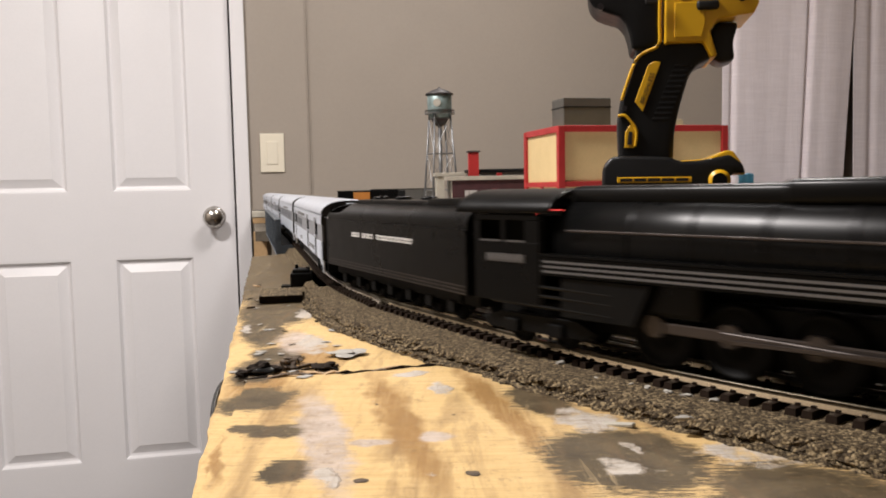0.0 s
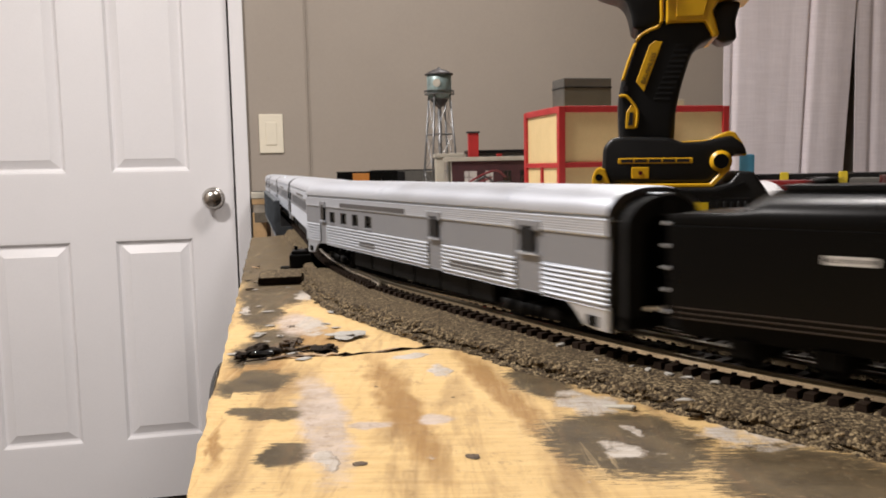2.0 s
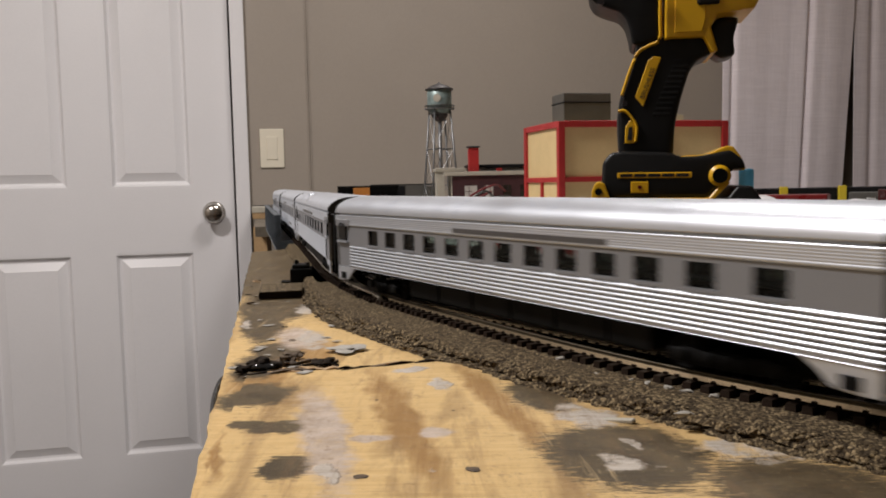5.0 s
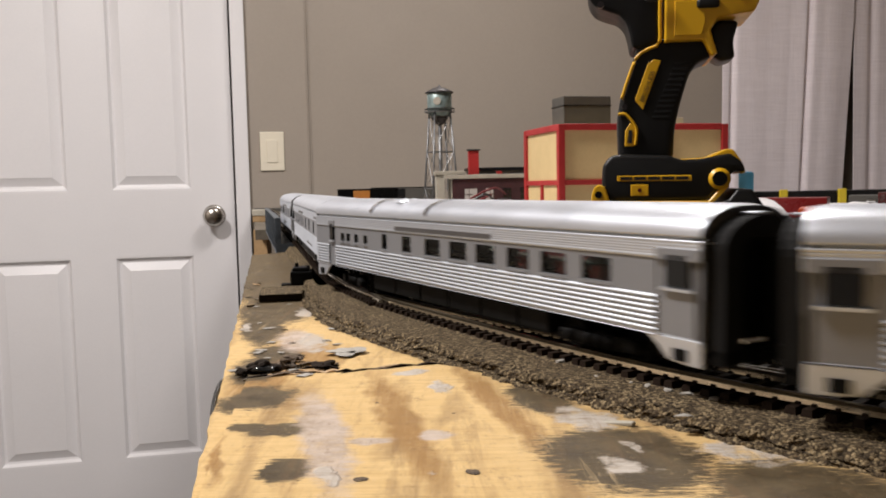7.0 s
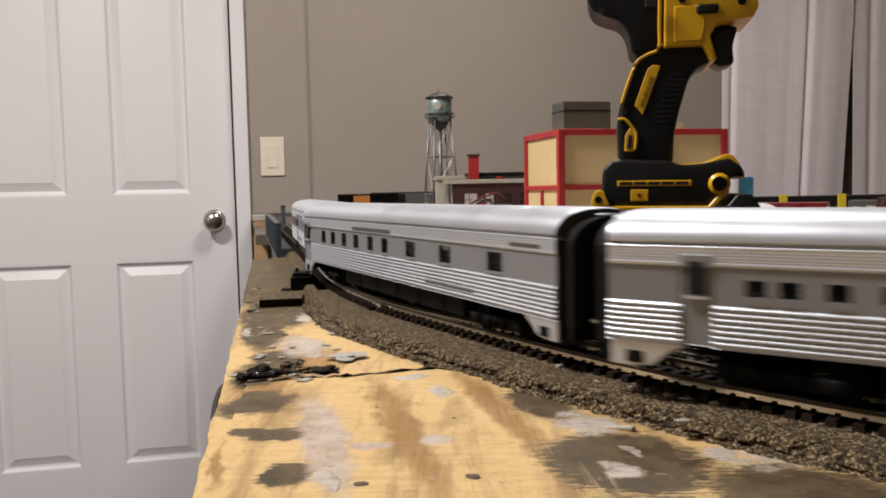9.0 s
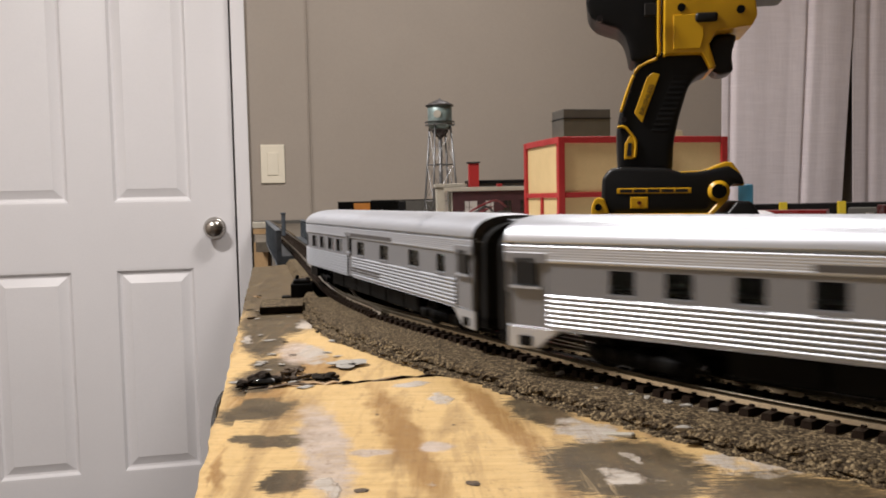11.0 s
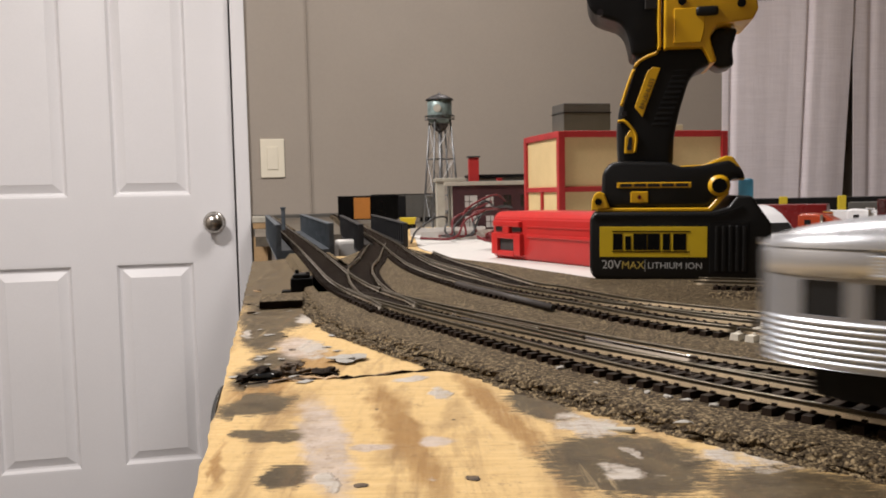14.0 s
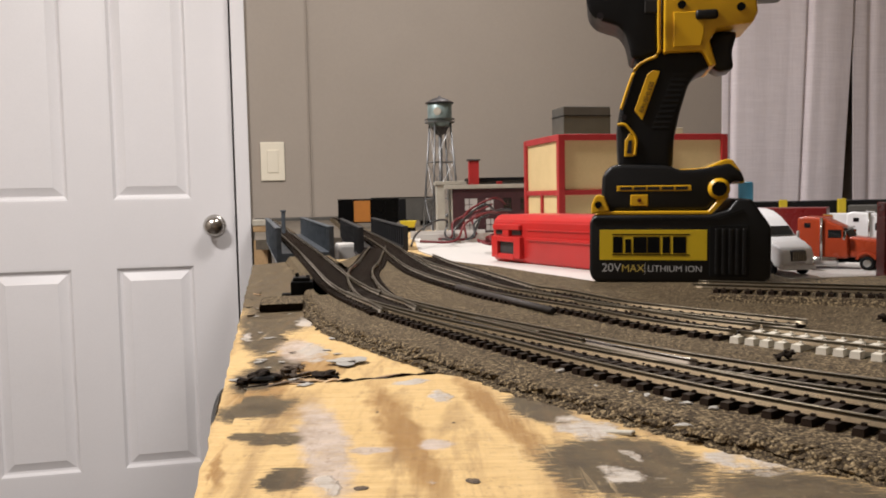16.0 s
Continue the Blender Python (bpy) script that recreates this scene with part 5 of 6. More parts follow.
part("lid", box(-.0135, .0135, -.021, .021, .0122, .024, .001), OFF_WHITE, wood_block, "greyish lid")

ledge = thing("wall_ledge", "long dark ledge along the back wall", "ledge", ROOM @ pose(0, 0, 0))
part("plank", box(-.02, 1.2, WALL_V - .10, WALL_V - .004, -.012, .006, .001), GREY_BOX, ledge)
part("bracket", box(.2, .22, WALL_V - .09, WALL_V - .004, -.05, -.0122), GREY_BOX, ledge)


def wagon(label, x, y, turn, length, high, body, door):
    """A boxcar standing on its trucks."""
    w = thing("boxcar", label, "model train car", pose(x, y, 0, 0, 0, turn), "boxcars")
    part("body", box(-length / 2, length / 2, -.015, .015, .010, high, .0008), body, w)
    part("roof", box(-length / 2 - .001, length / 2 + .001, -.0155, .0155, high, high + .0018, .0006), UNDER, w)
    part("door", box(-.030, .004, -.0162, -.0151, .012, high - .002, .0003, seg=1), door, w, "orange sliding door")
    for sx in (-1, 1):
        part("truck", box(sx * length * .36 - .014, sx * length * .36 + .014, -.012, .012, .0, .0098, .001), UNDER, w)
    for k in range(7):
        px = -length / 2 + (k + .5) * length / 7
        part("rib", box(px - .0006, px + .0006, -.0156, -.0150, .011, high - .001), body, w)
    return w


wagon("black boxcar with an orange door on the far board", -0.155, 1.72, 6, .125, .058, LOCO_BLACK, ORANGE_DOOR)
wagon("dark boxcar standing behind on the far board", -0.085, 1.80, 6, .14, .060, GREY_BOX, BLACK_SHELF)
tub = thing("yellow_wagon", "small yellow wagon on the far board", "model wagon", pose(-0.062, 1.46, .0002))
part("hopper", plate([(-.010, .008), (.012, .008), (.016, .020), (-.014, .020)], -.008, .008, .001), YELLOW_POST, tub)
part("chassis", box(-.012, .014, -.007, .007, 0, .0078, .001), UNDER, tub)
foam = thing("foam_block", "white foam offcut beside the black bridge", "foam block", pose(-0.118, 1.06, -.10, 0, 0, 15))
part("block", box(-.02, .02, -.02, .02, 0, .105, .004), SHEET_WHITE, foam)

sheet = bmesh.new()
slab([(-0.028, 0.94), (0.012, 0.745), (0.046, 0.655), (0.105, 0.580), (0.20, 0.550), (0.36, 0.575), (1.4, 0.80), (1.4, 1.2), (0.42, 1.34), (-0.05, 1.36)], 0.0002, 0.0012, sheet)
ws = thing("foam_sheet", "white foam sheet under the buildings and trucks", "foam sheet")
part("sheet", sheet, SHEET_WHITE, ws)
GZ = .0012


def water_tower(x, y):
    """A tank on four braced legs."""
    t = thing("water_tower", "grey model water tower with a pale green tank", "water tower", pose(x, y, GZ, 0, 0, 20))
    tank = part("tank", ring_lathe([(.004, .163), (.012, .168), (.0185, .176), (.0192, .1775), (.0192, .2065), (.0185, .207)], 28), TOWER_TANK, t, "weathered pale green tank", 40)
    part("roof", ring_lathe([(.0222, .2066), (.0222, .2080), (.012, .2135), (.003, .2165), (.0008, .219)], 28), TOWER_DARK, t, "dark conical roof", 40)
    part("walkway", ring_lathe([(.0190, .1765), (.0238, .1765), (.0238, .1778), (.0190, .1778)], 28), TOWER_GREY, t)
    rail = ring_lathe([(.0234, .1820), (.0238, .1820), (.0238, .1825), (.0234, .1825)], 28)
    part("walkway_rail", rail, TOWER_GREY, t)
    for k in range(12):
        a = k * math.pi / 6
        part("rail_post", cyl((.0236 * math.cos(a), .0236 * math.sin(a), .1778), (.0236 * math.cos(a), .0236 * math.sin(a), .1822), .0003, None, 5), TOWER_GREY, t)
    part("bowl", ring_lathe([(.003, .157), (.009, .161), (.0130, .1665), (.0132, .1760)], 24), TOWER_DARK, t, "", 40)
    part("riser", cyl((0, 0, 0), (0, 0, .158), .0030, None, 12), TOWER_GREY, t, "", 40)
    feet = []
    for k in range(4):
        a = math.pi / 4 + k * math.pi / 2
        f = Vector((.0335 * math.cos(a), .0335 * math.sin(a), .0))
        h = Vector((.0180 * math.cos(a), .0180 * math.sin(a), .1765))
        feet.append((f, h))
        part("leg", cyl(f, h, .0018, .0015, 8), TOWER_GREY, t, "", 40)
        part("foot_block", box(f.x - .004, f.x + .004, f.y - .004, f.y + .004, 0, .006, .0006), OFF_WHITE, t)
    for lo, hi in ((.002, .058), (.058, .115), (.115, .170)):
        for k in range(4):
            (f0, h0), (f1, h1) = feet[k], feet[(k + 1) % 4]
            def p(f, h, z):
                return f + (h - f) * (z / .1765)
            part("strut", cyl(p(f0, h0, hi), p(f1, h1, hi), .0010, None, 6), TOWER_GREY, t)
            part("tie_rod", cyl(p(f0, h0, lo), p(f1, h1, hi), .0004, None, 5), TOWER_GREY, t)
            part("tie_rod", cyl(p(f0, h0, hi), p(f1, h1, lo), .0004, None, 5), TOWER_GREY, t)
    em = ring_lathe([(.006, 0), (.006, .0004)], 20)
    em.transform(pose(-.010, -.0166, .193, 90, 0, -30))
    part("emblem", em, OFF_WHITE, tank, "small pale round emblem")


water_tower(-0.001, 1.30)


def factory():
    """The maroon brick building with a red chimney and a cream parapet."""
    b = thing("factory_building", "maroon model factory with pale windows and a cream parapet", "model building", pose(.0155, 1.20, GZ, 0, 0, 4))
    w, d, h = .115, .07, .0715
    part("front_wall", box(0, w, 0, .003, 0, h), MAROON, b)
    part("side_wall", box(-.0005, .0025, .0032, d, 0, h + .004), OFF_WHITE, b, "off-white side wall")
    part("side_wall", box(w - .003, w, .0032, d, 0, h), MAROON, b)
    part("rear_wall", box(.003, w - .0032, d - .003, d, 0, h), MAROON, b)
    part("roof", box(.003, w - .0032, .0032, d - .0032, h - .006, h - .003), GREY_BOX, b)
    part("parapet", box(-.012, w + .001, -.003, .0045, h + .0002, h + .006, .0006), OFF_WHITE, b, "off-white parapet")
    part("parapet", box(-.024, .020, .012, .060, h + .0064, h + .012, .0008), OFF_WHITE, b)
    part("pier", box(-.022, -.010, .014, .05, 0, h + .0064, .0008), OFF_WHITE, b, "off-white pier beside the factory")
    for i, x in enumerate((.018, .049, .075, .100)):
        for z in (.040, .010):
            win = part("window", box(x, x + (.018 if i == 0 else .011), -.0008, .0004, z, z + .017), PALE_PANE if i < 2 else DARK_GLASS, b)
            part("mullion", box(x + .006, x + .0068, -.0011, -.0007, z, z + .017), MAROON, win)
            part("mullion", box(x, x + .011, -.0012, -.0007, z + .008, z + .0088), MAROON, win)
    c = part("chimney", box(.026, .041, .012, .026, h - .003, .1125, .0006), RED_WOOD, b, "square red chimney")
    part("cap", box(.024, .043, .010, .028, .1127, .115, .0006), TOWER_DARK, c)
    part("roof_bin", box(.068, .076, .016, .024, h - .003, .082, .0006), RED_WOOD, b)
    return b


factory()
back_hall = thing("dark_shed", "low dark green shed behind the factory", "model building", pose(.10, 1.335, GZ, 0, 0, 4))
part("walls", box(-.055, .075, 0, .05, 0, .085, .001), GREY_BOX, back_hall)
part("roof", box(-.058, .078, -.003, .053, .0852, .090, .001), BLACK_SHELF, back_hall)


def framed_building():
    """The cream building in a red wooden frame."""
    b = thing("framed_building", "cream model building in a red wooden frame", "model building", pose(.1365, .955, GZ, 0, 0, 13))
    w, d, h = .218, .125, .1305
    part("core", box(.003, w - .003, .003, d - .003, 0, h - .003), CREAM, b, "cream panels")
    t = .0075
    for x0, x1 in ((-.0005, t), (w - t, w + .0005)):
        for y0, y1 in ((-.0005, t), (d - t, d + .0005)):
            part("post", box(x0, x1, y0, y1, 0, h, .0006), RED_WOOD, b)
    for z0, z1 in ((0, .006), (.060, .066), (h - .007, h + .0005)):
        part("rail", box(t, w - t, 0, .0042, z0, z1, .0005, seg=1), RED_WOOD, b)
        part("rail", box(t, w - t, d - .0042, d, z0, z1, .0005, seg=1), RED_WOOD, b)
        part("rail", box(0, .0042, t, d - t, z0, z1, .0005, seg=1), RED_WOOD, b)
        part("rail", box(w - .0042, w, t, d - t, z0, z1, .0005, seg=1), RED_WOOD, b)
    part("stud", box(0, .0040, .060, .0655, .006, .060, .0004, seg=1), RED_WOOD, b)
    part("stud", box(.138, .1435, 0, .0040, .006, .118, .0004, seg=1), RED_WOOD, b)
    part("roof_panel", box(t, w - t, t, d - t, h - .003, h - .0005), CREAM, b)


framed_building()
gb = thing("grey_box", "dark grey box standing on the framed building", "box", pose(.158, 1.010, GZ + .1312, 0, 0, 13))
part("carton", box(-.008, .054, 0, .04, 0, .037, .0012), GREY_BOX, gb)
part("lid_edge", box(-.0086, .0546, -.0006, .0406, .0250, .0262), BLACK_SHELF, gb)
gb2 = thing("small_block", "small pale block on the framed building", "block", pose(.298, 1.04, GZ + .1312, 0, 0, 13))
part("block", box(-.007, .008, 0, .01, 0, .011, .0008), OFF_WHITE, gb2)


def red_case():
    """A red plastic tool case with a clasp on its end."""
    c = thing("tool_case", "bright red plastic case with an end clasp", "tool case", pose(.0475, .778, GZ, 0, 0, -60))
    prof = [(0, .003), (.002, 0), (.060, 0), (.062, .003), (.062, .038), (.056, .0435), (.006, .0435), (0, .038)]
    bm = bmesh.new()
    rings = [[bm.verts.new((x, y, z)) for y, z in prof] for x in (0, .003, .197, .20)]
    for r0, k in ((rings[0], .96), (rings[-1], .96)):
        for v in r0:
            v.co.y = .031 + (v.co.y - .031) * k
            v.co.z = .022 + (v.co.z - .022) * k
    for a, b in zip(rings, rings[1:]):
        for i in range(len(prof)):
            bm.faces.new((a[i], b[i], b[(i + 1) % len(prof)], a[(i + 1) % len(prof)]))
    bm.faces.new(rings[0])
    bm.faces.new(rings[-1][::-1])
    bmesh.ops.recalc_face_normals(bm, faces=bm.faces[:])
    bmesh.ops.bevel(bm, geom=bm.edges[:], offset=.0012, segments=2, affect="EDGES")
    part("shell", bm, RED_CASE, c, "", 40)
    part("ridge", box(.056, .188, -.0016, .0012, .0208, .0238, .0008), RED_CASE, c)
    part("ridge", box(.056, .188, -.0010, .0012, .030, .0312, .0004), RED_CASE, c)
    cl = bmesh.new()
    box(.004, .014, -.0045, .001, .004, .024, .001, cl)
    box(.040, .050, -.0045, .001, .004, .024, .001, cl)
    box(.014, .040, -.0045, .001, .019, .024, .001, cl)
    box(.014, .040, -.0045, .001, .003, .008, .001, cl)
    box(.006, .048, -.0040, .001, .030, .035, .001, cl)
    box(.022, .032, -.0040, .001, .024, .0302, .0008, cl)
    part("clasp", cl, RED_CASE, c)
    part("clasp_gap", box(.0145, .0395, -.0012, .0006, .008, .019), TOWER_DARK, c)
    part("clasp_gap", box(.007, .021, -.0010, .0006, .0255, .0295), TOWER_DARK, c)
    part("clasp_gap", box(.033, .047, -.0010, .0006, .0255, .0295), TOWER_DARK, c)


red_case()


def wires():
    a = thing("wire_bundle", "tangle of red and black wires before the factory", "wires")
    for k in range(7):
        r = random.Random(k)
        x0, y0 = .085 + r.uniform(-.02, .02), 1.08 + r.uniform(-.05, .05)
        pts = [(x0, y0 + .06, .04 + r.uniform(-.01, .015)), (x0 - .02, y0 + .01, .050 + r.uniform(-.014, .01)), (x0 - .045 - r.uniform(0, .02), y0 - .02, .030 + r.uniform(-.01, .01)), (x0 - .06, y0 - .04, .0080), (x0 - .075 - r.uniform(0, .03), y0 - .02, .0072)]
        part("wire", tube(pts, .0015), WIRE_RED if k % 3 else WIRE_BLACK, a)
    for k in range(8):
        r = random.Random(40 + k)
        x0, y0 = .060 + r.uniform(-.012, .022), .87 + r.uniform(-.03, .03)
        pts = [(x0 + .012 * math.cos(j * 1.7 + k), y0 + .012 * math.sin(j * 1.3 + k), max(.0072, .010 + .012 * math.sin(j * 1.1 + k * .8) ** 2)) for j in range(5)]
        part("wire", tube(pts, .0014), WIRE_RED if k % 2 else WIRE_BLACK, a)
    part("lead", tube([(-.036, .93, .0075), (-.030, .98, .020), (-.008, 1.03, .032), (.006, 1.06, .030), (.003, 1.04, .014), (.014, 1.0, .0075)], .0013), WIRE_BLACK, a)


wires()
tray = thing("clear_tray", "pale plastic tray with parts before the water tower", "tray", pose(-.018, 1.13, GZ, 0, 0, 10))
part("base", box(-.02, .09, -.05, .05, 0, .002, .0005), SHEET_WHITE, tray)
part("front_rim", box(-.02, .09, -.05, -.048, .002, .012, .0005), SHEET_WHITE, tray)
part("back_rim", box(-.02, .09, .048, .05, .002, .012, .0005), SHEET_WHITE, tray)


def tractor(label, paint, x, y, turn, boxed=True):
    """A model road tractor: hood, cab, sleeper, grille and wheels."""
    t = thing("semi_truck", label, "model truck", pose(x, y, GZ, 0, 0, turn) @ Matrix.Diagonal((.92, .92, .92, 1)), "semi trucks")
    hood = plate([(.012, .010), (.038, .009), (.0405, .012), (.0400, .021), (.037, .0245), (.012, .0275)], -.0115, .0115, .0022, None, 3)
    part("hood", hood, paint, t, "", 40)
    cab = plate([(-.028, .009), (.013, .009), (.013, .026), (.008, .0345), (.002, .0375), (-.010, .0430), (-.024, .0440), (-.028, .0425)], -.0143, .0143, .0026, None, 3)
    cb = part("cab", cab, paint, t, "", 40)
    part("windshield", plate([(.0128, .0272), (.0134, .0275), (.0092, .0345), (.0086, .0342)], -.0118, .0118), DARK_GLASS, cb)
    for sd in (-1, 1):
        part("side_window", box(-.003, .0075, sd * .01435 - .0002, sd * .01435 + .0002, .0262, .0330, .0001, seg=1), DARK_GLASS, cb)
        part("sleeper_window", box(-.022, -.017, sd * .01435 - .0002, sd * .01435 + .0002, .0345, .0385, .0001, seg=1), DARK_GLASS, cb)
        part("fuel_tank", cyl((-.026, sd * .0118, .0070), (.004, sd * .0118, .0070), .0040, None, 16), CHROME, t, "chrome fuel tank", 40)
        part("exhaust", cyl((-.008, sd * .0155, .008), (-.008, sd * .0155, .043), .0012, None, 10), CHROME, t, "chrome exhaust stack", 40)
        part("mirror", box(.0095, .0115, sd * .0172 - .0012, sd * .0172 + .0012, .025, .0325, .0003, seg=1), CHROME, t)
        part("head_lamp", box(.0375, .0405, sd * .0098 - .0018, sd * .0098 + .0018, .0145, .0178, .0006), CHROME, t, "chrome headlamp")
        fend = plate([(.018, .0085), (.021, .0135), (.0265, .0150), (.033, .0130), (.036, .0088), (.0325, .0088), (.030, .0118), (.0265, .0130), (.0225, .0118), (.0205, .0085)], sd * .0125 - .0018, sd * .0125 + .0018, .0004, None, 1)
        part("fender", fend, paint, t)
        for wx in (.027, -.034, -.047):
            wh = ring_lathe([(.0030, -.0022), (.0052, -.0022), (.0056, -.0015), (.0056, .0016), (.0050, .0022), (.0033, .0022), (.0030, .0010)], 20)
            wh.transform(pose(0, 0, 0, 90))
            w = part("wheel", wh, RUBBER, t, "", 40)
            w.matrix_basis = pose(wx, sd * .0122, .0056, 0, 0, 0 if sd < 0 else 180)
            part("rim", cyl((0, -.0016, 0), (0, -.0008, 0), .0031, None, 14), CHROME, w, "bright wheel rim")
    part("grille", box(.0398, .0415, -.0066, .0066, .0105, .0222, .0006), DARK_METAL, t, "dark grille in a chrome surround")
    for k in range(7):
        part("grille_bar", box(.0414, .0418, -.0058 + k * .0018, -.0052 + k * .0018, .0112, .0216), CHROME, t)
    part("bumper", box(.0385, .0420, -.0140, .0140, .0050, .0088, .0008), paint if boxed else CHROME, t)
    part("sun_visor", box(.0080, .0118, -.0120, .0120, .0338, .0350, .0003, seg=1), paint if boxed else CHROME, t)
    part("chassis", box(-.056, .036, -.0055, .0055, .0055, .0090, .0004), UNDER, t)
    part("air_horn", cyl((-.012, .004, .0446), (-.004, .004, .0440), .0009, .0012, 8), CHROME, t)
    return t


def aero_tractor(label, paint, x, y, turn):
    """A model road tractor with a rounded, sloping cab."""
    t = thing("semi_truck", label, "model truck", pose(x, y, GZ, 0, 0, turn), "semi trucks")
    cab = plate([(-.030, .007), (.036, .0065), (.0405, .0085), (.0410, .0150), (.0380, .0205), (.0280, .0245), (.0170, .0275), (.0090, .0345), (.0000, .0415), (-.0100, .0460), (-.0200, .0478), (-.030, .0478)], -.0150, .0150, .0052, None, 4)
    for v in cab.verts:
        if v.co.x > .01:
            v.co.y *= 1 - .16 * ((v.co.x - .01) / .031) ** 2
        if v.co.z > .03:
            v.co.y *= 1 - .14 * ((v.co.z - .03) / .018)
    cb = part("cab", cab, paint, t, "smooth white cab", 50)
    part("windshield", plate([(.0166, .0287), (.0176, .0287), (.0106, .0350), (.0096, .0350)], -.0118, .0118, .0003, None, 1), DARK_GLASS, cb)
    part("grille", plate([(.0395, .0105), (.0422, .0110), (.0415, .0182), (.0385, .0190)], -.0060, .0060, .0008), DARK_METAL, t, "dark grille in a bright surround")
    for k in range(6):
        part("grille_bar", box(.0416, .0424, -.0050 + k * .0019, -.0045 + k * .0019, .0114, .0178), CHROME, t)
    part("bumper", box(.0370, .0425, -.0135, .0135, .0045, .0085, .0016, seg=3), paint, t)
    for sd in (-1, 1):
        part("side_window", box(-.002, .0085, sd * .0151 - .0003, sd * .0151 + .0003, .0262, .0318, .0002, seg=1), DARK_GLASS, cb)
        part("head_lamp", box(.0365, .0395, sd * .0095 - .0018, sd * .0095 + .0018, .0125, .0160, .0006), CHROME, t, "chrome headlamp")
        part("mirror", box(.0125, .0140, sd * .0176 - .0010, sd * .0176 + .0010, .0245, .0310, .0003, seg=1), paint, t)
        part("side_skirt", box(-.030, .016, sd * .0138 - .0008, sd * .0138 + .0008, .0035, .0085, .0004, seg=1), paint, t)
        for wx in (.0265, -.038, -.050):
            wh = ring_lathe([(.0030, -.0022), (.0052, -.0022), (.0056, -.0015), (.0056, .0016), (.0050, .0022), (.0033, .0022), (.0030, .0010)], 20)
            wh.transform(pose(0, 0, 0, 90))
            w = part("wheel", wh, RUBBER, t, "", 40)
            w.matrix_basis = pose(wx, sd * .0128, .0056, 0, 0, 0 if sd < 0 else 180)
            part("rim", cyl((0, -.0016, 0), (0, -.0008, 0), .0031, None, 14), CHROME, w, "bright wheel rim")
    part("chassis", box(-.058, .034, -.0055, .0055, .0050, .0078, .0004), UNDER, t)
    return t


aero_tractor("white model semi truck with a sloping nose and dark grille", TRUCK_WHITE, .246, .622, -80)
tractor("orange model semi truck with chrome stacks", TRUCK_ORANGE, .308, .640, -40, False)
tractor("white model semi truck parked behind the orange one", TRUCK_WHITE, .392, .735, -30, False)


def trailer(label, paint, x, y, turn, length, high):
    t = thing("semi_trailer", label, "model trailer", pose(x, y, GZ, 0, 0, turn), "semi trailers")
    part("box_body", box(-length / 2, length / 2, -.0145, .0145, .011, high, .0008), paint, t)
    part("underside", box(-length / 2, length / 2, -.008, .008, .008, .0108), UNDER, t)
    for wx in (-length * .40, -length * .33, length * .36):
        for sd in (-1, 1):
            wh = ring_lathe([(.0030, -.002), (.0054, -.0018), (.0054, .0018), (.0030, .002)], 18)
            wh.transform(pose(wx, sd * .0115, .0054, 90))
            part("wheel", wh, RUBBER, t, "", 40)


trailer("red model semi trailer", TRUCK_RED, .280, .735, 150, .12, .046)
trailer("white model semi trailer", TRUCK_WHITE, .400, .815, 150, .10, .037)
trailer("dark grey model semi trailer", GREY_BOX, .470, .835, 150, .10, .044)
rt = thing("red_tower_toy", "red ribbed toy rack beside the trucks", "toy rack", pose(.304, .562, GZ))
part("post", box(0, .010, 0, .012, 0, .052, .001), TRUCK_RED, rt)
for k in range(9):
    part("rib", box(-.001, .011, -.0012, 0.0001, .004 + k * .0052, .0062 + k * .0052), TRUCK_RED, rt)
bsh = thing("black_stand", "long black stand with yellow posts behind the trucks", "display stand", pose(.40, 1.09, GZ, 0, 0, -4))
part("top", box(0, .60, 0, .05, .030, .0455, .001), BLACK_SHELF, bsh)
part("back_board", box(0, .60, .045, .05, 0, .0298), BLACK_SHELF, bsh)
for x in (.046, .121, .216):
    part("yellow_post", box(x, x + .0095, -.006, -.0002, .0, .048, .0006), YELLOW_POST, bsh, "yellow post")
bl = thing("blue_cap", "small blue plastic cap on the stand", "cap", pose(.383, 1.035, GZ))
part("cap", ring_lathe([(.009, 0), (.009, .070), (.0075, .072), (.002, .0725)], 20), BLUE_PLASTIC, bl, "", 40)


# ---- the cordless drill ----
def mm(points):
    return [(x / 1000, z / 1000) for x, z in points]


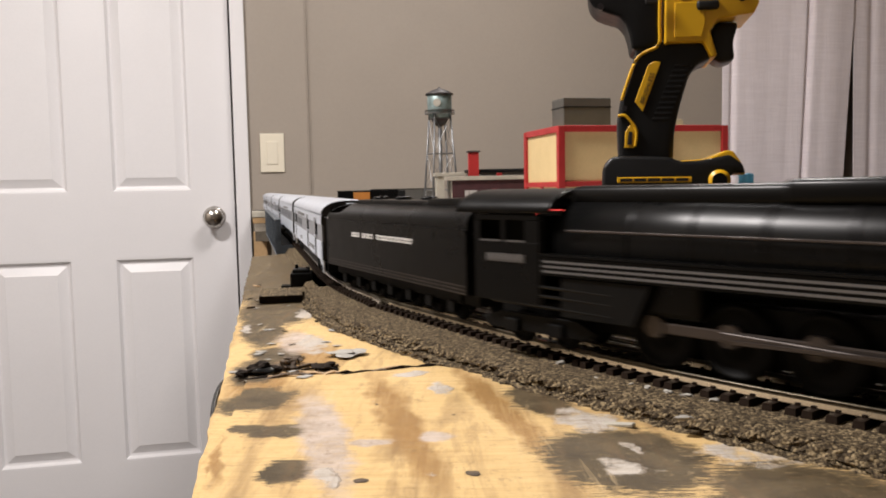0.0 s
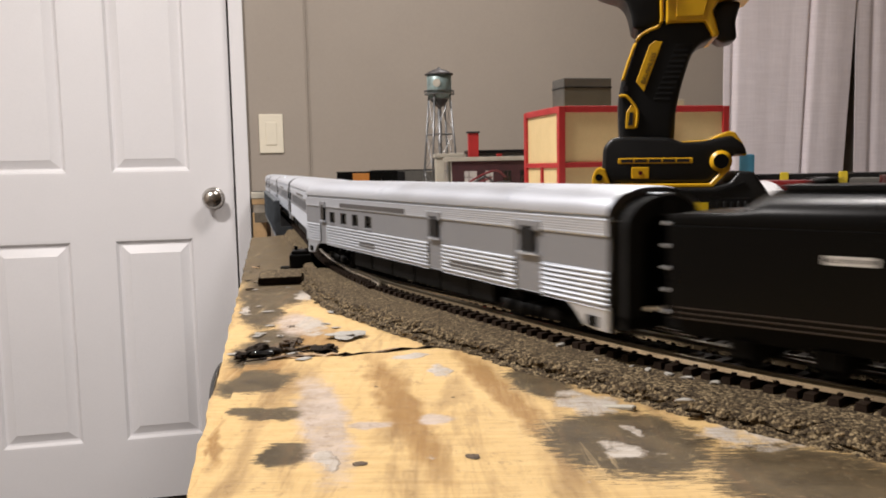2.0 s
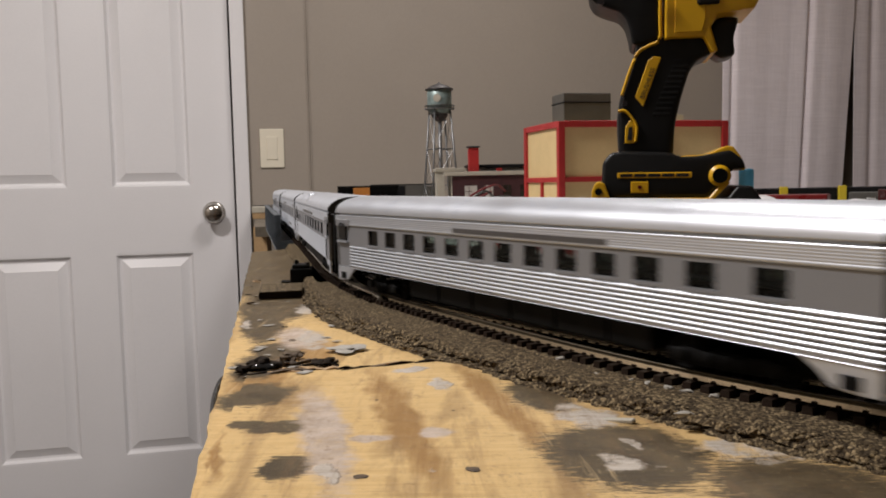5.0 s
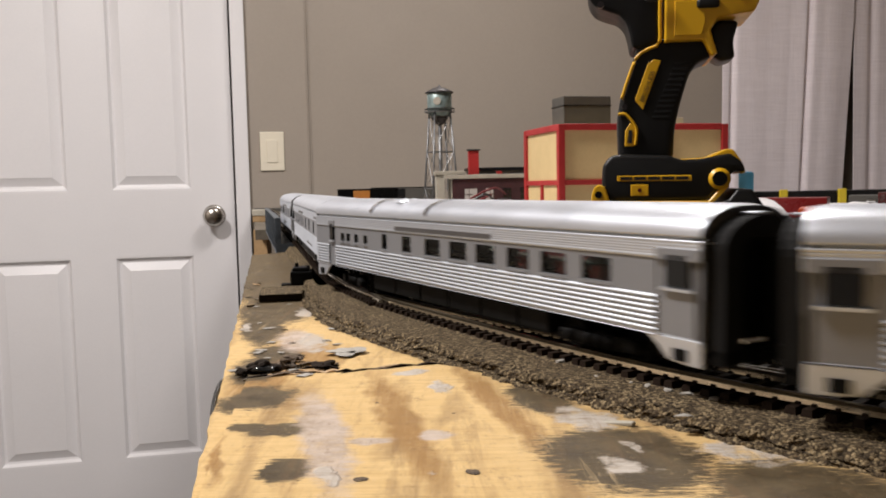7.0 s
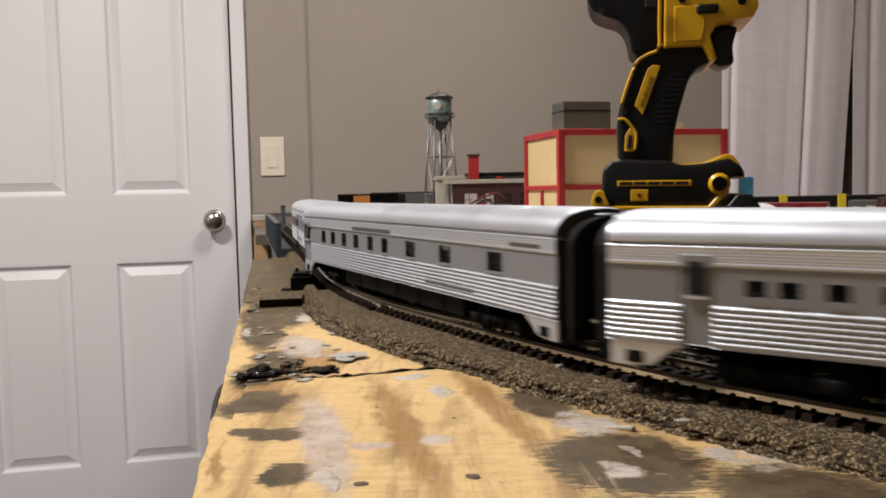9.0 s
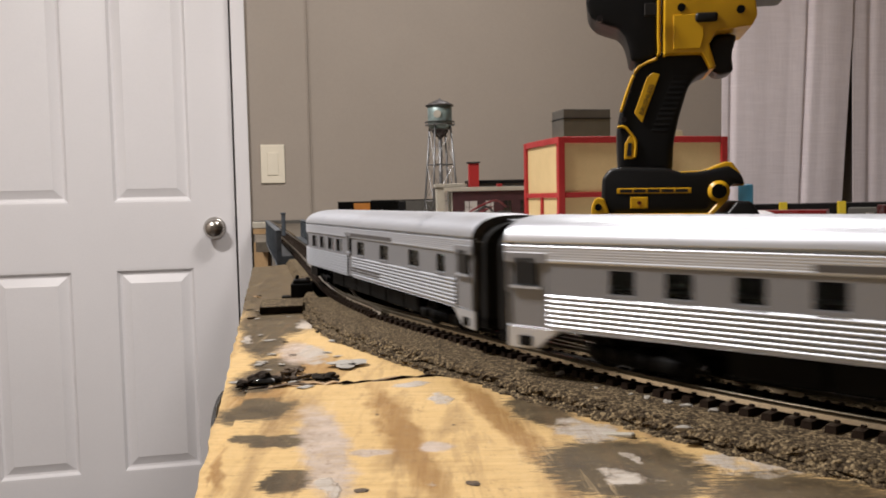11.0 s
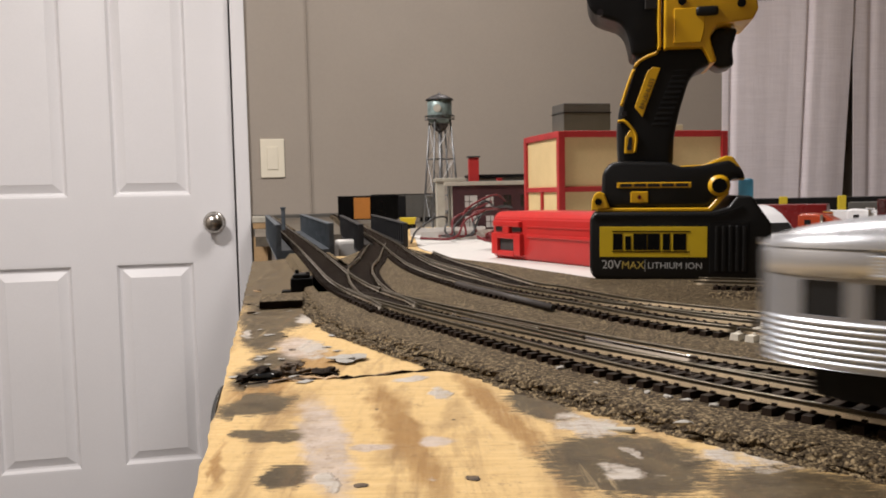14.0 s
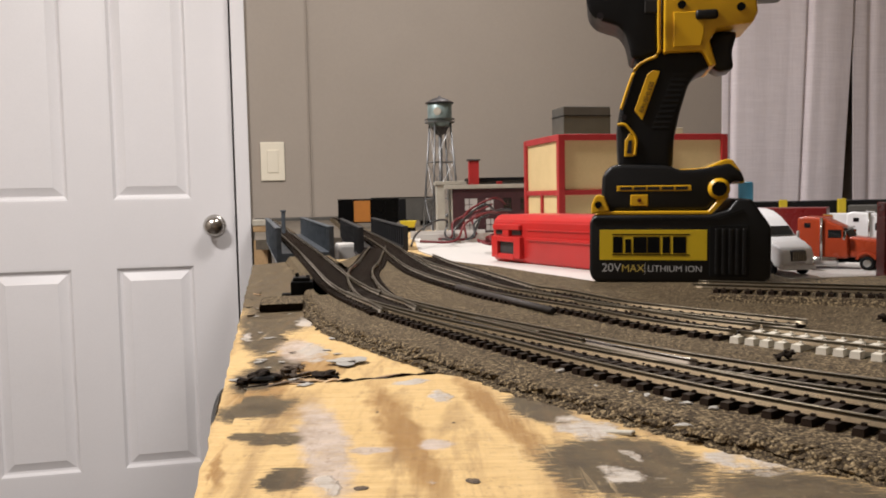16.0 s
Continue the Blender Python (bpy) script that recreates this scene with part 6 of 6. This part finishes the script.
def drill():
    """A black and yellow cordless drill standing on its battery; local x to the right, front at y = 0."""
    d = thing("cordless_drill", "black and yellow cordless drill standing on its battery", "cordless drill", pose(.0950, .531, CORK_Z + .0001, 0, .6, -11) @ Matrix.Diagonal((.985, .97, .99, 1)))
    bat = part("battery", plate(mm([(5, 0), (109, 0), (113.5, 4), (113.5, 36), (101, 54), (92, 54), (87, 47), (76, 44), (4, 44), (0, 40), (0, 7), (1.6, 2.2)]), 0, .074, .003, None, 3), TOOL_BLACK, d, "black battery pack with a yellow label", 40)
    part("label", box(.0065, .0742, -.0004, .0002, .0148, .0345, .0001, seg=1), LABEL_YELLOW, bat, "yellow label")
    part("label_line", box(.0145, .0635, -.0006, -.0003, .0311, .0318), UNDER, bat)
    part("label_line", box(.0145, .0635, -.0006, -.0003, .0180, .0186), UNDER, bat)
    for x0, x1, z1 in ((.0150, .0220, .0288), (.0228, .0275, .0272), (.0280, .0375, .0288), (.0370, .0455, .0288), (.0465, .0520, .0288), (.0530, .0620, .0288)):
        part("brand_bar", box(x0, x1 - .0009, -.0006, -.0003, .0194, z1 + .0012), UNDER, bat)
    words("20V", .0078, LABEL_GREY, bat, pose(.0078, -.0003, .0072, 90))
    words("MAX", .0068, LABEL_GOLD, bat, pose(.0205, -.0003, .0072, 90))
    part("print_line", box(.0353, .0356, -.0005, -.0001, .0056, .0132), LABEL_GREY, bat)
    words("LITHIUM ION", .0058, LABEL_GREY, bat, pose(.0370, -.0003, .0074, 90))
    part("grip_panel", box(.0755, .1, -.0003, .0006, .004, .0375, .0004, seg=1), TOOL_RUBBER, bat)
    for k in range(5):
        x = .079 + k * .0042
        part("grip_rib", box(x, x + .0022, -.0012, -.0001, .006, .035, .0004, seg=1), TOOL_BLACK, bat)
    part("side_rim", plate(mm([(2, 40.5), (72, 40.5), (80, 40), (96, 46), (96, 47.5), (79, 42), (72, 42), (3, 42)]), -.0008, .0002), TOOL_RUBBER, bat)
    # foot
    foot = part("foot", plate(mm([(10, 46.6), (75, 46.6), (84, 57), (91, 66), (98, 64), (96, 71), (88, 77), (70, 73.5), (57, 73), (50, 76), (20, 77), (13, 76), (8, 70), (7.5, 55)]), .004, .069, .004, None, 3), TOOL_BLACK, d, "", 40)
    part("yellow_lip", plate(mm([(3, 44.1), (77, 44.1), (88, 56), (84.5, 57.5), (75, 46.5), (9, 46.5)]), .002, .071, .0006, None, 1), TOOL_YELLOW, d, "yellow edge strip")
    ear = part("eyelet", plate(mm([(1, 44.6), (13, 46.6), (9.5, 56), (6, 57.5), (3, 56), (1, 51)]), .001, .010, .001), TOOL_YELLOW, d, "yellow eyelet")
    # solid black disc stands in for the shade inside the eyelet
    part("hole", cyl((.0055, .0006, .0508), (.0055, .004, .0508), .0023, None, 16), UNDER, ear)
    eb = bmesh.new()
    cyl((.0815, .0015, .0605), (.0815, .008, .0605), .0068, None, 28, eb)
    e2 = part("eyelet", eb, TOOL_YELLOW, d, "yellow eyelet", 40)
    # this hole too is a black disc, its shade put in as colour
    part("hole", cyl((.0815, .0010, .0605), (.0815, .004, .0605), .0047, None, 20), UNDER, e2)
    part("belt_hook", plate(mm([(57, 73.4), (74, 74.2), (86, 79.5), (90, 79), (95, 72), (98, 64.5), (95.5, 63.5), (91, 71.5), (86, 74.5), (76, 71.5), (57, 71.6)]), .006, .067, .0012), TOOL_YELLOW, d, "yellow lamp hood")
    part("gauge", box(.0262, .0375, .0030, .0045, .0498, .0572, .0006), TOOL_YELLOW, foot, "small yellow gauge button")
    part("gauge_dot", cyl((.0318, .0026, .0535), (.0318, .0036, .0535), .0013, None, 12), WIRE_RED, foot)
    for k in range(5):
        x = .0195 + k * .0088
        part("vent_slot", box(x, x + .0076, .0033, .0040, .0602, .0622), WIRE_BLACK, foot)
    part("vent_line", box(.0175, .0645, .0036, .0046, .0594, .0630, .0003, seg=1), TOOL_YELLOW, foot, "yellow rim round the vent slots")
    # handle
    hd = part("handle", plate(mm([(19, 73), (54, 73), (54.5, 93), (58, 110), (63.5, 129), (69, 136), (78, 139), (79, 152), (30, 152), (29, 143), (24.4, 129), (19.6, 115), (17.6, 101), (18, 88)]), .016, .057, .008, None, 4), TOOL_RUBBER, d, "black rubber handle", 50)
    part("grip_label", plate(mm([(28.7, 112.5), (34, 106), (45.2, 137.5), (40.5, 138.5), (37, 136)]), .0148, .0166, .0004, None, 1), TOOL_YELLOW, hd, "yellow handle label")
    words("BRUSHLESS", .0042, WIRE_BLACK, hd, pose(.0343, .0146, .1108, 90, 0, 0) @ pose(0, 0, 0, 0, 0, 70))
    for k in range(11):
        z = .100 + k * .0034
        x = .0400 + (z - .1) * .40
        part("grip_ridge", box(x, x + .011, .0156, .0170, z, z + .0020, .0006, seg=2), TOOL_RUBBER, hd)
    part("piping", tube([(.0440, .0130, .215), (.0440, .0130, .165), (.0438, .0135, .149), (.0365, .0150, .1450), (.0300, .0155, .1405), (.0248, .0150, .128), (.0202, .0150, .1135)], .0011), TOOL_YELLOW, d, "yellow piping", 60)
    part("piping", tube([(.0180, .0155, .1035), (.0225, .0150, .1035), (.0272, .0150, .0985), (.0300, .0150, .0930), (.0292, .0150, .0830)], .0010), TOOL_YELLOW, d, "yellow piping", 60)
    part("lower_label", plate(mm([(22.3, 82.3), (28.7, 82.3), (29, 94.5), (26, 98), (22.8, 93)]), .0148, .0166, .0004, None, 1), TOOL_YELLOW, hd)
    part("lower_slot", plate(mm([(24, 84.5), (27, 84.5), (27.2, 93), (25, 93)]), .0144, .0152), WIRE_BLACK, hd)
    part("screw", cyl((.0222, .0146, .1085), (.0222, .017, .1085), .0018, None, 14), DARK_METAL, hd)
    # head
    part("motor_cap", plate(mm([(-2, 208), (-3, 185), (-1, 178), (3, 173.5), (10, 170.5), (18, 168), (22.5, 163), (25, 155), (26.5, 146), (34, 146), (44, 150), (44, 220), (6, 220)]), .014, .060, .013, None, 4), TOOL_RUBBER, d, "black motor end cap", 50)
    hs = part("housing", plate(mm([(49.5, 149), (71, 149), (76.5, 138.5), (80, 140), (75.5, 155), (80, 163), (102, 165.5), (105, 172), (103, 186), (92, 190), (92, 220), (47, 220), (47, 148)]), .010, .064, .004, None, 3), TOOL_YELLOW, d, "yellow housing", 40)
    part("housing_panel", plate(mm([(53, 152), (68, 152), (70, 152), (72, 160), (72, 174), (53, 174)]), .0092, .0104, .0004, None, 1), TOOL_YELLOW, hs)
    part("direction_switch", box(.0665, .0805, .0070, .0110, .1685, .1745, .0022, seg=3), TOOL_BLACK, hs, "black direction button", 50)
    # black plugs in place of shaded screw holes
    for x, z in ((.058, .1785), (.0945, .1755)):
        part("screw_hole", cyl((x, .0090, z), (x, .0110, z), .0026, None, 16), UNDER, hs)
    part("vent_window", box(.0345, .0425, .0052, .0070, .1735, .1815, .0005, seg=1), WIRE_BLACK, d)
    part("trigger", plate(mm([(76.5, 157), (82, 163.5), (95, 163), (91.5, 150), (93, 138.5), (84, 136.5), (78.5, 140)]), .024, .050, .004, None, 3), TOOL_BLACK, d, "black trigger", 50)
    part("gear_case", box(.0922, .128, .012, .062, .1865, .216, .005, seg=3), TOOL_BLACK, d, "", 50)
    part("screw", cyl((.0062, .0072, .1735), (.0062, .010, .1735), .0022, None, 14), DARK_METAL, d)


drill()


# ---- small things on the board ----
stand = thing("switch_stand", "black switch machine with a throw rod", "switch machine", pose(-.0935, .5325, 0, 0, 0, 8))
part("case", box(-.006, .008, -.010, .010, 0, .0105, .0008), UNDER, stand)
part("cover", box(-.0045, .0065, -.008, .008, .0106, .0130, .0008), BLACK_SHELF, stand)
part("base", box(-.012, .030, -.005, .005, .0002, .0022), UNDER, stand)
part("throw_rod", box(.0082, .030, -.0012, .0012, .0040, .0054), OFF_WHITE, stand, "pale throw rod")
part("lever", cyl((-.002, 0, .013), (-.002, 0, .0155), .0012, None, 10), UNDER, stand)
part("screw", cyl((.005, -.006, .013), (.005, -.006, .0145), .0012, None, 10), DARK_METAL, stand)
sl = thing("cork_offcut", "dark-edged offcut of cork lying on the board", "cork offcut", pose(-.092, .462, .0002, 0, 0, 10))
part("offcut", box(-.0125, .0118, -.002, .035, 0, .0046, .0006), CORK, sl)
part("dark_front_edge", box(-.0122, .0115, -.0024, -.0019, .0004, .0042), DIRT, sl, "black front edge")
for i, (x, y, r, fl, sx, material, name, label, cat) in enumerate((
        (-.0382, .3112, .0050, .14, 1.1, PLASTER, "plaster_chip", "flat chip of white plaster on the board", "plaster chip"),
        (-.0415, .2835, .0030, .40, 1.5, DIRT, "charred_lump", "small charred lump on the plywood", "debris"),
        (-.0632, .2800, .0034, .55, 1.3, DIRT, "charred_lump", "jagged charred lump by the board edge", "debris"),
        (-.0560, .2870, .0028, .60, 1.2, CHAR, "charred_lump", "jagged charred lump by the board edge", "debris"),
        (-.0690, .2770, .0022, .45, 1.6, DIRT, "charred_lump", "jagged charred lump by the board edge", "debris"),
        (-.0560, .3000, .0021, .50, 1.3, CHAR, "charred_lump", "small charred lump on the plywood", "debris"))):
    o = tagged(new(name), label, cat, "board debris")
    o.matrix_basis = pose(x, y, .0004)
    b = lump(r, 1.1, i + 1, fl, 3)
    b.transform(Matrix.Diagonal((sx, 1, 1, 1)))
    zmin = min(v.co.z for v in b.verts)
    for v in b.verts:
        v.co.z -= zmin
    part("crumb", b, material, o)
shine = thing("glue_blob", "shiny hardened glue blob on the charred wood", "glue blob", pose(-.0625, .277, .0026))
gbm = lump(.0030, .3, 4, .35, 3)
gbm.transform(Matrix.Diagonal((1.5, .8, 1, 1)))
part("blob", gbm, DARK_GLASS, shine, "", 60)
chips = [(.0584, .1993, .0024), (.0380, .2655, .0022), (.0577, .2318, .0016), (.0620, .2262, .0017), (.0660, .2215, .0017), (.0715, .2155, .0019), (.0540, .2360, .0010), (.0995, .1790, .0018), (.0455, .2450, .0009), (.0125, .523, .0030)]
for i, (x, y, r) in enumerate(chips):
    o = tagged(new("plaster_crumb"), "small white plaster crumb on the cork", "plaster crumb", "plaster crumbs")
    o.matrix_basis = pose(x, y, CORK_Z - .0002, 0, 0, i * 37)
    b = lump(r * .72, .6, i + 20, .38)
    b.transform(Matrix.Diagonal((1.35, .8, 1, 1)))
    zmin = min(v.co.z for v in b.verts)
    for v in b.verts:
        v.co.z -= zmin
    part("crumb", b, PLASTER, o)
stick = thing("wood_splinter", "pale wood splinter leaning on the cork edge", "splinter", pose(.0445, .2085, .0012, 0, -8, -38))
part("splinter", box(-.0045, .0045, -.0010, .0010, 0, .0012, .0003, seg=1), OFF_WHITE, stick)
tubeb = thing("dark_tube", "dark brown tube lying beside the second track", "tube")
part("tube", cyl((.0085, .500, CORK_Z + .0021), (.0520, .3905, CORK_Z + .0021), .0018, None, 16), mat("dark_brown_tube", (.032, .023, .018), .7, 0, 60, 900, .2, .1), tubeb, "", 40)
part("tube_mouth", cyl((.0519, .3907, CORK_Z + .0021), (.0522, .3900, CORK_Z + .0021), .0014, None, 14), WIRE_BLACK, tubeb)
for x, y, r, nm in ((.1175, .2775, .0016, "dark_clod"), (.1135, .2760, .0015, "dark_clod"), (.190, .352, .0018, "dark_clod"), (.0505, .4720, .0016, "dark_clod"), (-.0345, .462, .0020, "dark_clod")):
    o = tagged(new(nm), "dark clod of dirt on the cork", "clod", "dark clods")
    o.matrix_basis = pose(x, y, CORK_Z - .0003)
    b = lump(r, 1.3, x * 100, .8, 3)
    zmin = min(v.co.z for v in b.verts)
    for v in b.verts:
        v.co.z -= zmin
    part("crumb", b, DIRT, o)
cable = thing("black_cable", "black cable hanging over the board edge", "cable")
part("cable", tube([(-.0720, .294, -.002), (-.0790, .286, -.004), (-.0768, .266, -.010), (-.0700, .250, -.016), (-.056, .240, -.0195)], .0010), WIRE_BLACK, cable, "", 60)
# thin dark lumps on the surface stand in for shade in nail holes
for x, y, r in ((.0056, .1750, .0016), (-.0185, .1720, .0015), (.002, .2215, .0006), (-.020, .234, .0006)):
    o = tagged(new("nail_hole"), "flat dark spot for a nail hole's shade on the plywood", "nail hole", "nail holes")
    o.matrix_basis = pose(x, y, .00162)
    b = lump(r, .5, x * 300, .12)
    zmin = min(v.co.z for v in b.verts)
    for v in b.verts:
        v.co.z = (v.co.z - zmin) * .5
    part("pit", b, CHAR, o)


# flat flakes of old plaster and paint lying on the worn part of the board
random.seed(31)
for k in range(46):
    if k < 30:
        y = random.uniform(.29, .52)
        x = edge_x(y) + random.uniform(.006, .075) * (1 - .6 * (y - .29) / .23)
    else:
        x, y = random.uniform(-.075, -.035), random.uniform(.268, .315)
    r = random.uniform(.0006, .0019)
    b = lump(r, 1.2, k + 60, .10, 2)
    b.transform(Matrix.Diagonal((random.uniform(.9, 1.7), .8, 1, 1)))
    low = min(v.co.z for v in b.verts)
    for v in b.verts:
        v.co.z -= low
    pale = k % 5 < 3
    o = tagged(new("paint_flake"), "pale plaster flake on the worn plywood" if pale else "dark paint flake on the worn plywood", "paint flake", "paint flakes")
    o.matrix_basis = pose(x, y, .0003 if y > .285 else .0017, 0, 0, random.uniform(0, 180))
    part("flake", b, PLASTER if pale else (CHAR, DIRT)[k % 2], o)


# splinters and flakes broken out of the plywood along the crack and the edge
for i in range(21):
    r = random.Random(900 + i)
    if i < 15:
        x = r.uniform(-.071, -.040)
        y, z = .2745 + (x + .071) * .28 + r.uniform(-.004, .012), .0005
    else:
        y = r.uniform(.2, .6)
        x, z = edge_x(y) + r.uniform(.003, .012), .0003
    o = tagged(new("wood_flake"), "torn brown flake of plywood on the board", "wood flake", "wood flakes")
    o.matrix_basis = pose(x, y, z, r.uniform(-4, 4), r.uniform(-6, 6), r.uniform(-25, 40))
    b = box(-r.uniform(.0012, .0035), r.uniform(.0012, .0035), -r.uniform(.0003, .0009), r.uniform(.0003, .0009), 0, r.uniform(.0003, .0011))
    for v in b.verts:
        v.co.x += r.uniform(-.0008, .0008)
        v.co.y += r.uniform(-.0003, .0003)
    part("flake", b, (CHAR, SHELF_WOOD, CHAR, OFF_WHITE)[i % 4], o)


# splinters standing along the top veneer's broken edge; dark ones paint the crack's shade
random.seed(77)
for k in range(36):
    u = min(1, k / 27)
    x, y = -.066 + .062 * u, .2725 + .013 * u ** 1.6 + random.uniform(-.002, .002)
    if k > 27:
        x, y = random.uniform(-.062, -.042), random.uniform(.270, .300)
    n = random.uniform(.003, .007)
    h = random.uniform(.0004, .0011)
    sp = plate([(-n, 0), (n, 0), (n * .6, h * .5), (n * .1, h), (-n * .5, h * .6)], -random.uniform(.0003, .0007), .0005)
    o = thing("wood_splinter", "dark sliver for wood splinters and crack shade on the broken veneer" if k % 3 else "pale splinter of wood on the broken veneer", "splinter", pose(x, y, .0016 if y < .2725 + .013 * u ** 1.6 and k <= 27 else .0003, random.uniform(-20, 20), 0, 14 + random.uniform(-16, 16)), "wood splinters")
    part("sliver", sp, SHELF_WOOD if k % 3 == 0 else (CHAR if k % 2 else DIRT), o)


# how far the first passenger car has come along the main line, time by time
RUN = [(0, .4268), (.5, .4897), (1, .5539), (1.5, .6175), (2, .6925), (2.5, .7660), (3, .8320), (3.5, .8960), (4.2, .9880), (5.3, 1.1390), (6.5, 1.3020), (7, 1.3687),
       (8, 1.4985), (9, 1.6315), (10, 1.7660), (11.5, 1.9745), (12, 2.0478), (12.5, 2.1195), (13, 2.1872), (13.5, 2.2550), (13.8, 2.2942), (14.1, 2.3330), (14.5, 2.3850), (16, 2.5750)]


def motions():
    """The train goes by on the main line; every car rides on its two trucks."""
    times = [k * .25 for k in range(65)]
    run = np.interp(times, [a for a, _ in RUN], [b for _, b in RUN])
    for car, ahead, reach in CARS:
        rows, turns = [], []
        for t, s0 in zip(times, run):
            s = s0 + ahead
            fx, fy, fh = on_main(s + reach)
            bx, by, bh = on_main(s - reach)
            h = math.atan2(fy - by, fx - bx)
            rows.append((t, pose((fx + bx) / 2, (fy + by) / 2, RAIL_TOP, 0, 0, math.degrees(h))))
            turns.append((t, fh - h, bh - h))
        walk(car, rows)
        for tr, owner, x in TRUCKS:
            if owner is car:
                walk(tr, [(t, pose(x, 0, 0, 0, 0, math.degrees(f if x > 0 else b))) for t, f, b in turns])


motions()
